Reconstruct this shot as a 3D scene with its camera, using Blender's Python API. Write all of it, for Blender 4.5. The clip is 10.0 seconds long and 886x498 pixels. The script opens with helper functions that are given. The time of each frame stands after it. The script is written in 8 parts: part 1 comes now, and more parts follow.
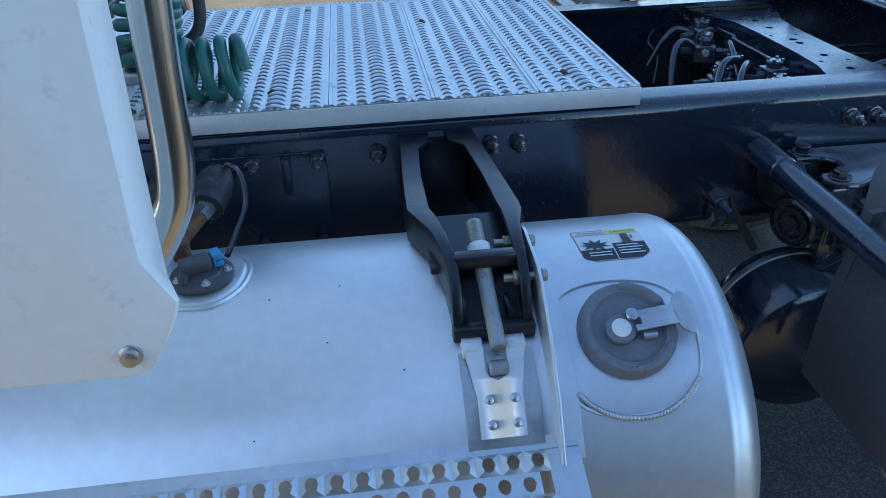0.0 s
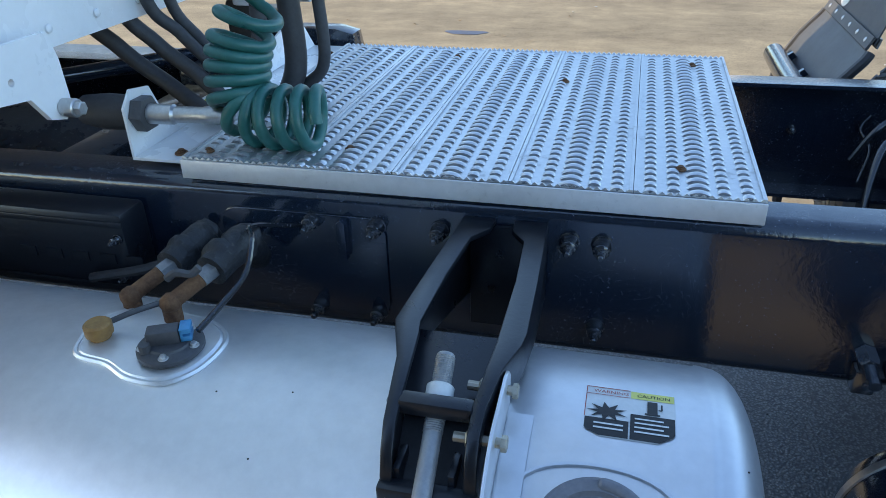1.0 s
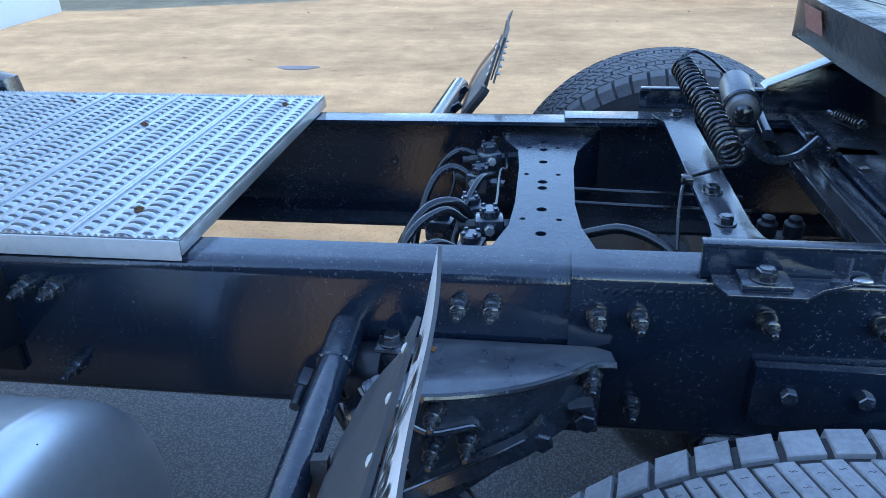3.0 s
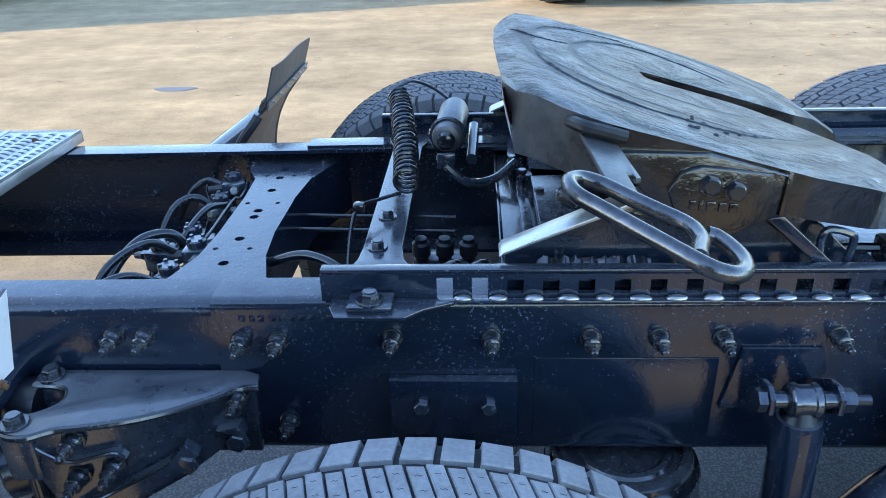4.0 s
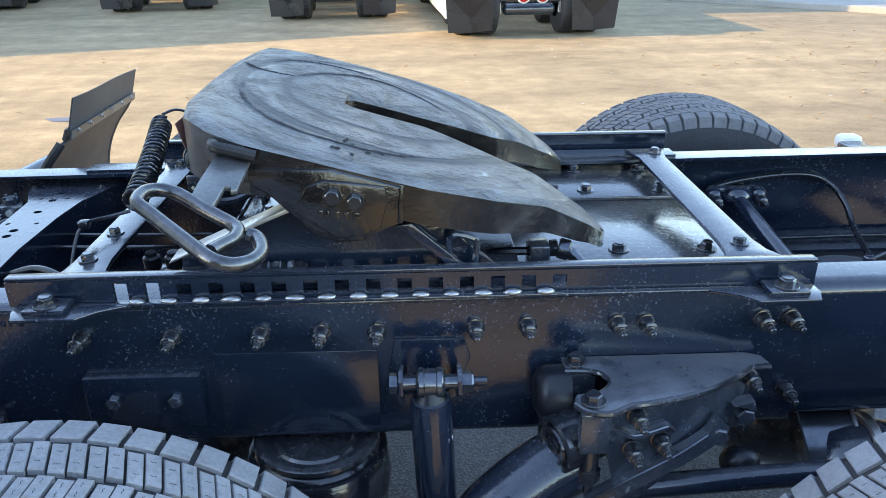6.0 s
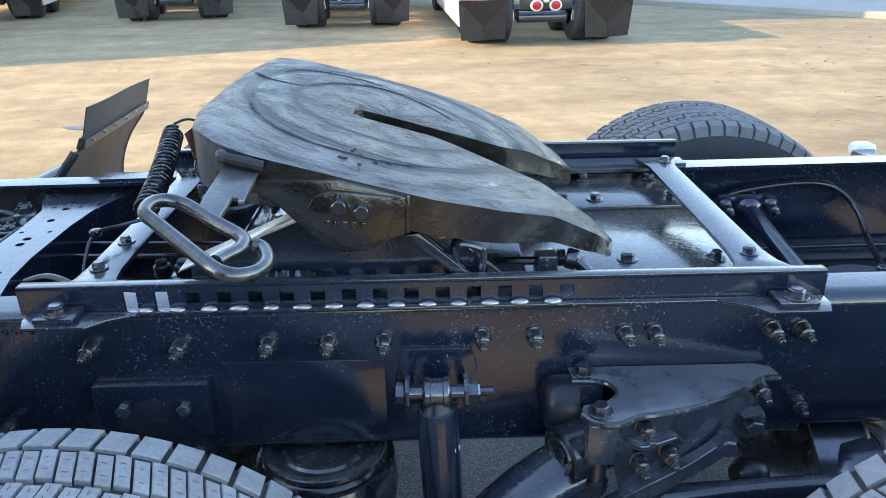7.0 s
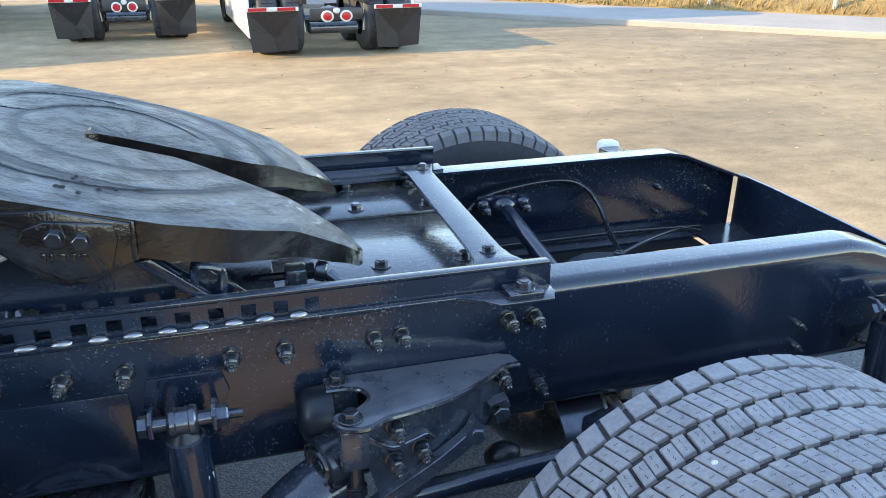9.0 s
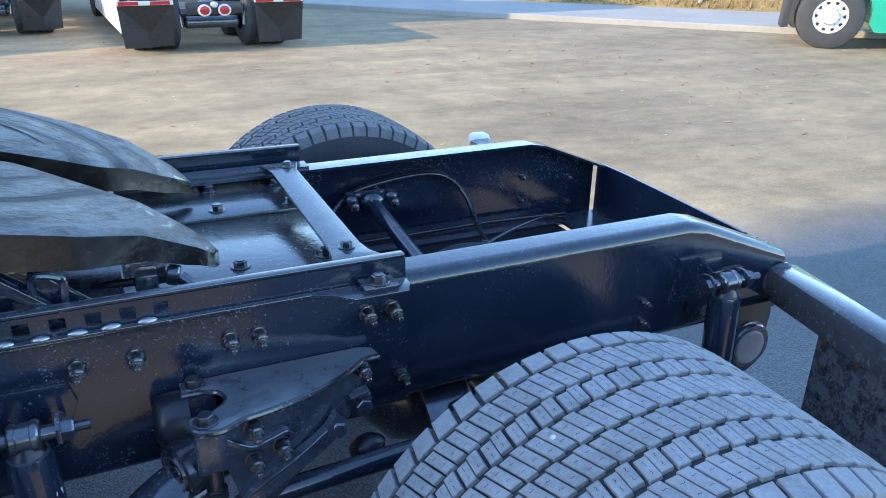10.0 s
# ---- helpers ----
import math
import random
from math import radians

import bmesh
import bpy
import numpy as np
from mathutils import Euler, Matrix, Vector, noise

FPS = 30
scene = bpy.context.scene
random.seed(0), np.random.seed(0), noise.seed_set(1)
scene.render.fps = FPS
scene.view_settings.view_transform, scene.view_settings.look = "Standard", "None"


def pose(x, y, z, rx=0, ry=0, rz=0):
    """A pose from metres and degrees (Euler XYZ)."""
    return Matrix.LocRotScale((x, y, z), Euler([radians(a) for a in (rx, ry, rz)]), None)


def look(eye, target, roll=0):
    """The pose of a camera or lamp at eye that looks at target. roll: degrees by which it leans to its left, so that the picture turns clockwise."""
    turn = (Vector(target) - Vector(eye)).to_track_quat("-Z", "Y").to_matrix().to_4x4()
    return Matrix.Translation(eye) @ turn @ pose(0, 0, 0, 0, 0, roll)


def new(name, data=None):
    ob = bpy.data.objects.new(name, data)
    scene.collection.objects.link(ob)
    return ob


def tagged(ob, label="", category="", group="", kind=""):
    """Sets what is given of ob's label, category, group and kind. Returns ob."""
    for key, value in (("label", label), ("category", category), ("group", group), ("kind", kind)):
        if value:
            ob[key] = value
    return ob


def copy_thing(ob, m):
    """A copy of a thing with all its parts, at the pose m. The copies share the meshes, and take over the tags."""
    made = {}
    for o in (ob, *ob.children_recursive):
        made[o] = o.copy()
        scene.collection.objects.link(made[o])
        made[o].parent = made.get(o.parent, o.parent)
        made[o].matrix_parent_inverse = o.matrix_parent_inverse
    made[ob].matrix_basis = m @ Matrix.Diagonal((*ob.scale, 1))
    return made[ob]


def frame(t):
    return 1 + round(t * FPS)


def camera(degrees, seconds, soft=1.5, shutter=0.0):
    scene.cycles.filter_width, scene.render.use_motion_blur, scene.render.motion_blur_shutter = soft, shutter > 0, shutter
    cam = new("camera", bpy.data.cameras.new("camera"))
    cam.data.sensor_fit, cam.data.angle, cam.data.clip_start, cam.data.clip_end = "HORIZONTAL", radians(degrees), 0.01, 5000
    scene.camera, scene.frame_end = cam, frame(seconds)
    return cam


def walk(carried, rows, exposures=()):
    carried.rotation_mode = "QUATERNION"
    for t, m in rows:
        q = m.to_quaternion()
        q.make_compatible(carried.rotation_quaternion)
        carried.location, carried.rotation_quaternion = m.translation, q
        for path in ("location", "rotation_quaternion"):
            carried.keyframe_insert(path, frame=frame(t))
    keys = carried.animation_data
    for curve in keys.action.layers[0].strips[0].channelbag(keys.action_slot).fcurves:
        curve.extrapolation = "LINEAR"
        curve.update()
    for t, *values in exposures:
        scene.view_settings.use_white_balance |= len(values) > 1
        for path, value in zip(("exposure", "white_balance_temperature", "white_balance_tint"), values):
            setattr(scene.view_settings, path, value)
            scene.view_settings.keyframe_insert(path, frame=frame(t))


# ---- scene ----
cam = camera(61.5, 10.0, soft=0.8)
PATH = [
    (0, (-0.549, -1.38, 1.607), (-0.36, 0.331, 0.589), -1.7),
    (0.3, (-0.408, -1.329, 1.633), (-0.455, 0.414, 0.654), -2.0),
    (0.5, (-0.353, -1.277, 1.64), (-0.545, 0.459, 0.665), -1.9),
    (1, (-0.218, -1.141, 1.631), (-0.663, 0.555, 0.669), -1.6),
    (1.5, (-0.011, -1.16, 1.652), (-0.567, 0.506, 0.695), -1.5),
    (2, (0.196, -1.193, 1.667), (-0.346, 0.489, 0.73), -2.1),
    (2.5, (0.403, -1.104, 1.656), (-0.012, 0.624, 0.739), -2.2),
    (2.7, (0.482, -1.051, 1.651), (0.133, 0.695, 0.741), -1.9),
    (3.8, (0.985, -1.035, 1.694), (0.889, 0.759, 0.816), -1.2),
    (4, (1.096, -1.058, 1.706), (1.009, 0.738, 0.829), -1.5),
    (4.5, (1.291, -1.066, 1.712), (1.265, 0.74, 0.854), -1.4),
    (5, (1.431, -1.062, 1.708), (1.48, 0.753, 0.868), -0.7),
    (5.5, (1.54, -1.179, 1.736), (1.6, 0.641, 0.909), -0.6),
    (5.7, (1.574, -1.222, 1.732), (1.637, 0.601, 0.912), -0.6),
    (7, (1.6, -1.222, 1.738), (1.622, 0.614, 0.945), -1.0),
    (7.5, (1.593, -1.216, 1.739), (1.66, 0.62, 0.949), -0.8),
    (8, (1.614, -1.227, 1.737), (1.75, 0.61, 0.957), -1.0),
    (8.5, (1.651, -1.237, 1.738), (1.948, 0.582, 0.962), -0.6),
    (9, (1.74, -1.259, 1.752), (2.238, 0.516, 0.978), 0.1),
    (9.5, (1.806, -1.3, 1.762), (2.519, 0.402, 0.992), 0.9),
    (10, (1.815, -1.312, 1.765), (2.566, 0.366, 0.978), 0.9),
]
EXPOSURES = [(0.0, 1.38, 6660, 8), (0.5, 1.43, 7220, 9), (1.0, 1.58, 7440, 10), (1.5, 1.68, 6490, 8), (2.0, 1.78, 6550, 11), (2.5, 1.97, 6720, 12), (4.0, 2.22, 7270, 11), (4.5, 2.32, 8320, 15), (5.5, 2.29, 8770, 15), (7.5, 2.33, 8880, 13), (9.0, 2.24, 8770, 14), (9.2, 2.20, 8700, 14), (9.5, 2.08, 8250, 13), (9.7, 2.02, 7250, 11), (10.0, 1.99, 6750, 10)]
walk(cam, [(t, look(eye, target, roll)) for t, eye, target, roll in PATH], EXPOSURES)

# ---- light: low sun from ahead of the truck, so that its cab shades the chassis ----
SUN_EL, SUN_DY = 22.0, -0.03
world = bpy.data.worlds.new("sky")
scene.world = world
world.use_nodes = True
wn = world.node_tree.nodes
sky = wn.new("ShaderNodeTexSky")
sky.sky_type, sky.sun_disc = "NISHITA", False
sky.sun_elevation, sky.sun_rotation = radians(SUN_EL), radians(-90)
sky.dust_density, sky.ozone_density = 0.3, 4.5
wn["Background"].inputs["Strength"].default_value = 0.19
world.node_tree.links.new(sky.outputs["Color"], wn["Background"].inputs["Color"])
sun = new("sun", bpy.data.lights.new("sun", "SUN"))
sun.data.energy, sun.data.angle, sun.data.color = 1.70, radians(0.5), (1.0, 0.80, 0.52)
sun.matrix_world = look((0, 0, 30), (1, SUN_DY, 30 - math.tan(radians(SUN_EL))))


# ---- materials ----
def material(name, a, b, rough=0.5, metal=0.0, big=3.0, fine=60.0, bump=0.08, rvar=0.12, dust=0.0, coat=0.0, split=(0.35, 0.65), dust_c=(0.30, 0.28, 0.26), dust_s=90.0, clean=0.0, sheen_dust=0.0, stretch=(1, 1, 1), spec=0.5):
    """Two tones mixed by coarse and fine noise, uneven gloss, fine relief and, where asked, dust specks."""
    m = bpy.data.materials.new(name)
    m.use_nodes = True
    nt = m.node_tree
    n, l = nt.nodes, nt.links
    p = n["Principled BSDF"]
    co = n.new("ShaderNodeTexCoord")
    mp = n.new("ShaderNodeMapping")
    mp.inputs["Scale"].default_value = stretch
    l.new(co.outputs["Object"], mp.inputs["Vector"])
    n1, n2 = n.new("ShaderNodeTexNoise"), n.new("ShaderNodeTexNoise")
    for t, s, d in ((n1, big, 6.0), (n2, fine, 4.0)):
        t.inputs["Scale"].default_value, t.inputs["Detail"].default_value, t.inputs["Roughness"].default_value = s, d, 0.62
        l.new(mp.outputs["Vector"], t.inputs["Vector"])
    mixf = n.new("ShaderNodeMath")
    mixf.operation = "MULTIPLY_ADD"
    l.new(n2.outputs["Fac"], mixf.inputs[0])
    mixf.inputs[1].default_value = 0.4
    add = n.new("ShaderNodeMath")
    add.operation, add.inputs[1].default_value = "MULTIPLY", 0.6
    l.new(n1.outputs["Fac"], add.inputs[0])
    l.new(add.outputs[0], mixf.inputs[2])
    ramp = n.new("ShaderNodeValToRGB")
    ramp.color_ramp.elements[0].position, ramp.color_ramp.elements[1].position = split
    ramp.color_ramp.elements[0].color, ramp.color_ramp.elements[1].color = (*a, 1), (*b, 1)
    l.new(mixf.outputs[0], ramp.inputs["Fac"])
    colour = ramp.outputs["Color"]
    rr = n.new("ShaderNodeMapRange")
    rr.inputs["To Min"].default_value, rr.inputs["To Max"].default_value = max(rough - rvar, 0.03), min(rough + rvar, 1)
    rr.inputs["From Min"].default_value, rr.inputs["From Max"].default_value = 0.3, 0.7
    l.new(n1.outputs["Fac"], rr.inputs["Value"])
    rough_out = rr.outputs["Result"]
    if dust:
        n3 = n.new("ShaderNodeTexNoise")
        n3.inputs["Scale"].default_value, n3.inputs["Detail"].default_value, n3.inputs["Roughness"].default_value = dust_s, 3.0, 0.7
        l.new(co.outputs["Object"], n3.inputs["Vector"])
        patch = n.new("ShaderNodeMath")
        patch.operation, patch.inputs[1].default_value = "MULTIPLY_ADD", 0.35
        l.new(n1.outputs["Fac"], patch.inputs[0])
        l.new(n3.outputs["Fac"], patch.inputs[2])
        dr = n.new("ShaderNodeMapRange")
        dr.inputs["From Min"].default_value, dr.inputs["From Max"].default_value = 0.79 + clean, 0.90 + clean
        dr.inputs["To Max"].default_value = dust
        l.new(patch.outputs[0], dr.inputs["Value"])
        mx = n.new("ShaderNodeMixRGB")
        mx.inputs["Color2"].default_value = (*dust_c, 1)
        l.new(dr.outputs["Result"], mx.inputs["Fac"])
        l.new(colour, mx.inputs["Color1"])
        colour = mx.outputs["Color"]
        ra = n.new("ShaderNodeMath")
        ra.operation, ra.use_clamp = "ADD", True
        l.new(rough_out, ra.inputs[0])
        l.new(dr.outputs["Result"], ra.inputs[1])
        rough_out = ra.outputs[0]
    if sheen_dust:
        # faces that look up are coloured paler: painted sky sheen mixed with settled dust
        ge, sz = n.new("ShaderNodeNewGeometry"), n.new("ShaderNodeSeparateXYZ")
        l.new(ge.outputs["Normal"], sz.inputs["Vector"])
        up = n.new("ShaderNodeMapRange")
        up.inputs["From Min"].default_value, up.inputs["From Max"].default_value, up.inputs["To Max"].default_value = 0.75, 0.98, sheen_dust
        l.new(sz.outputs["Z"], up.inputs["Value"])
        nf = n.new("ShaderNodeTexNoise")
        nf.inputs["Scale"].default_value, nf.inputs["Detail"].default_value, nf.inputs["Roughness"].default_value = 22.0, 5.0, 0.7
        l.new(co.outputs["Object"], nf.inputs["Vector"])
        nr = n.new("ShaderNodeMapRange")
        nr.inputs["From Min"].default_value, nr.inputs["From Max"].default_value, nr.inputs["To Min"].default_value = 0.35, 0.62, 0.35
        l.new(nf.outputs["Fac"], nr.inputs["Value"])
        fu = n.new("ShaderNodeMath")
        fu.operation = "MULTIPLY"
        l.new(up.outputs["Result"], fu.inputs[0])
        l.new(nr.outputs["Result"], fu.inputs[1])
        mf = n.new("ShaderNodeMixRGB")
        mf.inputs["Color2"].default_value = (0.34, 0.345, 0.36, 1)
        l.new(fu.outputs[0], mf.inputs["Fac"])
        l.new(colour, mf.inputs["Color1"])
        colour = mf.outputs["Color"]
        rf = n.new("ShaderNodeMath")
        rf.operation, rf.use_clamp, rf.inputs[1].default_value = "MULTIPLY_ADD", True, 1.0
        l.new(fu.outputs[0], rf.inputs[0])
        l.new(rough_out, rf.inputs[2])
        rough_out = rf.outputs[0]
    l.new(colour, p.inputs["Base Color"])
    l.new(rough_out, p.inputs["Roughness"])
    p.inputs["Metallic"].default_value = metal
    p.inputs["Specular IOR Level"].default_value = spec
    p.inputs["Coat Weight"].default_value, p.inputs["Coat Roughness"].default_value = coat, 0.12
    if bump:
        bp = n.new("ShaderNodeBump")
        bp.inputs["Strength"].default_value, bp.inputs["Distance"].default_value = bump, 0.01
        l.new(mixf.outputs[0], bp.inputs["Height"])
        l.new(bp.outputs["Normal"], p.inputs["Normal"])
    return m


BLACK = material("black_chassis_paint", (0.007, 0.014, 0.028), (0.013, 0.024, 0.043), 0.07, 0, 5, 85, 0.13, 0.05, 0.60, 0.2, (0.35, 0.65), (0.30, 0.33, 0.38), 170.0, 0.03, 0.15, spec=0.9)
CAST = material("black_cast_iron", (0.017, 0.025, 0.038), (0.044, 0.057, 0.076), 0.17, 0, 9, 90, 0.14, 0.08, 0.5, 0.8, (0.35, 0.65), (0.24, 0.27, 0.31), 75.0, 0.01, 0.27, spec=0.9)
NYLON = material("black_nylon_line", (0.008, 0.010, 0.014), (0.020, 0.023, 0.029), 0.18, 0, 12, 120, 0.05, 0.06, 0.25, spec=0.9)
GLOSSRUB = material("glossy_black_rubber", (0.008, 0.010, 0.014), (0.022, 0.026, 0.034), 0.20, 0, 9, 90, 0.08, 0.1, 0.3, spec=0.9)
MATTB = material("matt_black_casting", (0.007, 0.009, 0.013), (0.017, 0.020, 0.026), 0.33, 0, 6, 140, 0.06, 0.08)
HANDLE = material("oiled_handle_steel", (0.07, 0.073, 0.078), (0.17, 0.174, 0.18), 0.24, 0.9, 16, 120, 0.05, 0.08)
RUBBER = material("black_rubber", (0.026, 0.026, 0.028), (0.055, 0.055, 0.058), 0.6, 0, 8, 90, 0.1)
HOSE = material("grey_rubber_hose", (0.035, 0.035, 0.038), (0.065, 0.065, 0.068), 0.55, 0, 9, 120, 0.06)
GREEN = material("green_coil_hose", (0.012, 0.100, 0.088), (0.022, 0.145, 0.128), 0.38, 0, 10, 90, 0.03)
ALU = material("tank_aluminium", (0.66, 0.67, 0.68), (0.78, 0.79, 0.80), 0.42, 0.75, 1.6, 45, 0.012, 0.07)
SHINY = material("glossy_black_bolt", (0.018, 0.021, 0.027), (0.050, 0.056, 0.066), 0.15, 0.35, 9, 160, 0.05, 0.06, 0.3, 0.8, spec=0.9)
MILKY = material("milky_aluminium", (0.62, 0.62, 0.63), (0.74, 0.74, 0.75), 0.45, 0.35, 2, 60, 0.02, 0.08, 0.15)
GALV = material("deck_aluminium", (0.52, 0.53, 0.54), (0.72, 0.73, 0.74), 0.40, 0.85, 7, 80, 0.04, 0.1, 0.25, 0, (0.3, 0.7), (0.36, 0.33, 0.29), 30)
STEEL = material("bare_steel", (0.42, 0.42, 0.42), (0.62, 0.61, 0.59), 0.36, 0.9, 12, 120, 0.05)
DULL = material("dull_steel", (0.16, 0.165, 0.17), (0.30, 0.305, 0.31), 0.42, 0.8, 14, 120, 0.08, 0.1)
DARKPIN = material("oiled_dark_steel", (0.085, 0.095, 0.115), (0.18, 0.195, 0.22), 0.2, 0.85, 14, 120, 0.05, 0.08)
ZINC = material("aged_zinc", (0.34, 0.30, 0.23), (0.52, 0.47, 0.38), 0.4, 0.7, 30, 150, 0.05)
CHROME = material("polished_steel_tube", (0.62, 0.60, 0.56), (0.72, 0.70, 0.66), 0.2, 1.0, 6, 80, 0.01, 0.06)
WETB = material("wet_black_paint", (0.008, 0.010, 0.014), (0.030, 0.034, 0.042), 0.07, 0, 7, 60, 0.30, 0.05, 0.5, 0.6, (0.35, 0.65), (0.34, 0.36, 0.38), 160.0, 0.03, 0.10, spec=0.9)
RUST = material("rusted_steel", (0.09, 0.035, 0.015), (0.24, 0.12, 0.06), 0.8, 0.2, 40, 200, 0.3)
WHITE = material("white_paint", (0.80, 0.80, 0.80), (0.86, 0.86, 0.86), 0.3, 0, 2, 60, 0.01, 0.08, 0.25, 0.3, (0.35, 0.65), (0.45, 0.43, 0.40), 40)
TREAD = material("tyre_tread_dusty", (0.20, 0.20, 0.205), (0.36, 0.36, 0.365), 0.85, 0, 12, 140, 0.25)
TYRE = material("tyre_sidewall", (0.030, 0.032, 0.036), (0.062, 0.064, 0.069), 0.7, 0, 8, 100, 0.12)
GROOVE = material("tyre_groove", (0.012, 0.012, 0.012), (0.03, 0.03, 0.03), 0.85, 0, 20, 120, 0.1)
PLASTIC = material("grey_plastic", (0.05, 0.05, 0.055), (0.08, 0.08, 0.085), 0.5, 0, 15, 160, 0.08)
CAPGREY = material("grey_cap_plastic", (0.13, 0.13, 0.145), (0.20, 0.195, 0.21), 0.5, 0, 14, 160, 0.08)
YELLOW = material("yellow_print", (0.70, 0.66, 0.16), (0.75, 0.71, 0.2), 0.5, 0, 30, 200, 0)
INK = material("black_print", (0.015, 0.015, 0.015), (0.025, 0.025, 0.025), 0.5, 0, 30, 200, 0)
PAPER = material("white_sticker", (0.62, 0.63, 0.60), (0.72, 0.72, 0.70), 0.45, 0, 30, 200, 0)
REDINK = material("red_print", (0.35, 0.05, 0.03), (0.45, 0.08, 0.05), 0.5, 0, 30, 200, 0)
BLUE = material("blue_connector", (0.03, 0.22, 0.42), (0.05, 0.28, 0.5), 0.5, 0, 30, 200, 0)
# near-black that paints the shade under the chassis
UNDERSHADE = material("under_chassis_shade", (0.004, 0.004, 0.005), (0.014, 0.014, 0.015), 0.75, 0, 8, 70, 0.2, 0.1)
RODGREY = material("grey_zinc_rod", (0.24, 0.25, 0.26), (0.36, 0.37, 0.38), 0.45, 0.35, 20, 120, 0.06, 0.1)
WRAP = material("crumpled_black_tape", (0.008, 0.009, 0.011), (0.022, 0.024, 0.028), 0.55, 0, 26, 90, 1.0, 0.12, 0.25)
AMBER = material("amber_cap", (0.22, 0.10, 0.025), (0.38, 0.20, 0.06), 0.5, 0, 30, 150, 0.1)


# ---- mesh helpers ----
def part(name, bm, mat, parent=None, label="", smooth=True):
    me = bpy.data.meshes.new(name)
    bm.normal_update()
    bm.to_mesh(me)
    bm.free()
    me.materials.append(mat)
    if smooth:
        me.shade_smooth()
        me.set_sharp_from_angle(angle=radians(35))
    ob = new(name, me)
    ob.parent = parent
    return tagged(ob, label)


def thing(name, label, category, group="", at=(0, 0, 0), kind=""):
    ob = new(name)
    ob.empty_display_size = 0.05
    ob.matrix_basis = Matrix.Translation(at)
    return tagged(ob, label, category, group, kind)


def B():
    return bmesh.new()


def box(bm, x0, x1, y0, y1, z0, z1, bevel=0.0, m=None):
    geom = bmesh.ops.create_cube(bm, size=1.0)["verts"]
    bmesh.ops.transform(bm, verts=geom, matrix=Matrix.LocRotScale(((x0 + x1) / 2, (y0 + y1) / 2, (z0 + z1) / 2), None, (abs(x1 - x0), abs(y1 - y0), abs(z1 - z0))))
    if bevel:
        edges = list({e for v in geom for e in v.link_edges})
        r = bmesh.ops.bevel(bm, geom=edges, offset=bevel, segments=2, profile=0.5, affect="EDGES")
        geom = r["verts"]
    if m is not None:
        bmesh.ops.transform(bm, verts=list(set(geom)), matrix=m)
    return bm


def lathe(bm, a, b, profile, seg=16, caps=True):
    """Turns a profile of (along, radius) round the line from a to b; along is in metres from a."""
    a, b = Vector(a), Vector(b)
    d = (b - a).normalized()
    u = d.orthogonal().normalized()
    w = d.cross(u)
    rings = []
    for s, r in profile:
        c = a + d * s
        if r < 1e-6:
            rings.append([bm.verts.new(c)])
        else:
            rings.append([bm.verts.new(c + (u * math.cos(t) + w * math.sin(t)) * r) for t in (2 * math.pi * k / seg for k in range(seg))])
    for p, q in zip(rings, rings[1:]):
        for k in range(seg):
            k2 = (k + 1) % seg
            f = [p[k % len(p)], p[k2 % len(p)], q[k2 % len(q)], q[k % len(q)]]
            f = list(dict.fromkeys(f))
            if len(f) > 2:
                bm.faces.new(f)
    for ring, flip in ((rings[0], True), (rings[-1], False)):
        if caps and len(ring) > 2:
            bm.faces.new(ring[::-1] if flip else ring)
    return bm


def cyl(bm, a, b, r, seg=14, bevel=0.0, r2=None):
    h = (Vector(b) - Vector(a)).length
    r2 = r if r2 is None else r2
    if bevel:
        return lathe(bm, a, b, [(0, r - bevel), (bevel, r), (h - bevel, r2), (h, r2 - bevel)], seg)
    return lathe(bm, a, b, [(0, r), (h, r2)], seg)


def curve(pts, n=6):
    """Catmull-Rom through the points."""
    p = [Vector(q) for q in pts]
    p = [2 * p[0] - p[1], *p, 2 * p[-1] - p[-2]]
    out = []
    for i in range(1, len(p) - 2):
        for k in range(n):
            t = k / n
            out.append(0.5 * (2 * p[i] + (p[i + 1] - p[i - 1]) * t + (2 * p[i - 1] - 5 * p[i] + 4 * p[i + 1] - p[i + 2]) * t * t + (3 * p[i] - p[i - 1] - 3 * p[i + 1] + p[i + 2]) * t ** 3))
    return [*out, p[-2]]


def sweep(bm, pts, r, seg=10, closed=False):
    """A tube along the points."""
    p = [Vector(q) for q in pts]
    n = len(p)
    tang = [(p[(i + 1) % n] - p[i - 1]) if closed or 0 < i < n - 1 else (p[1] - p[0] if i == 0 else p[-1] - p[-2]) for i in range(n)]
    u = tang[0].normalized().orthogonal().normalized()
    rings = []
    for c, t in zip(p, tang):
        t = t.normalized()
        u = (u - t * u.dot(t)).normalized()
        w = t.cross(u)
        rings.append([bm.verts.new(c + (u * math.cos(a) + w * math.sin(a)) * r) for a in (2 * math.pi * k / seg for k in range(seg))])
    for i in range(n if closed else n - 1):
        a, b = rings[i], rings[(i + 1) % n]
        for k in range(seg):
            bm.faces.new((a[k], a[(k + 1) % seg], b[(k + 1) % seg], b[k]))
    if not closed:
        bm.faces.new(rings[0][::-1])
        bm.faces.new(rings[-1])
    return bm


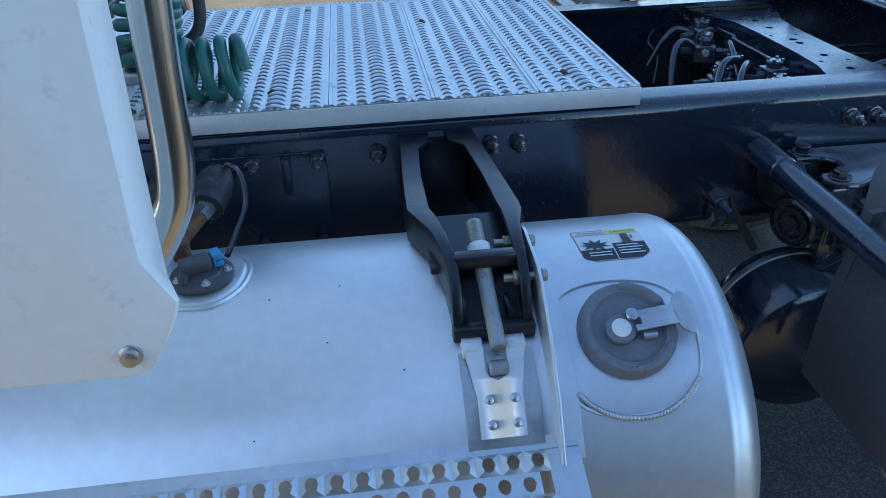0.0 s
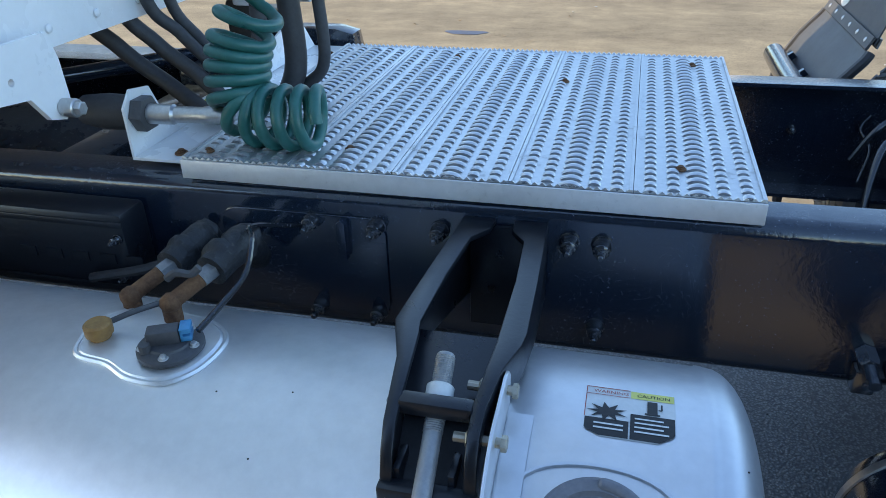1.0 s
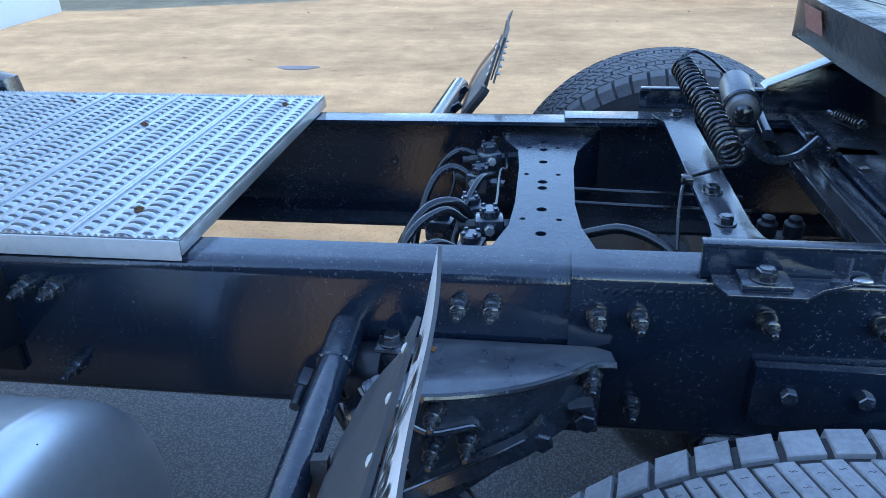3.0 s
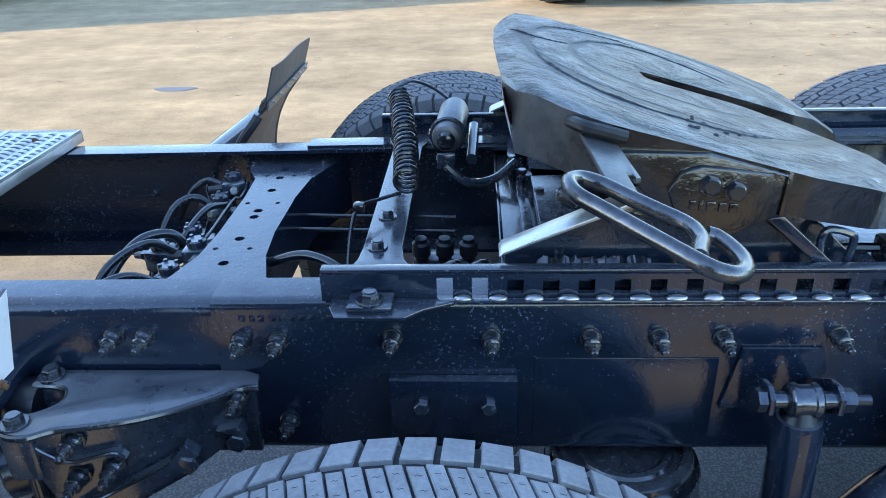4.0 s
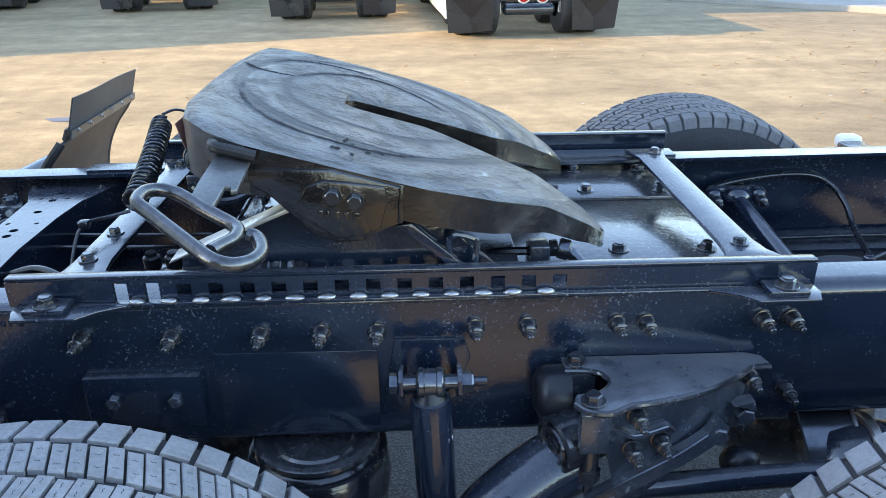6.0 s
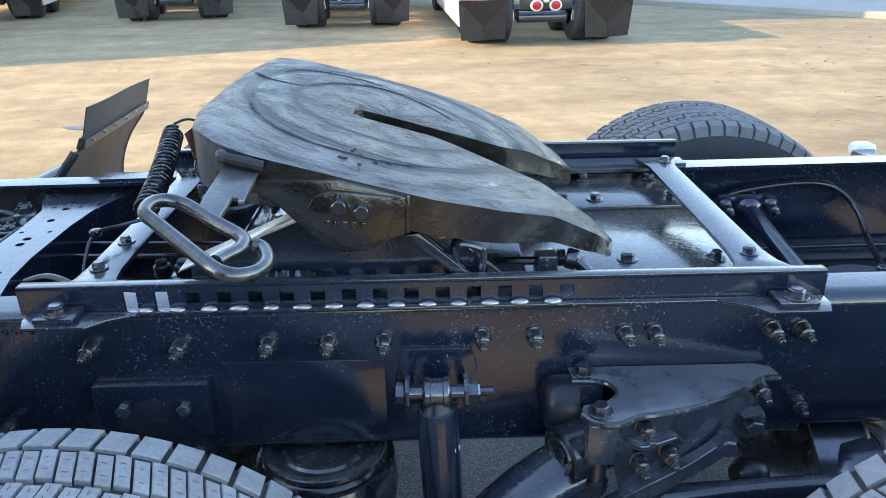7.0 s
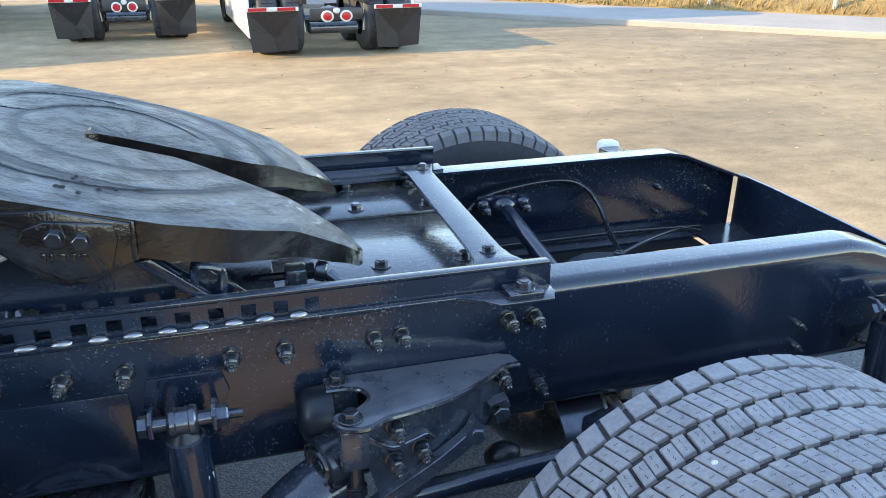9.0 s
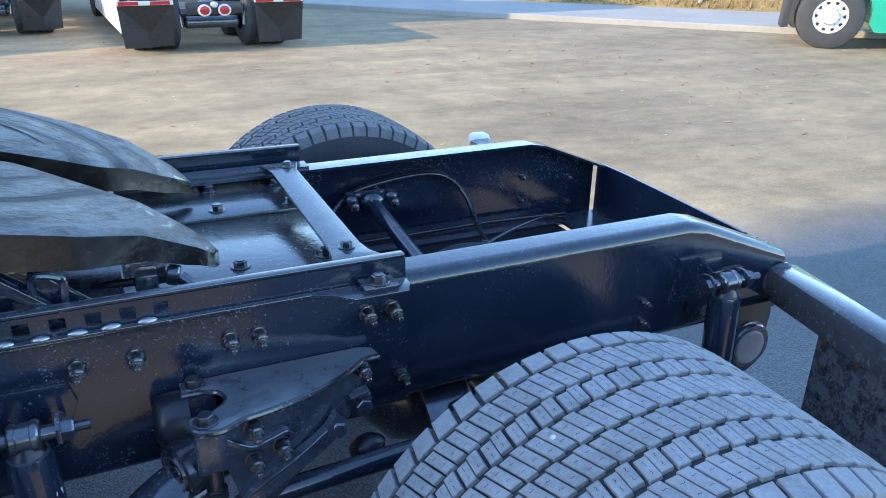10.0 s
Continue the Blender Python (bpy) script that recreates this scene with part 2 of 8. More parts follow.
def prism(bm, outline, axis, a, b, bevel=0.0):
    """An outline in the plane across the axis, drawn out from a to b: for x the outline is (y, z), for y (x, z), for z (x, y)."""
    def at(p, s):
        return {"x": (s, p[0], p[1]), "y": (p[0], s, p[1]), "z": (p[0], p[1], s)}[axis]
    lo, hi = [bm.verts.new(at(p, a)) for p in outline], [bm.verts.new(at(p, b)) for p in outline]
    faces = [bm.faces.new(lo), bm.faces.new(hi)]
    n = len(outline)
    for k in range(n):
        faces.append(bm.faces.new((lo[k], lo[(k + 1) % n], hi[(k + 1) % n], hi[k])))
    bmesh.ops.recalc_face_normals(bm, faces=faces)
    if bevel:
        rim = [e for e in faces[0].edges] + [e for e in faces[1].edges]
        bmesh.ops.bevel(bm, geom=rim, offset=bevel, segments=2, profile=0.5, affect="EDGES")
    return bm


def ribbon(bm, pts, half, depth):
    """A bar along points that run roughly in a plane of constant y: half its height across the run, depth towards -y."""
    p = [Vector(q) for q in pts]
    rows = []
    for k, c in enumerate(p):
        t = p[min(k + 1, len(p) - 1)] - p[max(k - 1, 0)]
        n = Vector((-t.z, 0, t.x)).normalized() * half
        out = Vector((0, -depth, 0))
        rows.append([bm.verts.new(q) for q in (c + n, c + n * 0.9 + out, c - n * 0.9 + out, c - n)])
    for a, b in zip(rows, rows[1:]):
        for k in range(4):
            bm.faces.new((a[k], a[(k + 1) % 4], b[(k + 1) % 4], b[k]))
    bm.faces.new(rows[0])
    bm.faces.new(rows[-1])
    bmesh.ops.recalc_face_normals(bm, faces=bm.faces)
    return bm


def hexagon(bm, a, b, r):
    return lathe(bm, a, b, [(0, r), ((Vector(b) - Vector(a)).length * 0.85, r), ((Vector(b) - Vector(a)).length, r * 0.85)], 6)


def plate_holes(bm, outline, holes, place, thick):
    """A flat plate with holes: outline and holes in (u, v); place(u, v, w) gives the point, w from 0 to -thick."""
    def loop(pts):
        vs = [bm.verts.new(place(u, v, 0)) for u, v in pts]
        return vs, [bm.edges.new((vs[k], vs[(k + 1) % len(vs)])) for k in range(len(vs))]
    loops = [(pts, *loop(pts)) for pts in (outline, *holes)]
    made = bmesh.ops.triangle_fill(bm, use_beauty=True, use_dissolve=False, edges=[e for _, _, es in loops for e in es])
    faces = [g for g in made["geom"] if isinstance(g, bmesh.types.BMFace)]
    low = {}
    for pts, vs, _ in loops:
        for (u, v), a in zip(pts, vs):
            low[a] = bm.verts.new(place(u, v, -thick))
    for f in list(faces):
        bm.faces.new([low[v] for v in f.verts][::-1])
    for _, vs, _ in loops:
        for k in range(len(vs)):
            a, b = vs[k], vs[(k + 1) % len(vs)]
            bm.faces.new((a, b, low[b], low[a]))
    bmesh.ops.recalc_face_normals(bm, faces=bm.faces)
    return bm


def ring(cu, cv, r, n=12, r2=None):
    return [(cu + r * math.cos(2 * math.pi * k / n), cv + (r2 or r) * math.sin(2 * math.pi * k / n)) for k in range(n)]


def moved(bm, m):
    bmesh.ops.transform(bm, verts=bm.verts, matrix=m)
    return bm


def lump(bm, c, s, rng=random.Random(5)):
    """A small rounded lump of half-size s."""
    g = bmesh.ops.create_icosphere(bm, subdivisions=2, radius=1.0)["verts"]
    for v in g:
        v.co = Vector((c[0] + v.co.x * s[0] * rng.uniform(0.92, 1.08), c[1] + v.co.y * s[1], c[2] + v.co.z * s[2]))
    return bm


def helix(path, r, turns, n=14):
    """Points of a coil of radius r that winds round the path; turns lists the share of all turns done at each path point."""
    p = curve(path, 8)
    shares = np.interp(np.linspace(0, len(path) - 1, len(p)), range(len(path)), turns)
    total = turns[-1]
    ln = int(total * n)
    out = []
    want = np.linspace(0, total, ln)
    idx = np.interp(want, shares, range(len(p)))
    u = None
    for w, i in zip(want, idx):
        k = min(int(i), len(p) - 2)
        c = p[k].lerp(p[k + 1], i - k)
        t = (p[min(k + 2, len(p) - 1)] - p[max(k - 1, 0)]).normalized()
        if u is None:
            u = t.orthogonal().normalized()
        u = (u - t * u.dot(t)).normalized()
        v = t.cross(u)
        a = 2 * math.pi * w
        out.append(c + (u * math.cos(a) + v * math.sin(a)) * r)
    return out


def words(text, size):
    """The flat mesh of a word in the built-in font, as lists of points and faces."""
    cu = bpy.data.curves.new("words", "FONT")
    cu.body, cu.size, cu.resolution_u = text, size, 2
    ob = bpy.data.objects.new("words", cu)
    me = bpy.data.meshes.new_from_object(ob)
    pts, faces = [tuple(v.co) for v in me.vertices], [tuple(f.vertices) for f in me.polygons]
    bpy.data.objects.remove(ob)
    bpy.data.meshes.remove(me)
    return pts, faces


# ---- ground ----
def ground_material():
    m = material("dusty_asphalt", (0.275, 0.203, 0.115), (0.455, 0.342, 0.196), 0.92, 0, 0.7, 7, 0.10, 0.05, 0.0, 0, (0.33, 0.66), stretch=(0.6, 1.0, 1.0))
    n, l = m.node_tree.nodes, m.node_tree.links
    p = n["Principled BSDF"]
    base = p.inputs["Base Color"].links[0].from_socket
    co = n["Texture Coordinate"]
    v = n.new("ShaderNodeTexVoronoi")
    v.inputs["Scale"].default_value = 55
    l.new(co.outputs["Object"], v.inputs["Vector"])
    big = n.new("ShaderNodeTexNoise")
    big.inputs["Scale"].default_value, big.inputs["Detail"].default_value = 0.16, 5
    l.new(co.outputs["Object"], big.inputs["Vector"])
    # bare grey asphalt towards the yard's far corner, dust elsewhere
    sx = n.new("ShaderNodeSeparateXYZ")
    l.new(co.outputs["Object"], sx.inputs["Vector"])
    gr = n.new("ShaderNodeMath")
    gr.operation, gr.inputs[1].default_value = "MULTIPLY_ADD", 0.05
    l.new(sx.outputs["X"], gr.inputs[0])
    l.new(big.outputs["Fac"], gr.inputs[2])
    r = n.new("ShaderNodeMapRange")
    r.inputs["From Min"].default_value, r.inputs["From Max"].default_value = 0.62, 0.95
    l.new(gr.outputs[0], r.inputs["Value"])
    mx = n.new("ShaderNodeMixRGB")
    mx.blend_type = "MULTIPLY"
    mx.inputs["Color2"].default_value = (0.80, 0.83, 0.88, 1)
    l.new(r.outputs["Result"], mx.inputs["Fac"])
    l.new(base, mx.inputs["Color1"])
    sp = n.new("ShaderNodeMapRange")
    sp.inputs["From Min"].default_value, sp.inputs["From Max"].default_value = 0.15, 0.5
    sp.inputs["To Min"].default_value, sp.inputs["To Max"].default_value = 0.8, 1.08
    l.new(v.outputs["Distance"], sp.inputs["Value"])
    mu = n.new("ShaderNodeMixRGB")
    mu.blend_type, mu.inputs["Fac"].default_value = "MULTIPLY", 1
    l.new(mx.outputs["Color"], mu.inputs["Color1"])
    l.new(sp.outputs["Result"], mu.inputs["Color2"])
    # darker grey gritty asphalt in a strip along the truck, tan dust outside it
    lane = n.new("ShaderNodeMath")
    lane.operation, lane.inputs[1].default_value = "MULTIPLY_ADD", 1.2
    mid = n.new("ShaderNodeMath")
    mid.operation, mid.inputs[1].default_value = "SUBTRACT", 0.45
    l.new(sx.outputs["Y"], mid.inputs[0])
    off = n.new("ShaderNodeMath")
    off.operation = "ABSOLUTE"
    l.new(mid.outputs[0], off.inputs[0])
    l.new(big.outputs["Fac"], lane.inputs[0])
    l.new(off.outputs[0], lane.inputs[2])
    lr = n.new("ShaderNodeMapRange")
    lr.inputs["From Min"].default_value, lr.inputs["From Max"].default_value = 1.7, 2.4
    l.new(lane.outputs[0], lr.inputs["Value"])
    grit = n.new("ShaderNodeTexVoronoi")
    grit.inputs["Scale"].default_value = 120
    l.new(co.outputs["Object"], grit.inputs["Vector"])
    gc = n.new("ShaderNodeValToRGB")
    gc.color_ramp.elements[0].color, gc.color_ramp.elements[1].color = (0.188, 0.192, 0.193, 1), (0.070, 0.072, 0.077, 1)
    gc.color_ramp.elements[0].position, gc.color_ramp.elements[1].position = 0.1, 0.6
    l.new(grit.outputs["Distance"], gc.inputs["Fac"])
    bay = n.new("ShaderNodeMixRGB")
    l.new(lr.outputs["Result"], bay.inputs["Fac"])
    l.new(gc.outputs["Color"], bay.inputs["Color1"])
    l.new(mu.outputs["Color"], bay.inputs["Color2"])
    tm, tn = n.new("ShaderNodeMapping"), n.new("ShaderNodeTexNoise")
    tm.inputs["Scale"].default_value, tm.inputs["Rotation"].default_value = (0.22, 1.0, 1.0), (0, 0, radians(3))
    l.new(co.outputs["Object"], tm.inputs["Vector"])
    tn.inputs["Scale"].default_value, tn.inputs["Detail"].default_value, tn.inputs["Roughness"].default_value = 1.3, 2.5, 0.5
    l.new(tm.outputs["Vector"], tn.inputs["Vector"])
    tk = n.new("ShaderNodeMapRange")
    tk.inputs["From Min"].default_value, tk.inputs["From Max"].default_value = 0.36, 0.60
    tk.inputs["To Min"].default_value, tk.inputs["To Max"].default_value = 0.84, 1.05
    l.new(tn.outputs["Fac"], tk.inputs["Value"])
    worn = n.new("ShaderNodeMixRGB")
    worn.blend_type, worn.inputs["Fac"].default_value = "MULTIPLY", 1
    l.new(bay.outputs["Color"], worn.inputs["Color1"])
    l.new(tk.outputs["Result"], worn.inputs["Color2"])
    # scuffed patches and grit of the drive lane
    pn = n.new("ShaderNodeTexNoise")
    pn.inputs["Scale"].default_value, pn.inputs["Detail"].default_value, pn.inputs["Roughness"].default_value = 2.1, 9, 0.68
    l.new(co.outputs["Object"], pn.inputs["Vector"])
    pk = n.new("ShaderNodeMapRange")
    pk.inputs["From Min"].default_value, pk.inputs["From Max"].default_value = 0.34, 0.64
    pk.inputs["To Min"].default_value, pk.inputs["To Max"].default_value = 0.80, 1.13
    l.new(pn.outputs["Fac"], pk.inputs["Value"])
    scuff = n.new("ShaderNodeMixRGB")
    scuff.blend_type, scuff.inputs["Fac"].default_value = "MULTIPLY", 1
    l.new(worn.outputs["Color"], scuff.inputs["Color1"])
    l.new(pk.outputs["Result"], scuff.inputs["Color2"])
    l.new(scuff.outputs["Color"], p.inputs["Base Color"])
    rg = n.new("ShaderNodeMapRange")
    rg.inputs["To Min"].default_value, rg.inputs["To Max"].default_value = 0.55, 0.93
    l.new(lr.outputs["Result"], rg.inputs["Value"])
    l.new(rg.outputs["Result"], p.inputs["Roughness"])
    bp = n.new("ShaderNodeBump")
    bp.inputs["Distance"].default_value, bp.invert = 0.004, True
    bs = n.new("ShaderNodeMapRange")
    bs.inputs["To Min"].default_value, bs.inputs["To Max"].default_value = 0.6, 0.06
    l.new(lr.outputs["Result"], bs.inputs["Value"])
    l.new(bs.outputs["Result"], bp.inputs["Strength"])
    l.new(grit.outputs["Distance"], bp.inputs["Height"])
    l.new(n["Bump"].outputs["Normal"], bp.inputs["Normal"])
    l.new(bp.outputs["Normal"], p.inputs["Normal"])
    return m


bm = B()
bmesh.ops.create_grid(bm, x_segments=40, y_segments=40, size=400)
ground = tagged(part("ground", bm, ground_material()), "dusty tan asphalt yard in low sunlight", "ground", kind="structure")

# ---- frame rails ----
TOP, BOT, FAR = 1.089, 0.789, 0.876
RAIL_X0, KNEE, RAIL_X1, END_Z = -2.6, 3.103, 3.42, 0.982


def rail_mesh(x0, x1, knee, end_z, s, y_out, top, bot, wide, thick, r=0.018):
    """A C-channel; s=1 opens towards +y. It rises a little towards the rear; the top slopes down behind the knee."""
    bm = B()
    prof = []
    for k in range(6):
        a = math.pi / 2 * k / 5
        prof.append((r - r * math.sin(a), -r + r * math.cos(a)))
    ring = [(wide, 0.0), *prof]
    low = [(y, -(top - bot) - z) for y, z in ring[::-1]]
    outer = ring + low
    inner = [(wide, -(top - bot) + thick), (thick, -(top - bot) + thick), (thick, -thick), (wide, -thick)]
    sec = outer + inner
    rise = lambda x: 0.0068 * (x - 0.2)
    stations = [(x0, rise(x0)), (knee - 0.03, rise(knee)), (knee + 0.03, rise(knee) - 0.012), (x1, end_z - top)] if knee else [(x0, rise(x0)), (x1, rise(x1))]
    rows = []
    for x, dz in stations:
        rows.append([bm.verts.new((x, y_out + s * y, top + z + (dz if z > -(top - bot) * 0.5 else 0.0035 * x))) for y, z in sec])
    for a, b in zip(rows, rows[1:]):
        for k in range(len(sec)):
            bm.faces.new((a[k], a[(k + 1) % len(sec)], b[(k + 1) % len(sec)], b[k]))
    bm.faces.new(rows[0])
    bm.faces.new(rows[-1])
    bmesh.ops.recalc_face_normals(bm, faces=bm.faces)
    return bm


near_rail = thing("frame_rail", "long black painted steel channel rail with bolted web", "frame rail", "frame rails", (0, 0, 0))
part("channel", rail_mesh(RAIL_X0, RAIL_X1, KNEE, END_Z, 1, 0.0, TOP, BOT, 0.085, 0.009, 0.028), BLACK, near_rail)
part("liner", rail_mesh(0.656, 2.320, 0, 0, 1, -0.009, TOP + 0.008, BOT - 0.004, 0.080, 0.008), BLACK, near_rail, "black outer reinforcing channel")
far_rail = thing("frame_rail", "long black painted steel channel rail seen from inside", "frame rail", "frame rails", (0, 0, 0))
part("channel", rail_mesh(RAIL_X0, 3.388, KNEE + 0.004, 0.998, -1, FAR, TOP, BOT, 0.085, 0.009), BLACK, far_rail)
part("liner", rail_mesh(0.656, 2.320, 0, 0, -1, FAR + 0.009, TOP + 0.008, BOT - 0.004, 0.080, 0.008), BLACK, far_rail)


def bolt_mesh():
    bm = B()
    lathe(bm, (0, 0, 0), (0, -1, 0), [(0, 0.0185), (0.0035, 0.0185), (0.0042, 0.016), (0.008, 0.0155)], 14)
    lathe(bm, (0, -0.008, 0), (0, -1, 0), [(0, 0.0158), (0.004, 0.0158), (0.006, 0.0142), (0.017, 0.0134), (0.019, 0.0140), (0.021, 0.0115)], 12)
    lathe(bm, (0, -0.029, 0), (0, -1, 0), [(0, 0.0088), (0.006, 0.0088), (0.0065, 0.0072), (0.010, 0.0072), (0.0105, 0.0080), (0.014, 0.0080), (0.0145, 0.0058), (0.021, 0.0058), (0.023, 0.004)], 10)
    me = bpy.data.meshes.new("bolt")
    bm.to_mesh(me)
    bm.free()
    me.materials.append(SHINY)
    me.shade_smooth()
    me.set_sharp_from_angle(angle=radians(40))
    return me


def hexbolt_mesh(mat, r=0.015, h=0.013):
    bm = B()
    cyl(bm, (0, 0, 0), (0, 0, 0.004), r * 1.5, 16, 0.001)
    hexagon(bm, (0, 0, 0.004), (0, 0, 0.004 + h), r)
    cyl(bm, (0, 0, 0.004 + h), (0, 0, 0.006 + h), r * 0.7, 12)
    me = bpy.data.meshes.new("bolt")
    bm.to_mesh(me)
    bm.free()
    me.materials.append(mat)
    return me


BOLT = bolt_mesh()
HEX = hexbolt_mesh(SHINY)
HEXS = hexbolt_mesh(STEEL, 0.012, 0.01)
RUSTBOLT = hexbolt_mesh(RUST, 0.009, 0.004)


def put(me, parent, m, label="", name="bolt"):
    ob = new(name, me)
    ob.parent = parent
    ob.matrix_basis = m
    return tagged(ob, label)


# lock bolts along the near web
ROW = [(-0.765, 1.020), (-0.640, 1.019), (-0.522, 1.022), (-0.293, 1.023), (-0.238, 1.022), (-0.765, 0.836), (-0.645, 0.836), (-0.238, 0.856), (0.478, 1.026), (0.532, 1.026), (0.700, 1.024), (0.763, 1.024),
       (0.956, 1.030), (1.122, 1.030), (1.285, 1.030), (1.397, 1.031), (1.501, 1.030), (1.685, 1.034), (1.783, 1.035), (1.953, 1.034), (2.008, 1.034), (2.229, 1.036), (2.285, 1.036),
       (2.30, 0.875), (0.765, 0.857), (2.955, 0.917), (2.957, 0.860), (3.147, 0.848)]
for x, z in ROW:
    lin = 0.656 < x < 2.320
    put(BOLT, near_rail, Matrix.Translation((x, -0.009 if lin else 0.0, z)) @ pose(0, 0, 0, 0, random.uniform(0, 60), 0) @ (Matrix.Scale(0.6, 4) if x > 2.5 else Matrix()))
FROW = [(x, z) for x, z in ROW if -0.3 < x < 0.6] + [(2.55, 0.99), (3.090, 0.970), (3.090, 0.884), (2.45, 0.95), (0.2, 0.95), (0.62, 0.93)]
for x, z in FROW:
    put(BOLT, far_rail, Matrix.Translation((x, FAR - 0.009, z)) @ pose(0, 0, 0, 0, random.uniform(0, 60), 0) @ Matrix.Scale(0.6, 4))

# stamped marks on the liner web, too worn to read
for k, (w, gap) in enumerate(((0.011, 0.005), (0.009, 0.010), (0.010, 0.004), (0.011, 0.013), (0.004, 0.006), (0.010, 0.012), (0.011, 0.005), (0.010, 0.008), (0.004, 0.005), (0.011, 0.0))):
    x = 0.700 + 0.0165 * k + gap * 0.3
    part("stamped_bar", box(B(), x, x + w, -0.0100, -0.0091, 1.061, 1.073, 0.0003), BLACK, near_rail)

# ---- deck plate ----
DX0, DX1, DY0, DY1, DZ = -1.02, 0.010, 0.005, 0.893, 1.127


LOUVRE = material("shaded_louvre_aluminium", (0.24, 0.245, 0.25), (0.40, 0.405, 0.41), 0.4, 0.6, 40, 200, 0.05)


def plank_mesh(x0, x1):
    bm = B()
    z = DZ - 0.006
    box(bm, x0 + 0.0005, x1 - 0.0005, DY0, DY1, z - 0.003, z)
    for xe, s in ((x0 + 0.0006, 1), (x1 - 0.0006, -1)):
        box(bm, xe, xe + s * 0.006, DY0, DY1, z + 0.0003, z + 0.004)
    w = (x1 - x0)
    # sawn edges at both ends of the plank
    for ye, s in ((DY0, -1), (DY1, 1)):
        for k in range(16):
            xc = x0 + w * (k + 0.5) / 16
            tip = bm.verts.new((xc, ye + s * 0.001, z + 0.0055))
            foot = [bm.verts.new((xc + dx, ye + dy, z + 0.0003)) for dx, dy in ((-0.0058, s * 0.002), (0.0058, s * 0.002), (0.0045, -s * 0.008), (-0.0045, -s * 0.008))]
            for c in range(4):
                bm.faces.new((foot[c], foot[(c + 1) % 4], tip))
    for i, (fx, big) in enumerate(((0.13, 0.8), (0.31, 0.8), (0.5, 1.4), (0.69, 0.8), (0.87, 0.8))):
        pitch = 0.0253
        n = int((DY1 - DY0 - 0.02) / pitch)
        for k in range(n):
            cx, cy = x0 + fx * w, DY0 + 0.014 + (k + (0.5 if i % 2 else 0)) * pitch
            hx, hy, hz = 0.0140 * big, 0.0112, 0.0068 * (0.45 + 0.55 * big)
            # a punched louvre: a small dome cut open towards -y
            rings = []
            for yk, zk, wk in ((-1.0, 0.74, 0.92), (-0.62, 0.94, 1.0), (-0.2, 1.0, 0.98), (0.4, 0.66, 0.80)):
                rings.append([bm.verts.new((cx + hx * wk * (a / 4 - 1), cy + hy * yk, z + hz * zk * (1 - (a / 4 - 1) ** 2) ** 0.8 + 0.0002)) for a in range(9)])
            for p, q in zip(rings, rings[1:]):
                for c in range(8):
                    bm.faces.new((p[c], p[c + 1], q[c + 1], q[c]))
            back = [bm.verts.new((cx + hx * 0.35 * q, cy + hy * 1.15, z + 0.0002)) for q in (-1, 1)]
            mid = rings[-1]
            bm.faces.new((mid[4], back[1], back[0]))
            for c in range(4):
                bm.faces.new((mid[c], mid[c + 1], back[0]))
                bm.faces.new((mid[c + 4], mid[c + 5], back[1]))
            # the mouth is closed by a darker face, the hole's shade in its colour
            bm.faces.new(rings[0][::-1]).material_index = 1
    return bm


deck = thing("deck_plate", "silver serrated aluminium deck plate of five planks over the frame", "deck plate", "", (0, 0, 0))
for k in range(5):
    w = (DX1 - DX0) / 5
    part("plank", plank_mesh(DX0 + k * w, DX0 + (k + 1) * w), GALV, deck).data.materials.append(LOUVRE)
bm = B()
box(bm, DX0, DX1, DY0 - 0.008, DY0 - 0.004, TOP - 0.005, DZ - 0.006, 0.001)
part("edge_trim", bm, MILKY, deck, "plain bent aluminium front edge")
bm = B()
box(bm, DX0, DX1, DY1 + 0.001, DY1 + 0.005, TOP + 0.002, DZ - 0.007, 0.001)
part("edge_trim", bm, GALV, deck)
for xe in (DX0, DX1):
    bm = B()
    s = -1 if xe > -0.5 else 1
    box(bm, xe, xe + s * 0.003, DY0, DY1, TOP + 0.002, DZ - 0.010, 0.0008)
    part("end_trim", bm, GALV, deck)
for y in (DY0 + 0.005, DY1 - 0.085):
    bm = B()
    box(bm, DX0 + 0.01, DX1 - 0.02, y, y + 0.08, TOP - 0.006, DZ - 0.010)
    part("bearer", bm, BLACK, deck)
for x, y in ((-0.119, 0.115), (-0.072, 0.805), (-0.368, 0.615), (-0.721, 0.105), (-0.672, 0.80), (-0.985, 0.045)):
    put(RUSTBOLT, deck, Matrix.Translation((x, y, DZ - 0.006)) @ Matrix.Scale(0.78, 4), "rusted bolt head")


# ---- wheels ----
TREAD_DARK = material("tyre_tread_darker", (0.11, 0.11, 0.112), (0.21, 0.21, 0.212), 0.85, 0, 12, 140, 0.25)
GROOVE_FLOOR = material("groove_floor_rubber", (0.022, 0.022, 0.023), (0.06, 0.06, 0.062), 0.9, 0, 14, 120, 0.2)


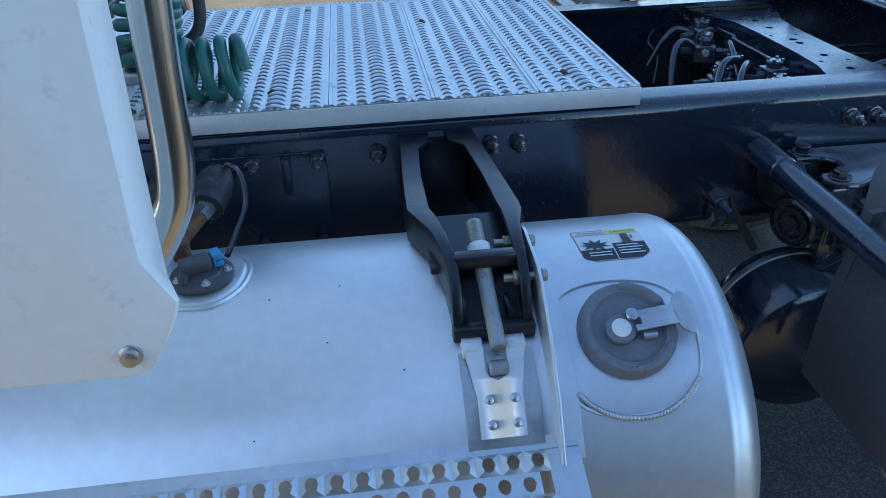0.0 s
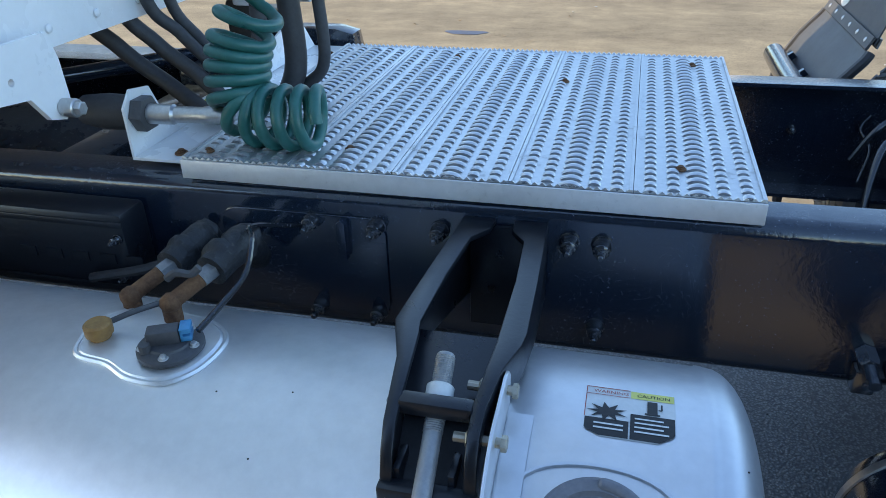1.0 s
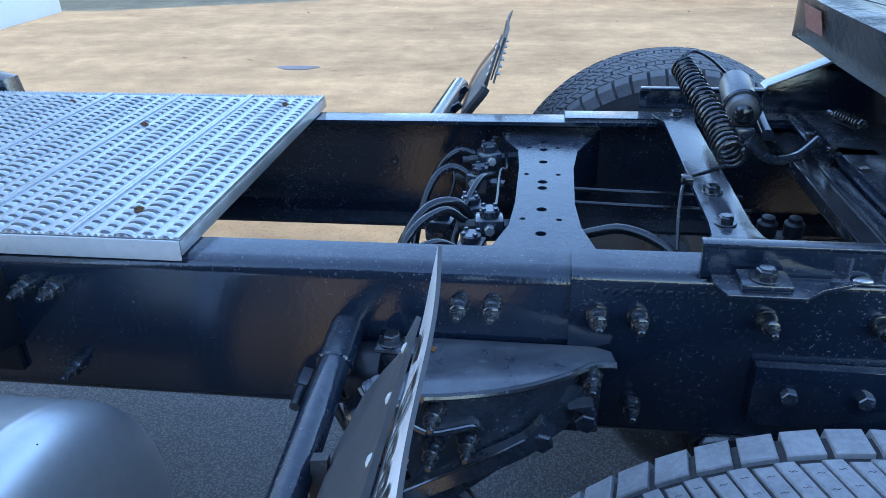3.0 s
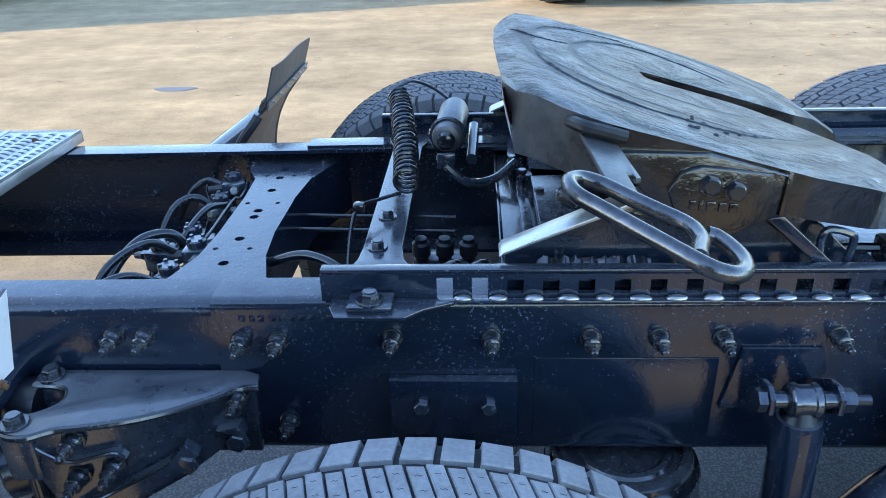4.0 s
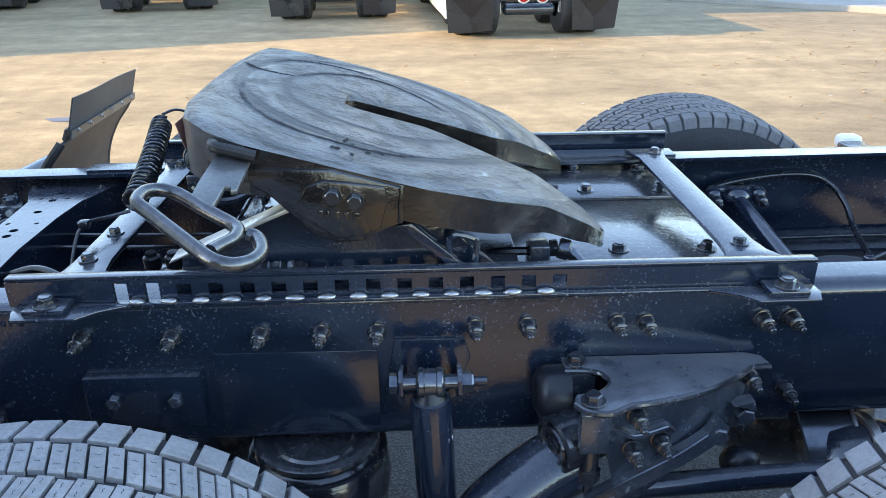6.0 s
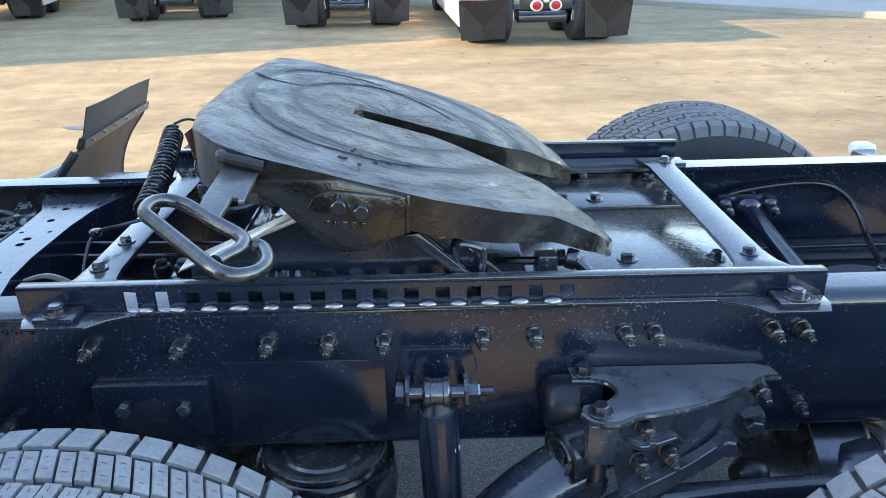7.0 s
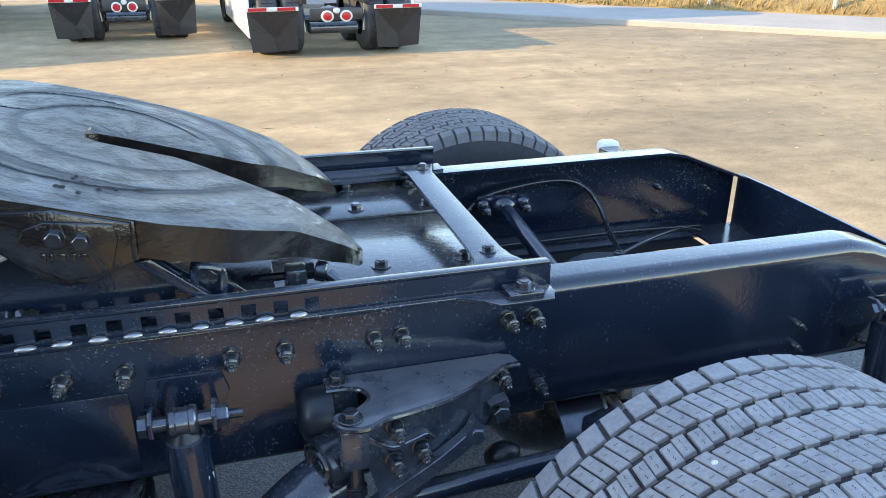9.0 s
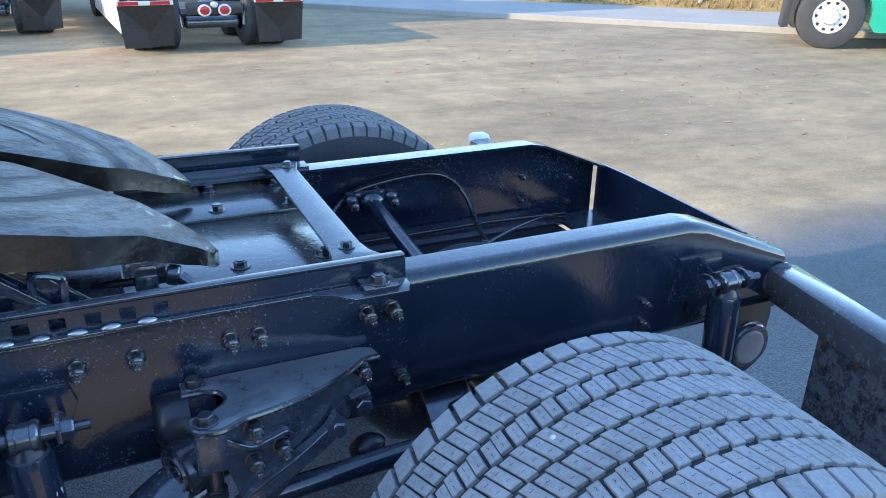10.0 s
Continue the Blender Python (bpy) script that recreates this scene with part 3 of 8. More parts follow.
def tyre_meshes():
    """Wide single tyre about the y axis at the origin, from y=0 to y=-W."""
    W, R, n, rows = 0.495, 0.532, 64, 8
    prof = [(0.0, 0.285), (0.004, 0.33), (0.022, 0.40), (0.026, 0.45), (0.014, 0.497), (-0.006, 0.514), (-0.03, 0.519), (-W / 2, 0.5225)]
    prof = [(-y * 1.0, r) for y, r in prof]
    full = [(-a, r) for a, r in prof] + [(-W - y, r) for y, r in [(-a, r) for a, r in prof][-2::-1]]
    bm = B()
    seg = 108
    rings = [[bm.verts.new((r * math.cos(2 * math.pi * k / seg), y, r * math.sin(2 * math.pi * k / seg))) for k in range(seg)] for y, r in full]
    for a, b in zip(rings, rings[1:]):
        for k in range(seg):
            bm.faces.new((a[k], a[(k + 1) % seg], b[(k + 1) % seg], b[k]))
    bmesh.ops.recalc_face_normals(bm, faces=bm.faces)
    body = bm
    tb, sb = B(), B()
    rng = random.Random(4)
    edges = [0.002, 0.052, 0.124, 0.178, 0.2475, 0.317, 0.371, 0.443, 0.493]
    for row in range(rows):
        end = row in (0, 7)
        y0, y1 = edges[row] + 0.0048, edges[row + 1] - 0.0048
        if end:
            y0, y1 = (edges[row] - 0.008, y1) if row == 0 else (y0, edges[row + 1] + 0.008)
        phase, skew = (0.0, 0.62, 0.10, 0.73, 0.22, 0.85, 0.35, 0.90)[row], (0.06 if end else 0.04 if row in (2, 5) else -0.36)
        sub = 1 if end else 2
        for k in range(n):
            lift = rng.uniform(-0.0008, 0.0006)
            for q in range(sub):
                jog = 0.0 if end else (1 if q else -1) * (0.0026 if row in (2, 5) else 0.0022)
                wide, slit = (0.0025 if end else 0.0016 if row in (2, 5) else 0.0014), 0.00024
                t0 = (k + phase + q / sub) / n + (wide if q == 0 else slit) / 2
                t1 = (k + phase + (q + 1) / sub) / n - (wide if q == sub - 1 else slit) / 2
                vs = {}
                for lev in (0, 1, 2):
                    for yi, y in ((0, y0 + jog), (1, y1 + jog)):
                        for ti, t in ((0, t0), (1, t1)):
                            crown = R - 0.006 * ((y - W / 2) / (W / 2)) ** 2 - (0.006 if (row == 0 and yi == 0) or (row == 7 and yi == 1) else 0)
                            inset = (0.0, 0.0006, 0.0024)[lev]
                            yy = y + (inset if yi == 0 else -inset)
                            ang = 2 * math.pi * (t + skew / n * (yi - 0.5)) + (inset if ti == 0 else -inset) / R
                            r = (0.512, crown + lift - 0.0016, crown + lift)[lev]
                            if lev == 0 and ((row == 0 and yi == 0) or (row == 7 and yi == 1)):
                                r, yy = 0.487, yy + (-0.0135 if row == 0 else 0.0135)
                            vs[lev, yi, ti] = tb.verts.new((r * math.cos(ang), -yy, r * math.sin(ang)))
                q4 = [(0, 0), (0, 1), (1, 1), (1, 0)]
                tb.faces.new([vs[2, a, b] for a, b in q4])
                for lo in (0, 1):
                    for (a, b), (c, d) in zip(q4, q4[1:] + q4[:1]):
                        tb.faces.new((vs[lo, a, b], vs[lo, c, d], vs[lo + 1, c, d], vs[lo + 1, a, b]))
                # small crooked cuts in the block's face
                for yc in ((0.30, 0.72) if not end else ()):
                    y = y0 + jog + (y1 - y0) * yc
                    tm = (t0 + t1) / 2 + skew / n * (yc - 0.5)
                    crown = R - 0.006 * ((y - W / 2) / (W / 2)) ** 2 + lift - (0.006 * (1 - yc) if row == 0 else 0.006 * yc if row == 7 else 0) + 0.0003
                    z = 0.0009 if q else -0.0009
                    pts = ((-0.0048, -z), (-0.0016, z), (0.0016, -z), (0.0048, z)) if row in (2, 5) else ((-z, -0.0046), (z, -0.0016), (-z, 0.0016), (z, 0.0046))
                    dv, dw = (0.0, 0.00045) if row in (2, 5) else (0.00045, 0.0)
                    for (u0, w0), (u1, w1) in zip(pts, pts[1:]):
                        quad = []
                        for u, w in ((u0 - dv, w0 - dw), (u0 + dv, w0 + dw), (u1 + dv, w1 + dw), (u1 - dv, w1 - dw)):
                            ang = 2 * math.pi * tm + w / R
                            quad.append(sb.verts.new((crown * math.cos(ang), -(y + u), crown * math.sin(ang))))
                        sb.faces.new(quad)
    bmesh.ops.recalc_face_normals(tb, faces=tb.faces)
    return body, tb, sb


def wheel():
    w = thing("wheel", "wide black drive wheel with dusty blocky tread on the ground", "wheel", "drive wheels")
    body, tread, cuts = tyre_meshes()
    tyre = part("tyre", body, TYRE, w)
    # groove floors take a much darker rubber than the blocks
    tyre.data.materials.append(GROOVE_FLOOR)
    for f in tyre.data.polygons:
        if math.hypot(f.center.x, f.center.z) > 0.513:
            f.material_index = 1
    tr = part("tread", tread, TREAD, tyre, "dusty grey tread blocks", smooth=False)
    part("sipe", cuts, GROOVE, tr, "", False)
    bm = B()
    lathe(bm, (0, 0.0, 0), (0, -1, 0), [(0.0, 0.25), (0.0, 0.287), (0.02, 0.287), (0.03, 0.27), (0.47, 0.27), (0.48, 0.287), (0.495, 0.287), (0.495, 0.25), (0.30, 0.24), (0.27, 0.12), (0.27, 0.0)], 40)
    part("rim", bm, STEEL, w)
    return w


AX = (1.02, 2.575)
WZ, NEAR_IN, FAR_IN = 0.535, -0.292, 1.25
wh = wheel()
wh.matrix_basis = pose(AX[0], NEAR_IN, WZ, 0, 3, 0)
copy_thing(wh, pose(AX[1], NEAR_IN, WZ, 0, 40, 0))
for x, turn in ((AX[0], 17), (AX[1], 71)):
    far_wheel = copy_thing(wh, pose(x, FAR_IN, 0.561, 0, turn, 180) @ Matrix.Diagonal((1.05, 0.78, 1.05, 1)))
    # the far wheels take a darker tread tone
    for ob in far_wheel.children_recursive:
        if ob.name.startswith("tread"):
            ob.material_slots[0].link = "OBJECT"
            ob.material_slots[0].material = TREAD_DARK

# ---- fuel tank ----
TR, TY, TZ, TX0, TX1 = 0.33, -0.415, 0.689, -2.2, -0.016


def tank_arc(x, ang, r=0.0):
    """A point on the tank at an angle from straight up, positive towards the rail."""
    return Vector((x, TY + (TR + r) * math.sin(ang), TZ + (TR + r) * math.cos(ang)))


tank = thing("fuel_tank", "round brushed aluminium fuel tank with grey filler cap beside the frame", "fuel tank")
bm = B()
prof = [(0, 0.0), (0, TR - 0.10)] + [(0.06 - 0.06 * math.cos(a), TR - 0.10 + 0.10 * math.sin(a)) for a in (math.pi / 2 * k / 10 for k in range(1, 11))]
L = TX1 - TX0
prof = prof + [(0.16, TR), (L - 0.076, TR), (L - 0.073, TR + 0.0011), (L - 0.066, TR + 0.0011), (L - 0.063, TR)] + [(L - s, r) for s, r in prof[::-1]]
lathe(bm, (TX0, TY, TZ), (TX1, TY, TZ), prof, 96)
part("shell", bm, ALU, tank)
# ---- fifth wheel ----
FC = 0.462


def lerp(x, pts):
    return float(np.interp(x, [p[0] for p in pts], [p[1] for p in pts]))


TOPZ = [(1.15, 1.412), (1.19, 1.424), (1.44, 1.358), (1.70, 1.282), (1.83, 1.238), (1.93, 1.172), (1.972, 1.135)]


def fw_top(x):
    return lerp(x, TOPZ)


OUT = [(1.15, 0.248), (1.165, 0.342), (1.19, 0.398), (1.23, 0.440), (1.29, 0.463), (1.45, 0.471), (1.60, 0.464), (1.72, 0.430), (1.84, 0.362), (1.93, 0.305), (1.965, 0.279), (1.972, 0.254)]
JAW = [(1.15, 0.0), (1.425, 0.0), (1.428, 0.018), (1.44, 0.030), (1.47, 0.036)]
INN = {-1: [*JAW, (1.60, 0.037), (1.64, 0.056), (1.69, 0.090), (1.82, 0.162), (1.93, 0.212), (1.972, 0.24)],
       1: [*JAW, (1.72, 0.037), (1.77, 0.046), (1.82, 0.075), (1.90, 0.150), (1.95, 0.21), (1.972, 0.24)]}
DEPTH = [(1.15, 0.105), (1.25, 0.095), (1.4, 0.07), (1.7, 0.066), (1.9, 0.045), (1.972, 0.03)]


def fw_plate():
    bm = B()
    xs = sorted(set([1.15 + 0.822 * (k / 56) for k in range(57)] + [1.425, 1.428, 1.44]))
    nv = 12
    for s in (-1, 1):
        top, low = [], []
        for x in xs:
            a, b = lerp(x, INN[s]), lerp(x, OUT)
            rt, rl = [], []
            for v in range(nv + 1):
                w = a + (b - a) * (v / nv)
                edge = min(b - w, 0.02) / 0.02
                inner = min(w - a, 0.012) / 0.012 if a > 0 else 1
                z = fw_top(x) - 0.007 * (1 - edge) ** 2 - 0.006 * (1 - inner) ** 2
                bow = (0.018 * (w / 0.45) ** 2 - 0.014) * min(max((1.23 - x) / 0.08, 0), 1)
                rt.append(bm.verts.new((x + bow, FC + s * w, z)))
                d = lerp(x, DEPTH)
                rl.append(bm.verts.new((x + bow + (0.035 if x < 1.16 else 0), FC + s * w, z - d)))
            top.append(rt)
            low.append(rl)
        for i in range(len(xs) - 1):
            for v in range(nv):
                bm.faces.new((top[i][v], top[i + 1][v], top[i + 1][v + 1], top[i][v + 1]))
                bm.faces.new((low[i][v], low[i][v + 1], low[i + 1][v + 1], low[i + 1][v]))
            bm.faces.new((top[i][nv], top[i + 1][nv], low[i + 1][nv], low[i][nv]))
            if xs[i] >= 1.425:
                bm.faces.new((top[i][0], low[i][0], low[i + 1][0], top[i + 1][0]))
        for i in (0, len(xs) - 1):
            for v in range(nv):
                bm.faces.new((top[i][v], top[i][v + 1], low[i][v + 1], low[i][v]))
    bmesh.ops.remove_doubles(bm, verts=bm.verts, dist=0.0004)
    bmesh.ops.recalc_face_normals(bm, faces=bm.faces)
    return bm


def greasy_steel():
    m = material("greasy_worn_steel", (0.022, 0.022, 0.023), (0.080, 0.079, 0.077), 0.42, 0.55, 5, 60, 0.25, 0.16, 0.0, 0, (0.32, 0.68))
    n, l = m.node_tree.nodes, m.node_tree.links
    p = n["Principled BSDF"]
    base = p.inputs["Base Color"].links[0].from_socket
    co = n["Texture Coordinate"]
    mp = n.new("ShaderNodeMapping")
    mp.vector_type = "POINT"
    mp.inputs["Location"].default_value = (-1.50 / 0.30, -0.495 / 0.355, 0)
    mp.inputs["Scale"].default_value = (1 / 0.30, 1 / 0.355, 0)
    l.new(co.outputs["Object"], mp.inputs["Vector"])
    warp = n.new("ShaderNodeTexNoise")
    warp.inputs["Scale"].default_value, warp.inputs["Detail"].default_value, warp.inputs["Roughness"].default_value = 5.5, 6, 0.65
    l.new(co.outputs["Object"], warp.inputs["Vector"])
    ln = n.new("ShaderNodeVectorMath")
    ln.operation = "LENGTH"
    l.new(mp.outputs["Vector"], ln.inputs[0])
    ra = n.new("ShaderNodeMath")
    ra.operation, ra.inputs[1].default_value = "MULTIPLY_ADD", 0.16
    l.new(warp.outputs["Fac"], ra.inputs[0])
    l.new(ln.outputs["Value"], ra.inputs[2])
    half = n.new("ShaderNodeMath")
    half.operation, half.inputs[1].default_value = "MULTIPLY", 0.5
    l.new(ra.outputs[0], half.inputs[0])
    # rubbed rings and grease rings round the jaw
    rp = n.new("ShaderNodeValToRGB")
    stops = ((0.0, 0.35), (0.25, 0.60), (0.36, 0.52), (0.378, 0.05), (0.396, 0.05), (0.425, 0.60), (0.48, 1.0), (0.512, 0.90), (0.528, 0.08), (0.560, 0.0), (0.585, 0.45), (0.62, 1.0), (0.74, 0.90), (0.85, 0.80))
    el = rp.color_ramp.elements
    for k, (pos, v) in enumerate(stops):
        e = el[k] if k < 2 else el.new(pos)
        e.position, e.color = pos, (v, v, v, 1)
    l.new(half.outputs[0], rp.inputs["Fac"])
    streak = n.new("ShaderNodeTexNoise")
    streak.inputs["Scale"].default_value, streak.inputs["Detail"].default_value, streak.inputs["Roughness"].default_value = 5.5, 7, 0.62
    away = n.new("ShaderNodeVectorMath")
    away.operation = "NORMALIZE"
    l.new(mp.outputs["Vector"], away.inputs[0])
    turn = n.new("ShaderNodeVectorMath")
    turn.operation, turn.inputs[1].default_value = "MULTIPLY", (0.55, 0.55, 0)
    l.new(away.outputs["Vector"], turn.inputs[0])
    rise = n.new("ShaderNodeCombineXYZ")
    l.new(ra.outputs[0], rise.inputs["Z"])
    swirl = n.new("ShaderNodeVectorMath")
    l.new(turn.outputs["Vector"], swirl.inputs[0])
    l.new(rise.outputs["Vector"], swirl.inputs[1])
    l.new(swirl.outputs["Vector"], streak.inputs["Vector"])
    sm = n.new("ShaderNodeMapRange")
    sm.inputs["From Min"].default_value, sm.inputs["From Max"].default_value, sm.inputs["To Min"].default_value = 0.38, 0.56, 0.15
    l.new(streak.outputs["Fac"], sm.inputs["Value"])
    ml = n.new("ShaderNodeMath")
    ml.operation = "MULTIPLY"
    l.new(rp.outputs["Color"], ml.inputs[0])
    l.new(sm.outputs["Result"], ml.inputs[1])
    fleck = n.new("ShaderNodeTexNoise")
    fleck.inputs["Scale"].default_value, fleck.inputs["Detail"].default_value, fleck.inputs["Roughness"].default_value = 26, 6, 0.68
    l.new(swirl.outputs["Vector"], fleck.inputs["Vector"])
    fm = n.new("ShaderNodeMapRange")
    fm.inputs["From Min"].default_value, fm.inputs["From Max"].default_value, fm.inputs["To Min"].default_value = 0.36, 0.56, 0.80
    l.new(fleck.outputs["Fac"], fm.inputs["Value"])
    ml2 = n.new("ShaderNodeMath")
    ml2.operation = "MULTIPLY"
    l.new(ml.outputs[0], ml2.inputs[0])
    l.new(fm.outputs["Result"], ml2.inputs[1])
    ml = ml2
    mx = n.new("ShaderNodeMixRGB")
    mx.inputs["Color2"].default_value = (0.200, 0.205, 0.210, 1)
    l.new(ml.outputs[0], mx.inputs["Fac"])
    l.new(base, mx.inputs["Color1"])
    l.new(mx.outputs["Color"], p.inputs["Base Color"])
    rr = n.new("ShaderNodeMapRange")
    rr.inputs["To Min"].default_value, rr.inputs["To Max"].default_value = 0.34, 0.28
    l.new(ml.outputs[0], rr.inputs["Value"])
    l.new(rr.outputs["Result"], p.inputs["Roughness"])
    me = n.new("ShaderNodeMapRange")
    me.inputs["To Min"].default_value, me.inputs["To Max"].default_value = 0.0, 0.45
    l.new(ml.outputs[0], me.inputs["Value"])
    l.new(me.outputs["Result"], p.inputs["Metallic"])
    sl = n.new("ShaderNodeMapRange")
    sl.inputs["To Min"].default_value, sl.inputs["To Max"].default_value = 0.08, 0.5
    l.new(ml.outputs[0], sl.inputs["Value"])
    l.new(sl.outputs["Result"], p.inputs["Specular IOR Level"])
    bp = n.new("ShaderNodeBump")
    bp.inputs["Strength"].default_value, bp.inputs["Distance"].default_value = 1.0, 0.011
    l.new(ml.outputs[0], bp.inputs["Height"])
    l.new(n["Bump"].outputs["Normal"], bp.inputs["Normal"])
    l.new(bp.outputs["Normal"], p.inputs["Normal"])
    return m


GREASE = greasy_steel()
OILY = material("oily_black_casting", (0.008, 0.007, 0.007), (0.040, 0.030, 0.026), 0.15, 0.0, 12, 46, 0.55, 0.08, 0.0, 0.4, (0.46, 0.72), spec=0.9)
WORN = material("worn_grey_casting", (0.05, 0.050, 0.051), (0.13, 0.128, 0.127), 0.30, 0.5, 9, 60, 0.3, 0.12)
GRUB = material("dull_black_grease", (0.010, 0.010, 0.011), (0.030, 0.029, 0.028), 0.5, 0.0, 20, 70, 0.4, 0.12)
LEVER = material("dull_lever_steel", (0.10, 0.102, 0.105), (0.22, 0.222, 0.225), 0.4, 0.7, 14, 120, 0.1, 0.1)
fifth = thing("fifth_wheel", "greasy worn steel fifth wheel coupling plate tilted on its bracket", "fifth wheel", "", (0, 0, 0))
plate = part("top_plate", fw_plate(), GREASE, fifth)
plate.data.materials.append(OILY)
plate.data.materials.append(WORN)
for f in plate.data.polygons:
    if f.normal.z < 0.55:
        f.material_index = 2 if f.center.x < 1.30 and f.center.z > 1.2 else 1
# ---- cab ----
cab = thing("truck_cab", "tall white sleeper cab standing ahead of the deck", "truck cab", "", (0, 0, 0))
bm = B()
prism(bm, [(-1.27, 1.31), (-1.27, 3.85), (-1.9, 3.98), (-3.3, 3.9), (-4.3, 2.6), (-5.6, 2.1), (-5.7, 0.6), (-3.6, 0.6), (-3.3, 1.31)], "y", -0.78, 1.73, 0.04)
part("shell", bm, WHITE, cab)
# ---- tank fittings ----
def on_tank(x, ang, r=0.0):
    """A frame on the tank: z away from the shell, x along the tank."""
    return Matrix.Translation(tank_arc(x, ang, r)) @ Matrix.Rotation(-ang, 4, "X")


def tank_patch(bm, x0, x1, s0, s1, r, clip=0.0, n=8, both=(1, 1)):
    """A thin patch bent on the shell; s is the arc from the top towards the rail, clip narrows the outer end."""
    rows = []
    for k in range(n + 1):
        s = s0 + (s1 - s0) * k / n
        c = clip * max(0, (0.3 - (s - s0) / (s1 - s0)) / 0.3) if s1 > s0 else 0
        rows.append([bm.verts.new(tank_arc(x0 + c * both[0], s / TR, r)), bm.verts.new(tank_arc(x1 - c * both[1], s / TR, r))])
    for a, b in zip(rows, rows[1:]):
        bm.faces.new((a[0], a[1], b[1], b[0]))
    return bm


LX0, LX1, LS0, LS1 = -0.234, -0.127, -0.047, 0.041
label = part("warning_label", tank_patch(B(), LX0, LX1, LS0, LS1, 0.0008, 0.02), PAPER, tank, "white warning and caution sticker with fire and pump signs", False)
MID = (LX0 + LX1) / 2
bm = B()
tank_patch(bm, LX0 + 0.001, MID - 0.001, LS0 + 0.001, LS0 + 0.028, 0.0014, 0.018, 8, (1, 0))
tank_patch(bm, MID + 0.001, LX1 - 0.001, LS0 + 0.001, LS0 + 0.042, 0.0014, 0.018, 8, (0, 1))
part("text_panel", bm, INK, label, "", False)
bm = B()
tank_patch(bm, MID + 0.001, LX1 - 0.001, LS1 - 0.016, LS1 - 0.001, 0.0014)
part("caution_band", bm, YELLOW, label, "", False)
bm = B()
for x0, x1, s0, s1 in ((LX0, MID, LS1 - 0.0015, LS1), (LX0, MID, LS1 - 0.0165, LS1 - 0.0155), (LX0, LX0 + 0.001, LS0 + 0.028, LS1)):
    tank_patch(bm, x0, x1, s0, s1, 0.0016)
part("warning_band", bm, REDINK, label, "", False)
for text, x, mat in (("WARNING", LX0 + 0.009, REDINK), ("CAUTION", MID + 0.008, INK)):
    pts, faces = words(text, 0.0088)
    bm = B()
    vs = [bm.verts.new(tank_arc(x + p[0], (LS1 - 0.0125 + p[1]) / TR, 0.0020)) for p in pts]
    for f in faces:
        bm.faces.new([vs[i] for i in f])
    part("lettering", bm, mat, label, "", False)
bm = B()
c = (LX0 + 0.027, LS0 + 0.040)
tips = [bm.verts.new(tank_arc(c[0] + (0.025 if k % 2 else 0.012) * math.cos(a), (c[1] + (0.017 if k % 2 else 0.007) * math.sin(a)) / TR, 0.0020)) for k, a in ((k, 2 * math.pi * k / 18) for k in range(18))]
mid = bm.verts.new(tank_arc(c[0], c[1] / TR, 0.0020))
for k in range(18):
    bm.faces.new((mid, tips[k], tips[(k + 1) % 18]))
part("fire_sign", bm, INK, label, "", False)
bm = B()
for x0, x1, s0, s1 in ((-0.160, -0.148, -0.001, 0.0215), (-0.163, -0.145, -0.004, -0.001), (-0.147, -0.143, 0.006, 0.008), (-0.144, -0.142, 0.007, 0.018)):
    tank_patch(bm, x0, x1, s0, s1, 0.0020, 0, 3)
part("pump_sign", bm, INK, label, "", False)
bm = B()
for k in range(4):
    tank_patch(bm, MID + 0.006, LX1 - 0.008 - 0.006 * (k % 2), LS0 + 0.012 + k * 0.007, LS0 + 0.0145 + k * 0.007, 0.0020, 0, 2)
for k in range(2):
    tank_patch(bm, LX0 + 0.012, MID - 0.007, LS0 + 0.011 + k * 0.007, LS0 + 0.0135 + k * 0.007, 0.0020, 0, 2)
part("text_lines", bm, PAPER, label, "", False)

# filler cap
CAP = on_tank(-0.209, -0.534)
cap = part("filler_cap", moved(lathe(B(), (0, 0, 0), (0, 0, 1), [(0.002, 0.069), (0.016, 0.068), (0.021, 0.064), (0.022, 0.052), (0.016, 0.048), (0.015, 0.0)], 48), CAP), CAPGREY, tank, "round grey plastic filler cap")
for k in range(3):
    arc = [math.radians(60 + k * 120 - 26 + j * 6.5) for j in range(9)]
    bm = sweep(B(), [(0.0605 * math.cos(a), 0.0605 * math.sin(a), 0.0195) for a in arc], 0.0072, 12)
    for a in (arc[0], arc[-1]):
        lump(bm, (0.0605 * math.cos(a), 0.0605 * math.sin(a), 0.0195), (0.0072, 0.0072, 0.0072))
    part("grip_rib", moved(bm, CAP), CAPGREY, cap)
bm = lathe(B(), (-0.014, -0.004, 0.012), (-0.014, -0.004, 1), [(0, 0.021), (0.014, 0.021), (0.017, 0.018), (0.017, 0.0145)], 24)
part("lock_collar", moved(bm, CAP), CAPGREY, cap)
bm = lathe(B(), (-0.014, -0.004, 0.024), (-0.014, -0.004, 1), [(0, 0.0145), (0.006, 0.0135), (0.008, 0.010), (0.0085, 0)], 24)
part("lock_cover", moved(bm, CAP), PAPER, cap, "pale lock cover")
bm = B()
prism(bm, [(0.004, -0.013), (0.004, -0.004), (0.014, -0.004), (0.014, 0.006), (0.004, 0.006), (0.004, 0.016), (0.066, 0.016), (0.066, -0.013)], "z", 0.030, 0.034, 0.001)
prism(bm, [(0.079 + 0.017 * math.cos(a) * (1 if abs(math.sin(a)) < 0.9 else 0.8), 0.001 + 0.032 * math.sin(a)) for a in (2 * math.pi * k / 22 for k in range(22))], "z", 0.029, 0.034, 0.0012)
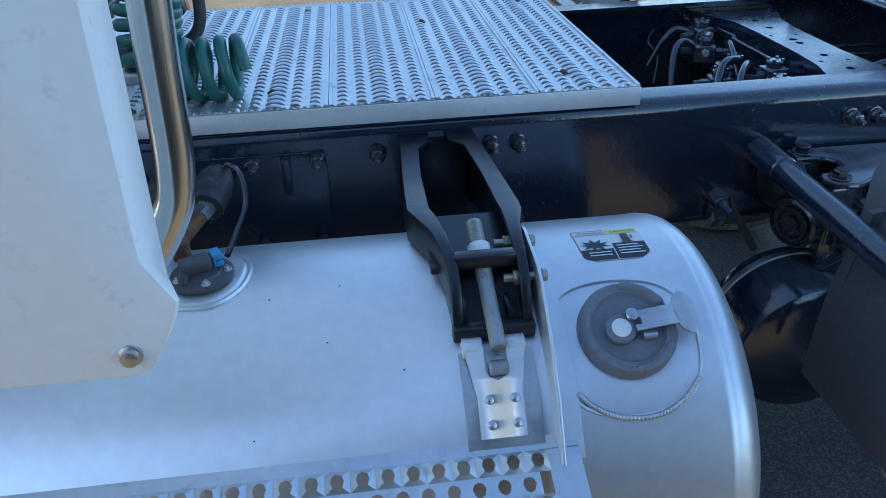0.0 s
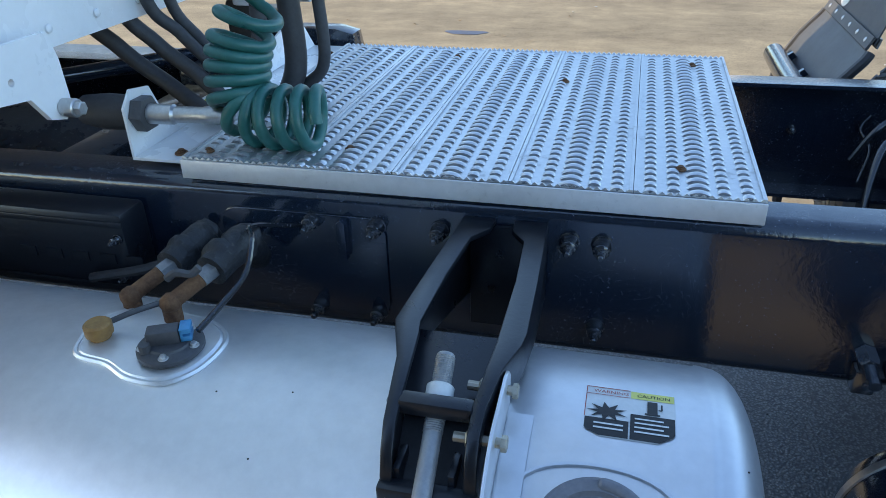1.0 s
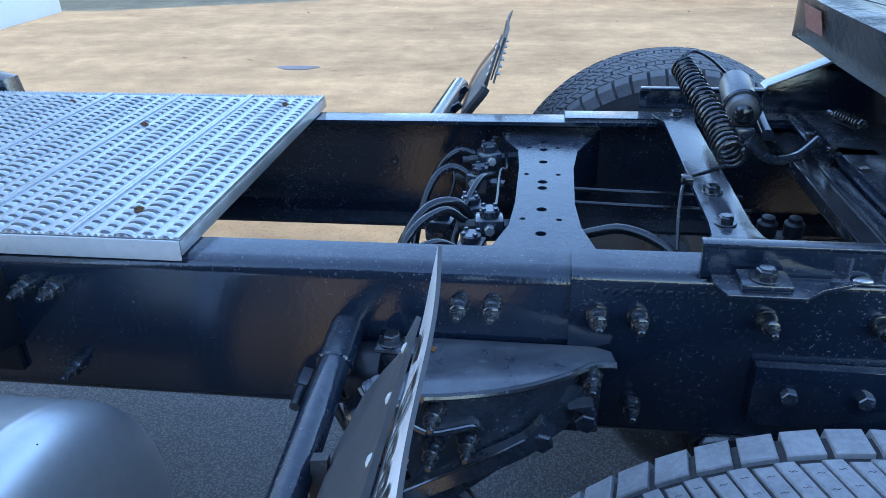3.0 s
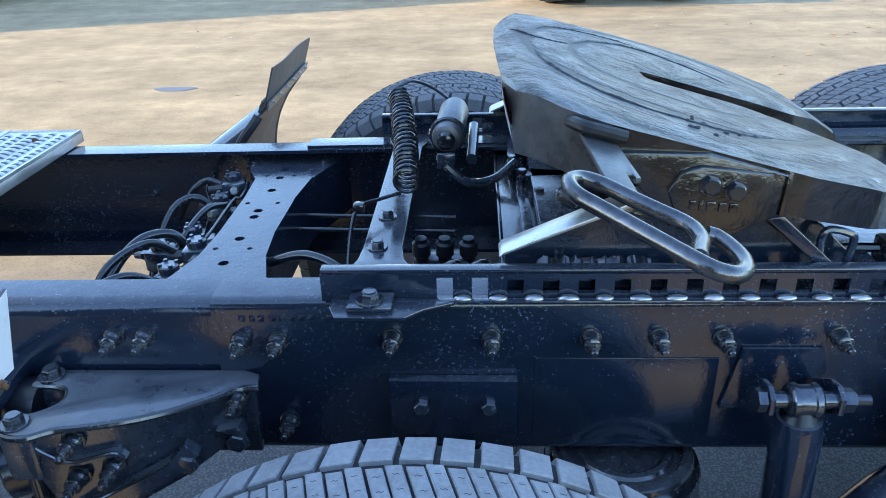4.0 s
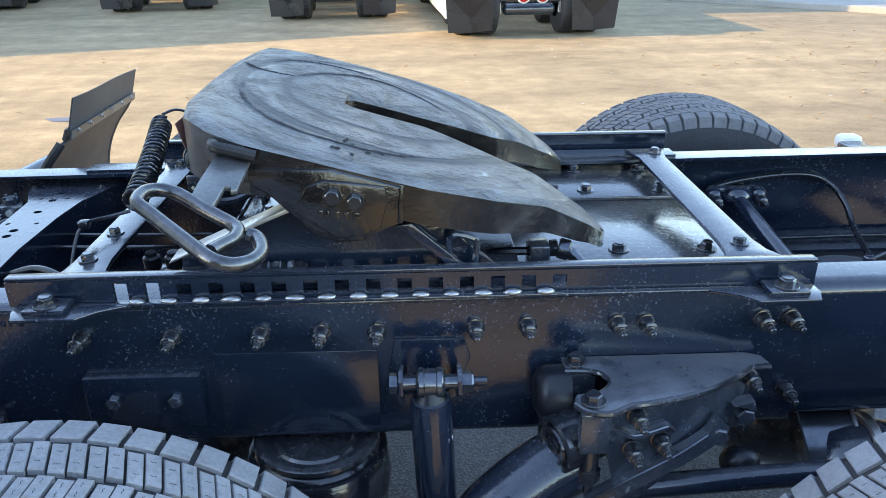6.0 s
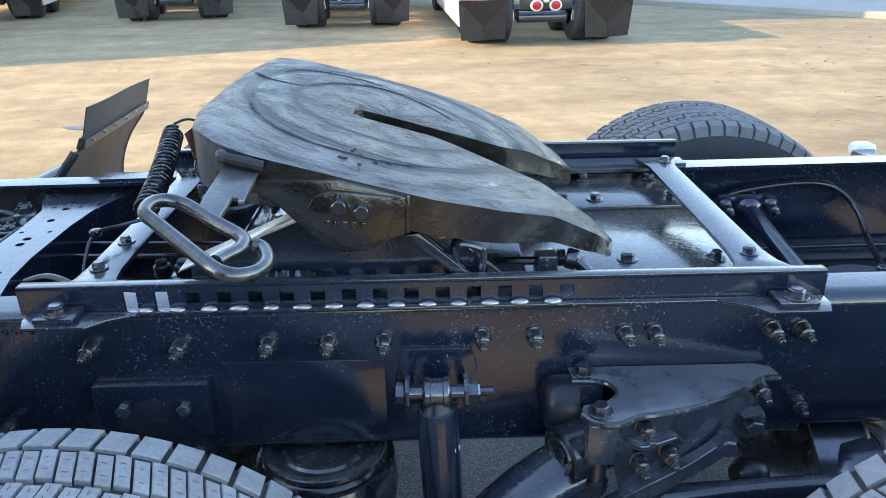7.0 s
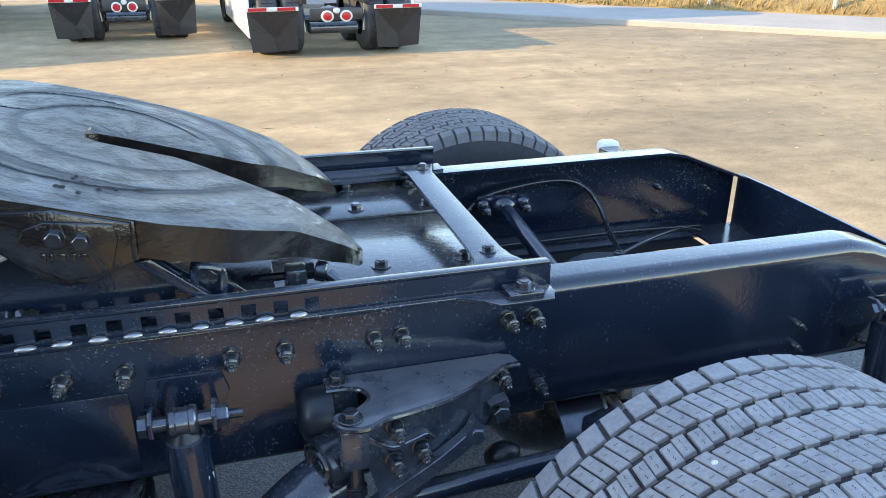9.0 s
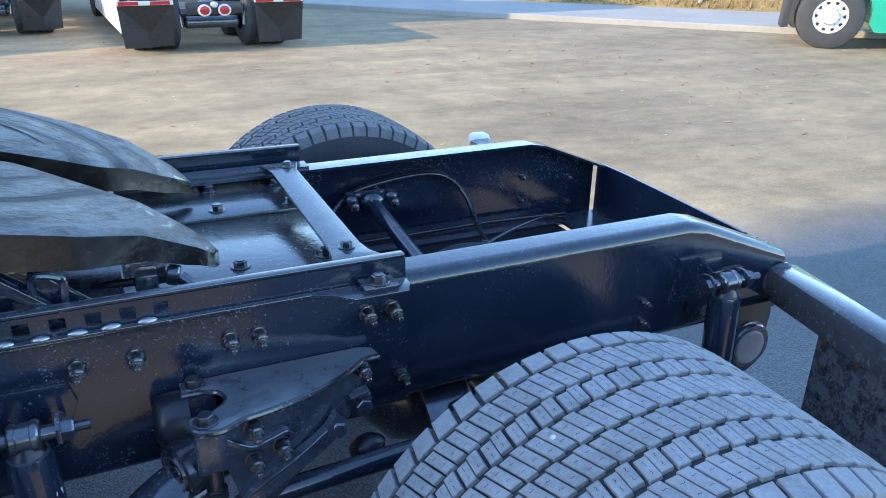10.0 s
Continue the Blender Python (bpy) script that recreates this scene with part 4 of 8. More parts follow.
part("cap_lever", moved(bm, CAP @ Matrix.Rotation(radians(6), 4, "Z")), STEEL, cap, "bright metal flip lever")
bm = B()
cyl(bm, (0.003, 0.012, 0.02), (0.003, 0.012, 0.037), 0.009, 12, 0.001)
cyl(bm, (0.015, -0.016, 0.022), (0.034, -0.016, 0.022), 0.006, 10)
part("latch_pin", moved(bm, CAP), STEEL, cap)
bm = B()
pts = []
for k in range(56):
    a = 2 * math.pi * k / 56
    rr = 0.103 / (abs(math.cos(a)) ** 4 + abs(math.sin(a)) ** 4) ** 0.12
    pts.append(tank_arc(-0.212 + rr * math.cos(a), -0.575 + rr * 0.98 * math.sin(a) / TR, 0.0005))
sweep(bm, pts, 0.0034, 6, True)
part("weld_bead", bm, ALU, tank)
sw = [tank_arc(-0.29, -0.777, 0.003), tank_arc(-0.272, -0.83, 0.003), tank_arc(-0.237, -0.88, 0.004), tank_arc(-0.19, -0.888, 0.004), tank_arc(-0.15, -0.84, 0.003), tank_arc(-0.122, -0.76, 0.003)]
bm = B()
rope = curve(sw, 9)
sweep(bm, rope, 0.0036, 7)
for k, p in enumerate(rope):
    lump(bm, p, (0.0042, 0.0042, 0.0042))
part("wire_tether", bm, STEEL, tank, "braided wire tether of the cap")

# sender pad, sender and pipe fittings
bean = [Vector((p.x + 0.011, p.y, 0)) for p in curve([(-0.957, 0.0, 0), (-0.94, -0.04, 0), (-0.885, -0.05, 0), (-0.84, -0.068, 0), (-0.785, -0.066, 0), (-0.75, -0.03, 0), (-0.748, 0.03, 0), (-0.79, 0.075, 0), (-0.86, 0.095, 0), (-0.93, 0.10, 0), (-0.955, 0.06, 0), (-0.957, 0.0, 0)], 5)[:-1]]
bm = B()
lo = [bm.verts.new(tank_arc(p.x, p.y / TR, 0.0)) for p in bean]
cx, cs = sum(p.x for p in bean) / len(bean), sum(p.y for p in bean) / len(bean)
hi = [bm.verts.new(tank_arc(cx + (p.x - cx) * 0.93, (cs + (p.y - cs) * 0.93) / TR, 0.006)) for p in bean]
cen = bm.verts.new(tank_arc(cx, cs / TR, 0.006))
for k in range(len(bean)):
    j = (k + 1) % len(bean)
    bm.faces.new((lo[k], lo[j], hi[j], hi[k]))
    bm.faces.new((hi[k], hi[j], cen))
sweep(bm, [tank_arc(p.x, p.y / TR, 0.001) for p in bean], 0.0042, 6, True)
bmesh.ops.recalc_face_normals(bm, faces=bm.faces)
part("fitting_pad", bm, ALU, tank, "welded aluminium fitting pad")
S = on_tank(-0.799, -0.02, 0.006)
sender = part("fuel_sender", moved(lathe(B(), (0, 0, 0), (0, 0, 1), [(0, 0.046), (0.006, 0.046), (0.009, 0.042), (0.011, 0.032), (0.014, 0.03), (0.014, 0)], 32), S), PLASTIC, tank, "grey plastic fuel level sender")
bm = box(B(), -0.028, 0.016, -0.012, 0.012, 0.012, 0.034, 0.003)
cyl(bm, (-0.03, -0.016, 0.01), (-0.03, -0.016, 0.022), 0.008, 10)
part("connector_body", moved(bm, S @ Matrix.Rotation(radians(25), 4, "Z")), PLASTIC, sender)
bm = B()
for z0 in (0.015, 0.027):
    box(bm, 0.017, 0.032, -0.012, 0.012, z0, z0 + 0.008, 0.001)
box(bm, 0.017, 0.021, -0.012, 0.012, 0.016, 0.034, 0.001)
part("connector_clip", moved(bm, S @ Matrix.Rotation(radians(25), 4, "Z")), BLUE, sender, "blue connector clip")
for k in range(5):
    a = 2 * math.pi * k / 5
    put(HEXS, sender, S @ Matrix.Translation((0.037 * math.cos(a), 0.037 * math.sin(a), 0.009)) @ Matrix.Scale(0.4, 4), "", "screw")
A = on_tank(-0.913, -0.014, 0.006)
part("amber_plug", moved(lathe(B(), (0, 0, 0), (0, 0, 1), [(0, 0.015), (0.006, 0.015), (0.007, 0.0195), (0.022, 0.0195), (0.025, 0.016), (0.025, 0)], 16), A), AMBER, tank, "amber brass plug")
for x, ang, h in ((-0.841, 0.20, 0.03), (-0.932, 0.29, 0.02)):
    base = tank_arc(x, ang, 0.004)
    top = base + Vector((0, 0, h))
    out = top + Vector((0.028, 0.045, 0.018))
    bm = B()
    cyl(bm, base, top, 0.014, 14)
    lump(bm, top, (0.017, 0.017, 0.016))
    cyl(bm, top, out, 0.0125, 14, 0.001)
    elbow = part("pipe_elbow", bm, RUST, tank, "rusty brown pipe elbow")
    bm = B()
    end = out + (out - top).normalized() * 0.03
    hexagon(bm, out, end, 0.0145)
    part("pipe_nut", bm, DULL, elbow)
    hose = thing("fuel_hose", "black wrapped fuel hose running to the frame", "hose", "fuel hoses")
    part("hose_body", sweep(B(), curve([end - (out - top) * 0.2, end + Vector((0.004, 0.05, 0.006)), end + Vector((-0.012, 0.10, -0.008)), end + Vector((-0.035, 0.15, -0.045)), (end.x - 0.07, -0.04, end.z - 0.12)], 8), 0.026, 14), WRAP, hose)
    bm = B()
    for k, t in enumerate((0.18, 0.34, 0.50, 0.66, 0.84)):
        q = end.lerp(end + Vector((-0.008, 0.12, -0.006)), t) + Vector((0.005 * math.sin(7 * k + x * 40), 0, 0.004 * math.cos(5 * k)))
        lump(bm, q, (0.030 + 0.004 * math.sin(3 * k), 0.024, 0.029 + 0.004 * math.cos(4 * k)))
    part("tape_wrap", bm, WRAP, hose)
bm = sweep(B(), curve([tank_arc(-0.910, 0.03, 0.02), tank_arc(-0.878, 0.10, 0.03), tank_arc(-0.839, 0.20, 0.038)], 6), 0.0045, 8)
part("vent_tube", bm, PLASTIC, tank)
wire = thing("sender_wire", "thin black sender wire beside the tank", "wire")
w0 = tank_arc(-0.761, 0.02, 0.03)
part("wire_body", sweep(B(), curve([w0, w0 + Vector((0.01, 0.05, 0.012)), w0 + Vector((0.02, 0.11, 0.03)), w0 + Vector((0.01, 0.16, 0.06)), w0 + Vector((-0.02, 0.22, 0.05)), (-0.78, -0.03, 1.02)], 8), 0.0045, 8), NYLON, wire)
bm = B()
sweep(bm, curve([(-0.849, -0.335, 1.078), (-0.834, -0.33, 1.088), (-0.814, -0.325, 1.085), (-0.801, -0.32, 1.095)], 6), 0.006, 7)
part("cable_tie", bm, PLASTIC, wire)

# dirt specks on the shell
rng = random.Random(11)
for x, a in ((-0.62, -0.45), (-0.72, -0.82), (-0.30, -0.15), (-0.60, -0.15), (-0.52, -0.60), (-0.70, -0.20), (-1.0, -0.5), (-0.05, -0.2), (-0.02, 0.1)):
    part("dirt_speck", lump(B(), tank_arc(x, a, 0.0), (0.0014, 0.0014, 0.001)), INK, tank)

# ---- tank bracket ----
bracket = thing("tank_bracket", "black cast bracket that holds the tank strap to the frame", "bracket", "", (0, 0, 0))
ST = [(0.0, 1.056, -0.478, -0.330, 0.058), (-0.045, 1.058, -0.479, -0.329, 0.056), (-0.085, 1.061, -0.481, -0.326, 0.034), (-0.22, 1.068, -0.487, -0.320, 0.032), (-0.36, 1.077, -0.491, -0.315, 0.035),
      (-0.39, 1.080, -0.482, -0.317, 0.032), (-0.445, 1.083, -0.463, -0.331, 0.020), (-0.512, 1.081, -0.452, -0.338, 0.016), (-0.543, 1.066, -0.450, -0.339, 0.015), (-0.562, 1.040, -0.449, -0.339, 0.015), (-0.572, 1.008, -0.449, -0.338, 0.015)]
for side in (0, 1):
    bm = B()
    rows = []
    for y, z, xl, xr, w in ST:
        xo = xl if side == 0 else xr
        xi = xo + w if side == 0 else xo - w
        xt = xo + 0.011 if side == 0 else xo - 0.011
        dy = min(max((y - TY) / (TR + 0.006), -1), 1)
        low = TZ + (TR + 0.006) * math.sqrt(1 - dy * dy) if abs(dy) < 1 else TZ
        low = min(low, z - 0.02) if y < -0.12 else 0.90 + 0.3 * abs(y)
        rows.append([bm.verts.new(p) for p in ((xo, y, z), (xi, y, z), (xi, y, z - 0.011), (xt, y, z - 0.011), (xt, y, low), (xo, y, low))])
    for p, q in zip(rows, rows[1:]):
        for k in range(6):
            bm.faces.new((p[k], p[(k + 1) % 6], q[(k + 1) % 6], q[k]))
    bm.faces.new(rows[0])
    bm.faces.new(rows[-1])
    bmesh.ops.recalc_face_normals(bm, faces=bm.faces)
    bmesh.ops.bevel(bm, geom=[e for e in bm.edges if len(e.link_faces) == 2 and e.calc_face_angle() > 0.9], offset=0.0025, segments=2, profile=0.5, affect="EDGES")
    part("arm", bm, MATTB, bracket, "matt black bracket arm")
part("wall_plate", box(B(), -0.4655, -0.3425, -0.012, -0.001, 0.84, 1.044, 0.002), MATTB, bracket)
part("seat_plate", prism(B(), [(-0.345, 1.042), (-0.345, 1.052), (-0.480, 1.040), (-0.480, 1.030)], "x", -0.468, -0.337, 0.002), MATTB, bracket)
part("back_web", box(B(), -0.470, -0.335, -0.352, -0.3405, 1.00, 1.0415, 0.002), MATTB, bracket)
part("cross_bar", box(B(), -0.4385, -0.3525, -0.524, -0.502, 1.060, 1.0805, 0.004), MATTB, bracket)
part("foot_bar", box(B(), -0.4505, -0.3365, -0.584, -0.5625, 0.981, 1.004, 0.004), MATTB, bracket)
for x in (-0.435, -0.372):
    part("stiffener", box(B(), x, x + 0.008, -0.5645, -0.525, 0.985, 1.018, 0.001), MATTB, bracket)
U0, U1 = Vector((-0.4005, -0.443, 1.092)), Vector((-0.394, -0.612, 0.992))
bm = cyl(B(), U0, U1, 0.0112, 16, 0.002)
d = (U1 - U0).normalized()
for k in range(36):
    lathe(bm, U0 + d * (0.004 + k * 0.0026), U1, [(0, 0.0113), (0.0013, 0.0122), (0.0026, 0.0113)], 14)
rod = part("strap_bolt", bm, RODGREY, bracket, "threaded steel strap bolt")
part("strap_nut", cyl(B(), U0 + d * 0.040, U0 + d * 0.060, 0.0165, 18, 0.002), PAPER, bracket, "white locking nut")
for y, z in ((-0.452, 1.057), (-0.530, 1.046)):
    bm = B()
    hexagon(bm, (-0.346, y, z), (-0.358, y, z), 0.0105)
    cyl(bm, (-0.358, y, z), (-0.372, y, z), 0.006, 10)
    cyl(bm, (-0.318, y, z), (-0.346, y, z), 0.006, 10)
    hexagon(bm, (-0.318, y, z), (-0.311, y, z), 0.0095)
    part("cheek_bolt", bm, ZINC, bracket, "aged zinc bolt")

# ---- strap and step ----
strap = thing("tank_strap", "stainless strap with riveted end round the tank", "strap", "", (0, 0, 0))
bm = B()


def band(bm, x0, x1, a0, a1, r0, thick, n=24, taper=0.0):
    rows = []
    for k in range(n + 1):
        t = k / n
        a = a0 + (a1 - a0) * t
        e = taper * t
        rows.append([bm.verts.new(p) for p in (tank_arc(x0 + e, a, r0), tank_arc(x1 - e, a, r0), tank_arc(x1 - e, a, r0 + thick), tank_arc(x0 + e, a, r0 + thick))])
    for a, b in zip(rows, rows[1:]):
        for k in range(4):
            bm.faces.new((a[k], a[(k + 1) % 4], b[(k + 1) % 4], b[k]))
    bm.faces.new(rows[0])
    bm.faces.new(rows[-1])
    bmesh.ops.recalc_face_normals(bm, faces=bm.faces)
    return bm


# added black band: the shade inside the bracket put into its colour
part("shade_band", band(B(), -0.446, -0.342, 0.30, -0.48, 0.001, 0.005, 20), RUBBER, bracket, "added black band under the bracket, standing for the shade inside it")
part("rubber_liner", band(B(), -0.442, -0.348, -0.70, -2.6, 0.0005, 0.002, 40), RUBBER, strap)
part("band", band(B(), -0.446, -0.344, -0.56, -2.6, 0.003, 0.003, 40), STEEL, strap)
bm = B()
rows = []
for k in range(25):
    a = -0.535 - 0.37 * k / 24
    e = 0.012 * min(k / 14, 1)
    deep = (a + 0.675) * TR
    half = 0.0155 if deep > 0.012 else 0.0155 * math.sqrt(max(0, 1 - ((0.012 - deep) / 0.0165) ** 2))
    r0 = 0.008 + 0.010 * (1 - min(k / 14, 1)) ** 2
    xs = (-0.4405 + e, -0.398 - half, -0.398 + half, -0.3555 - e)
    rows.append([bm.verts.new(tank_arc(x, a, r)) for r in (r0 + 0.004, r0) for x in xs])
for p, q in zip(rows, rows[1:]):
    for c, d2 in ((0, 1), (2, 3), (5, 4), (7, 6), (4, 0), (1, 5), (6, 2), (3, 7)):
        bm.faces.new((p[c], p[d2], q[d2], q[c]))
for row in (rows[0], rows[-1]):
    for c in (0, 2):
        bm.faces.new((row[c], row[c + 1], row[c + 5], row[c + 4]))
bmesh.ops.remove_doubles(bm, verts=bm.verts, dist=0.0002)
bmesh.ops.recalc_face_normals(bm, faces=bm.faces)
part("end_piece", bm, MILKY, strap, "riveted strap end piece")
for x0 in (-0.4405, -0.3825):
    part("loop", lathe(B(), tank_arc(x0, -0.546, 0.0075), tank_arc(x0 + 0.027, -0.546, 0.0075), [(0, 0.008), (0, 0.0142), (0.0006, 0.0146), (0.0264, 0.0146), (0.027, 0.0142), (0.027, 0.008)], 32), MILKY, strap, "rolled strap loop")
for x in (-0.413, -0.379):
    for a in (-0.76, -0.855):
        bm = lathe(B(), tank_arc(x, a, 0.012), tank_arc(x, a, 0.05), [(0, 0.0065), (0.002, 0.006), (0.0035, 0.003), (0.0038, 0)], 12)
        part("rivet", bm, STEEL, strap)
part("bolt_head", cyl(B(), tank_arc(-0.4085, -0.640, 0.014), tank_arc(-0.3825, -0.640, 0.014), 0.0105, 16, 0.002), RODGREY, strap)

step = thing("tank_step", "perforated aluminium step plate fixed on the tank", "step")
bm = B()
P0, PU, PV = Vector((-0.322, -0.690, 0.884)), Vector((-1, 0, 0)), Vector((0, -0.94, -0.34)).normalized()
PN = PU.cross(PV).normalized()
if PN.z < 0:
    PN = -PN
for row in range(6):
    for col in range(30):
        pu, pv = 0.0322, 0.030
        u0, v0 = 0.022 + col * pu + (pu / 2 if row % 2 else 0), 0.004 + row * pv
        big = 0.68 if row in (0, 1) else 0.80
        corner = [(0, 0), (0.5, 0), (1, 0), (1, 0.5), (1, 1), (0.5, 1), (0, 1), (0, 0.5)]
        outer = [bm.verts.new(P0 + PU * (u0 + a * pu) + PV * (v0 + b * pv)) for a, b in corner]
        inner = []
        for a, b in corner:
            da, db = a - 0.5, b - 0.5
            k = big / (2 * math.hypot(da, db)) if (da or db) else 0
            inner.append(bm.verts.new(P0 + PU * (u0 + (0.5 + da * k * 0.8) * pu) + PV * (v0 + (0.5 + db * k * (1.15 if db > 0 else 0.9)) * pv) + PN * (0.005 if row % 2 == 0 else 0.002)))
        for k in range(8):
            j = (k + 1) % 8
            bm.faces.new((outer[k], outer[j], inner[j], inner[k]))
bmesh.ops.remove_doubles(bm, verts=bm.verts, dist=0.0003)
part("tread", bm, GALV, step, "serrated perforated tread")
bm = B()
for u0, u1, v0, v1 in ((-0.02, 1.01, -0.026, 0.006), (-0.02, 0.024, 0.004, 0.19)):
    q = [P0 + PU * u + PV * v + PN * w for w in (-0.003, 0.0005) for u, v in ((u0, v0), (u1, v0), (u1, v1), (u0, v1))]
    vs = [bm.verts.new(p) for p in q]
    for f in ((0, 1, 2, 3), (4, 5, 6, 7), (0, 1, 5, 4), (1, 2, 6, 5), (2, 3, 7, 6), (3, 0, 4, 7)):
        bm.faces.new([vs[i] for i in f])
bmesh.ops.recalc_face_normals(bm, faces=bm.faces)
part("edge", bm, GALV, step)
low = [(TY + (TR + 0.0005) * math.sin(a), TZ + (TR + 0.0005) * math.cos(a)) for a in (-0.035 - 0.985 * k / 14 for k in range(15))]
part("support_fin", prism(B(), [*low, (-0.722, 0.877), (-0.680, 0.945), (-0.620, 1.012), (-0.565, 1.058), (-0.540, 1.069), (-0.455, 1.079), (-0.438, 1.075), (-0.427, 1.062)], "x", -0.329, -0.3245, 0.0008), ALU, step, "upright aluminium support fin")
part("support_foot", band(B(), -0.321, -0.292, -0.10, -1.02, 0.0005, 0.003, 30, 0.0), ALU, step)
# ---- cab rear, fairing and hoses ----
bm = B()
plate_holes(bm, [(-0.20, 1.36), (-0.20, 1.272), (-0.12, 1.262), (-0.085, 1.215), (-0.05, 1.205), (-0.028, 1.222), (-0.032, 1.31), (-0.045, 1.36)], [ring(-0.150, 1.30, 0.007, 8)], lambda u, v, w: (-1.20 + w, u, v), 0.012)
part("mount_lug", bm, WHITE, cab, "white painted cab mount plate")
bm = B()
cyl(bm, (-1.20, -0.052, 1.228), (-1.17, -0.052, 1.228), 0.017, 16, 0.002)
hexagon(bm, (-1.17, -0.052, 1.228), (-1.158, -0.052, 1.228), 0.013)
part("mount_bolt", bm, STEEL, cab)
bm = B()
box(bm, -1.26, -1.20, 0.70, 1.0, 1.26, 1.40, 0.008)
cyl(bm, (-1.24, 1.02, 1.25), (-1.17, 1.02, 1.25), 0.036, 20, 0.004)
part("mount_lug", bm, WHITE, cab)
bm = B()
box(bm, -1.25, -1.215, 1.18, 1.66, 1.22, 1.40, 0.006)
part("side_skirt", bm, WHITE, cab)
for k in range(9):
    bm = lathe(B(), (-1.268, -0.1 + k * 0.14, 1.345), (-1.2, -0.1 + k * 0.14, 1.345), [(0, 0.009), (0.003, 0.008), (0.005, 0.004), (0.0052, 0)], 12)
    part("rivet", bm, WHITE, cab)
bm = B()
prism(bm, [(-0.70, 3.4), (-0.706, 1.503), (-0.712, 1.30), (-0.713, 1.258), (-0.718, 1.242), (-0.728, 1.222), (-0.742, 1.198), (-0.752, 1.188), (-0.766, 1.183), (-1.268, 1.188), (-1.268, 3.4)], "y", -0.845, -0.79, 0.006)
for v in bm.verts:
    if v.co.x > -0.76 and v.co.y > -0.82:
        v.co.x -= 0.018
    elif v.co.x > -0.76 and v.co.z > 1.26:
        v.co.x -= 0.022
fair = part("side_fairing", bm, WHITE, cab, "smooth white side fairing panel")
bm = lathe(B(), (-0.762, -0.845, 1.210), (-0.762, -0.9, 1.210), [(0, 0.0105), (0.002, 0.0105), (0.003, 0.0085), (0.008, 0.008), (0.009, 0.005), (0.009, 0)], 14)
part("fairing_bolt", bm, STEEL, fair)

tube = thing("grab_tube", "polished steel tube bent beside the white fairing", "tube")
part("tube_body", sweep(B(), curve([(-0.708, -0.720, 2.882), (-0.708, -0.720, 2.150), (-0.710, -0.725, 1.601), (-0.716, -0.730, 1.418), (-0.721, -0.735, 1.326), (-0.734, -0.740, 1.285), (-0.771, -0.750, 1.235), (-0.826, -0.760, 1.203), (-0.936, -0.770, 1.189), (-1.286, -0.780, 1.189)], 8), 0.0180, 24), CHROME, tube)

coil = thing("coiled_air_hose", "green coiled air hose lying on the deck plate", "air hose")
path = [(-0.85, 0.17, 1.62), (-0.87, 0.15, 1.44), (-0.90, 0.13, 1.37), (-0.925, 0.12, 1.315), (-0.935, 0.11, 1.26), (-0.93, 0.10, 1.205), (-0.895, 0.095, 1.183), (-0.85, 0.09, 1.182), (-0.80, 0.09, 1.183), (-0.765, 0.095, 1.184)]
part("coil_body", sweep(B(), helix(path, 0.052, [0, 1.4, 2.5, 3.9, 6.4, 8.6, 9.9, 11.3, 12.8, 13.9], 26), 0.0115, 14), GREEN, coil)
part("end_fitting", lathe(B(), (-0.85, 0.222, 1.62), (-0.85, 0.222, 1.75), [(0, 0.012), (0.004, 0.016), (0.03, 0.016), (0.034, 0.012), (0.08, 0.012)], 12), STEEL, coil)


def hose_thing(pts, r, mat, label, group="air hoses"):
    h = thing("air_hose", label, "hose", group)
    part("hose_body", sweep(B(), curve(pts, 8), r, 12), mat, h)
    return h


HL = "dark grey rubber air hose hanging behind the cab"
for pts, r in ((((-1.30, 0.22, 1.65), (-1.40, 0.28, 1.36), (-1.33, 0.31, 1.24), (-1.22, 0.31, 1.16), (-1.10, 0.24, 1.13), (-1.05, 0.20, 1.135)), 0.018),
               (((-1.24, 0.24, 1.65), (-1.31, 0.30, 1.36), (-1.25, 0.33, 1.25), (-1.17, 0.33, 1.19), (-1.08, 0.28, 1.15), (-1.04, 0.24, 1.14)), 0.017),
               (((-1.21, 0.28, 1.65), (-1.25, 0.32, 1.36), (-1.20, 0.35, 1.27), (-1.13, 0.35, 1.20), (-1.05, 0.32, 1.16)), 0.014),
               (((-1.18, 0.34, 1.65), (-1.22, 0.36, 1.36), (-1.17, 0.38, 1.25), (-1.10, 0.38, 1.18), (-1.04, 0.36, 1.15)), 0.013),
               (((-0.99, 0.34, 1.75), (-1.0, 0.35, 1.45), (-1.01, 0.35, 1.25), (-1.05, 0.36, 1.11)), 0.017),
               (((-0.955, 0.42, 1.75), (-0.97, 0.43, 1.4), (-0.97, 0.44, 1.2), (-1.0, 0.44, 1.11)), 0.026),
               (((-0.90, 0.42, 1.75), (-0.895, 0.42, 1.4), (-0.90, 0.44, 1.2), (-0.96, 0.46, 1.13)), 0.014)):
    hose_thing(pts, r, HOSE, HL)

hb = thing("hose_bracket", "white aluminium hose bracket bolted ahead of the deck", "bracket")
bm = B()
box(bm, -1.158, -1.02, 0.045, 0.97, 1.081, 1.087, 0.001)
prism(bm, [(0.045, 1.0875), (0.045, 1.185), (0.075, 1.215), (0.135, 1.205), (0.175, 1.125), (0.44, 1.12), (0.52, 1.175), (0.66, 1.155), (0.86, 1.205), (0.965, 1.0875)], "x", -1.158, -1.153)
part("bracket_sheet", bm, WHITE, hb)
for x, y in ((-1.07, 0.08), (-1.06, 0.86)):
    put(RUSTBOLT, hb, Matrix.Translation((x, y, 1.087)))
bm = B()
